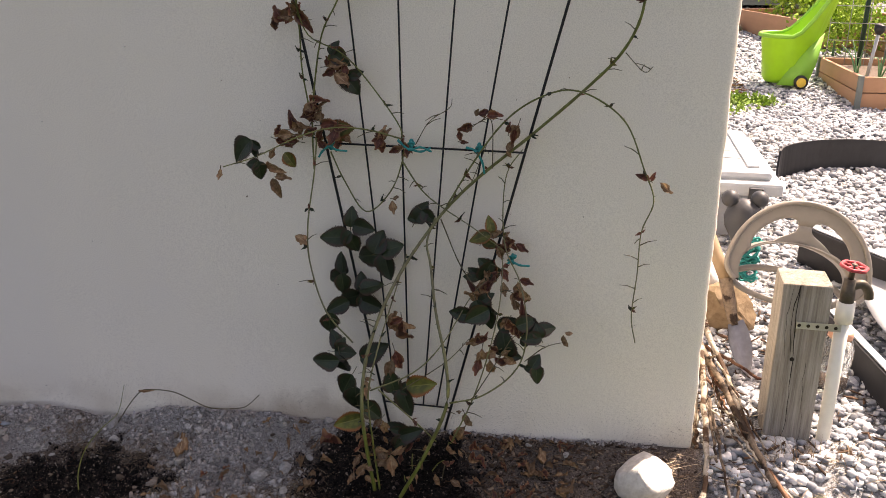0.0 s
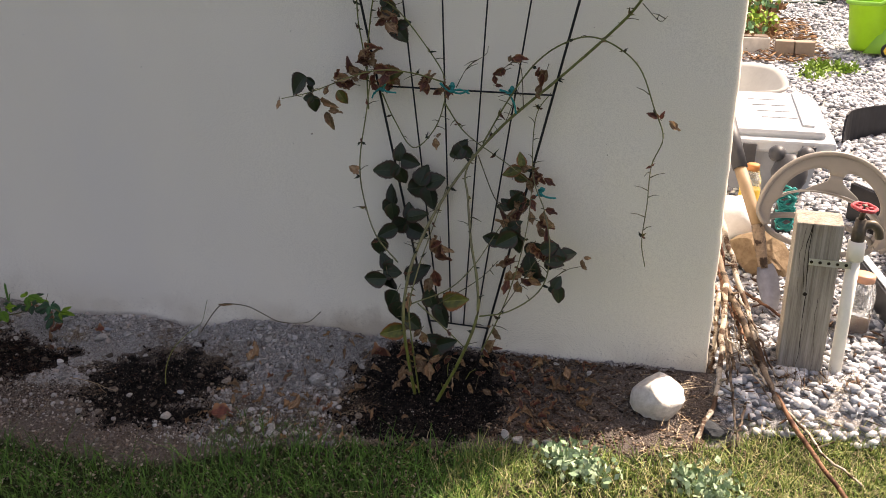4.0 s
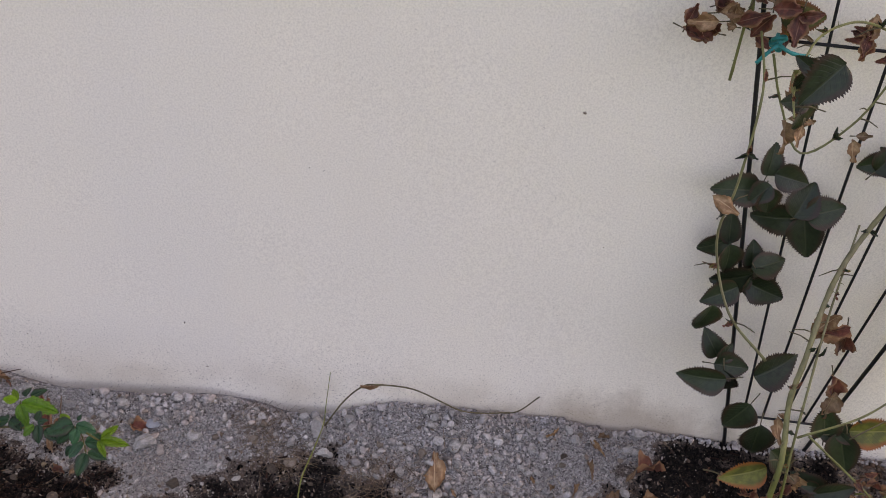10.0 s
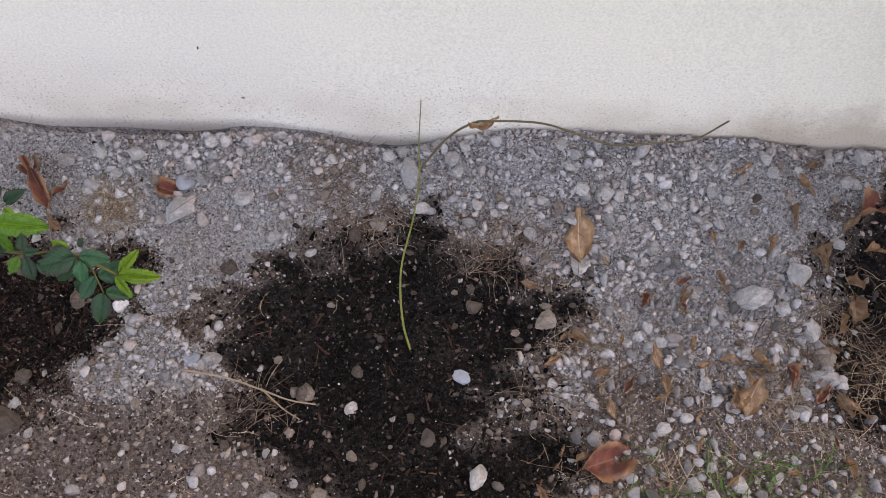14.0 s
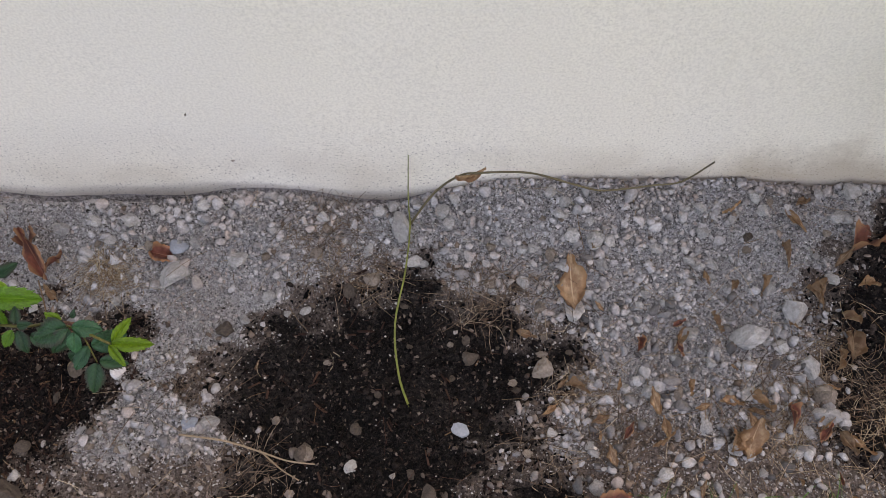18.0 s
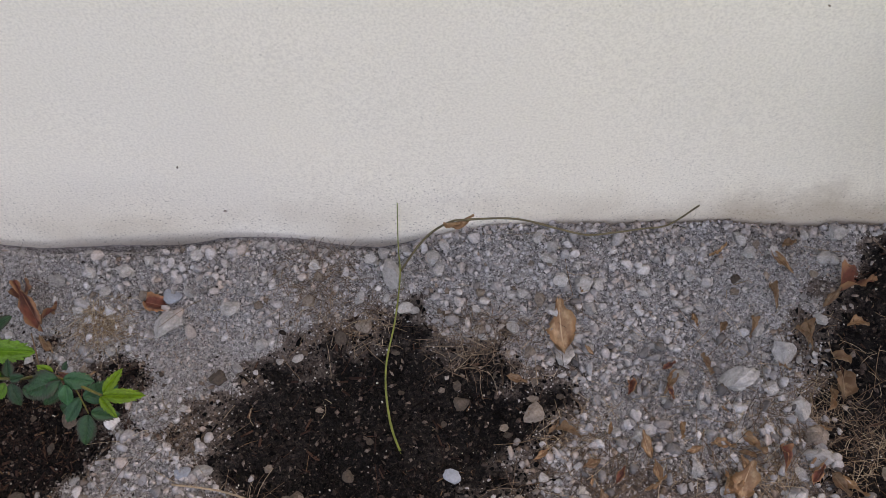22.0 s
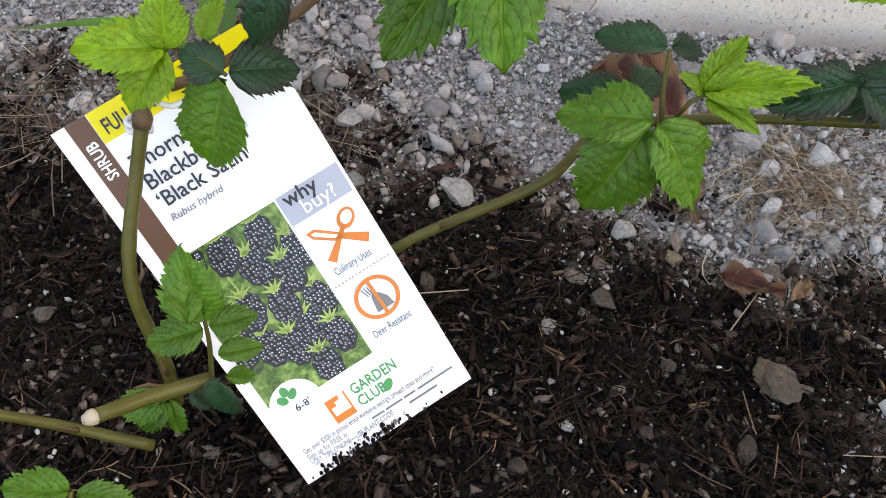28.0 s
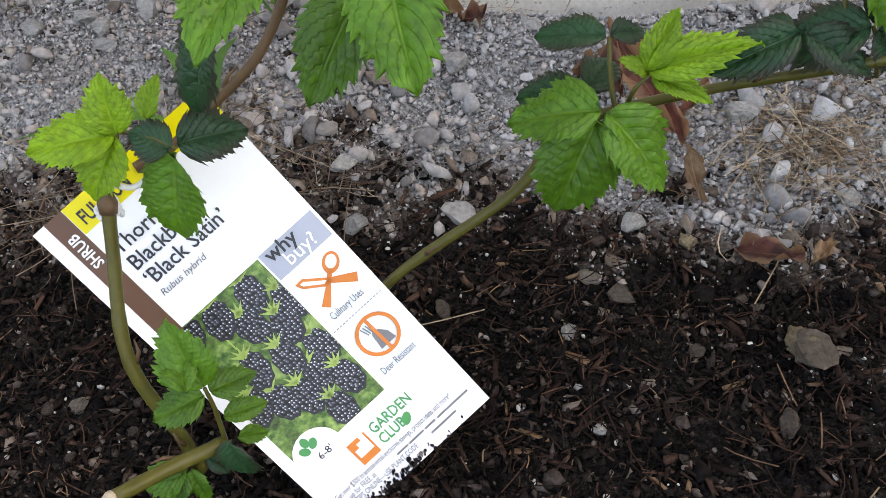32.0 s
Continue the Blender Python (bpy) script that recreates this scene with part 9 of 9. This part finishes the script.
tuft(-1.33, -0.085, ((-0.07, -0.03, 0.02, 0.007), (0.012, -0.045, 0.02, 0.006), (0.01, 0.035, 0.025, 0.006), (-0.02, 0.02, 0.03, 0.005)))
tuft(-1.305, -0.03, ((-0.01, 0.01, 0.05, 0.005), (0.02, 0.0, 0.03, 0.004), (-0.015, -0.02, 0.02, 0.004)))
tuft(-1.408, -0.012, ((0.004, 0.004, 0.055, 0.007), (-0.02, -0.01, 0.02, 0.005)))
tuft(-1.46, -0.02, ((-0.03, -0.01, 0.03, 0.006), (0.02, -0.012, 0.02, 0.005), (0.03, 0.0, 0.015, 0.006)))
tuft(-1.53, -0.02, ((-0.05, -0.03, 0.045, 0.006), (0.04, -0.035, 0.05, 0.005), (-0.02, -0.04, 0.055, 0.006), (0.012, 0.004, 0.075, 0.005), (-0.03, 0.004, 0.07, 0.005), (0.055, -0.01, 0.03, 0.006), (-0.03, -0.01, 0.05, 0.006), (0.02, -0.01, 0.06, 0.006), (0.0, -0.03, 0.04, 0.005), (0.03, 0.0, 0.03, 0.005), (-0.01, 0.0, 0.06, 0.005)))
tuft(-1.50, -0.28, ((0.09, 0.0, 0.008, 0.007), (0.05, -0.03, 0.01, 0.005), (-0.05, 0.02, 0.015, 0.006)))
tuft(-1.42, -0.31, ((0.02, 0.02, 0.02, 0.004), (-0.02, -0.02, 0.015, 0.004), (0.03, -0.02, 0.01, 0.004)))

# small dark chips on the face of the wall
spots = [(-0.446, 0.66), (0.133, 0.53), (-0.97, 0.16), (-0.62, 0.33), (-0.78, 0.41)] + [(random.uniform(-1.5, 0.33), random.uniform(0.06, 0.8)) for _ in range(26)]
lumps("wall_chips", np.array([(x, -0.0008, z) for x, z in spots]), sizes(len(spots), 0.0008, 0.0020, 2.0), M_GRIT_TAN, sub=0, jitter=0.4, shape=(1.2, 0.5, 0.9), label="small dark chips and specks on the wall")

# pale weeds in the lawn
for k, (x, y) in enumerate(((0.335, -0.322), (0.112, -0.313), (0.384, -0.348), (0.16, -0.345))):
    p = thing("weed", "pale silvery weed growing in the lawn", "weed", "weeds in the lawn", m=pose(x, y, on_ground(x, y)))
    leafy("leaves", (0, 0, 0.02), (0.055, 0.05, 0.02), 170, 0.016, M_SILVER, p, 260 + k)
    part("stalk", tube_bm([(0, 0, -0.01), (0, 0, 0.02)], 0.003, 0.002, 6), M_ONION, p)
p = spread(1300, 0.32, 1.0, 3.1, 4.4)
lumps("dry_litter", p + [0, 0, 0.025], sizes(len(p), 0.01, 0.03, 1.6), M_DRY, sub=0, shape=(1.5, 0.35, 0.15), flat=True, label="brown dry leaves and stalks round the low plants")

# river gravel of the yard, coarser close by
in_yard = lambda x, y: (yard_zone(x, y) > 0.3) * 1.0
p = spread(6200, 0.37, 1.25, -0.18, 1.05, in_yard)
lumps("river_gravel", p + [0, 0, 0.004], sizes(len(p), 0.004, 0.013, 1.6), M_PEBBLE, sub=1, shape=(1.15, 0.9, 0.6), jitter=0.1, flat=True, label="rounded grey river gravel", smooth=True)
p = spread(17000, 0.40, 2.3, 1.0, 3.7)
lumps("river_gravel", p + [0, 0, 0.005], sizes(len(p), 0.007, 0.016, 1.4), M_PEBBLE, sub=1, shape=(1.15, 0.9, 0.65), jitter=0.12, flat=True, label="rounded grey river gravel", smooth=True)
p = spread(14000, 0.2, 2.4, 3.6, 7.7)
lumps("river_gravel", p + [0, 0, 0.006], sizes(len(p), 0.010, 0.020, 1.4), M_PEBBLE, sub=0, shape=(1.15, 0.9, 0.65), jitter=0.12, flat=True, label="rounded grey river gravel", smooth=True)
p = spread(260, 0.37, 0.75, -0.12, 0.7, in_yard)
lumps("bark_litter", p + [0, 0, 0.012], sizes(len(p), 0.004, 0.013, 1.8), M_BARK, shape=(1.5, 0.35, 0.15), flat=True, label="bits of bark on the gravel")
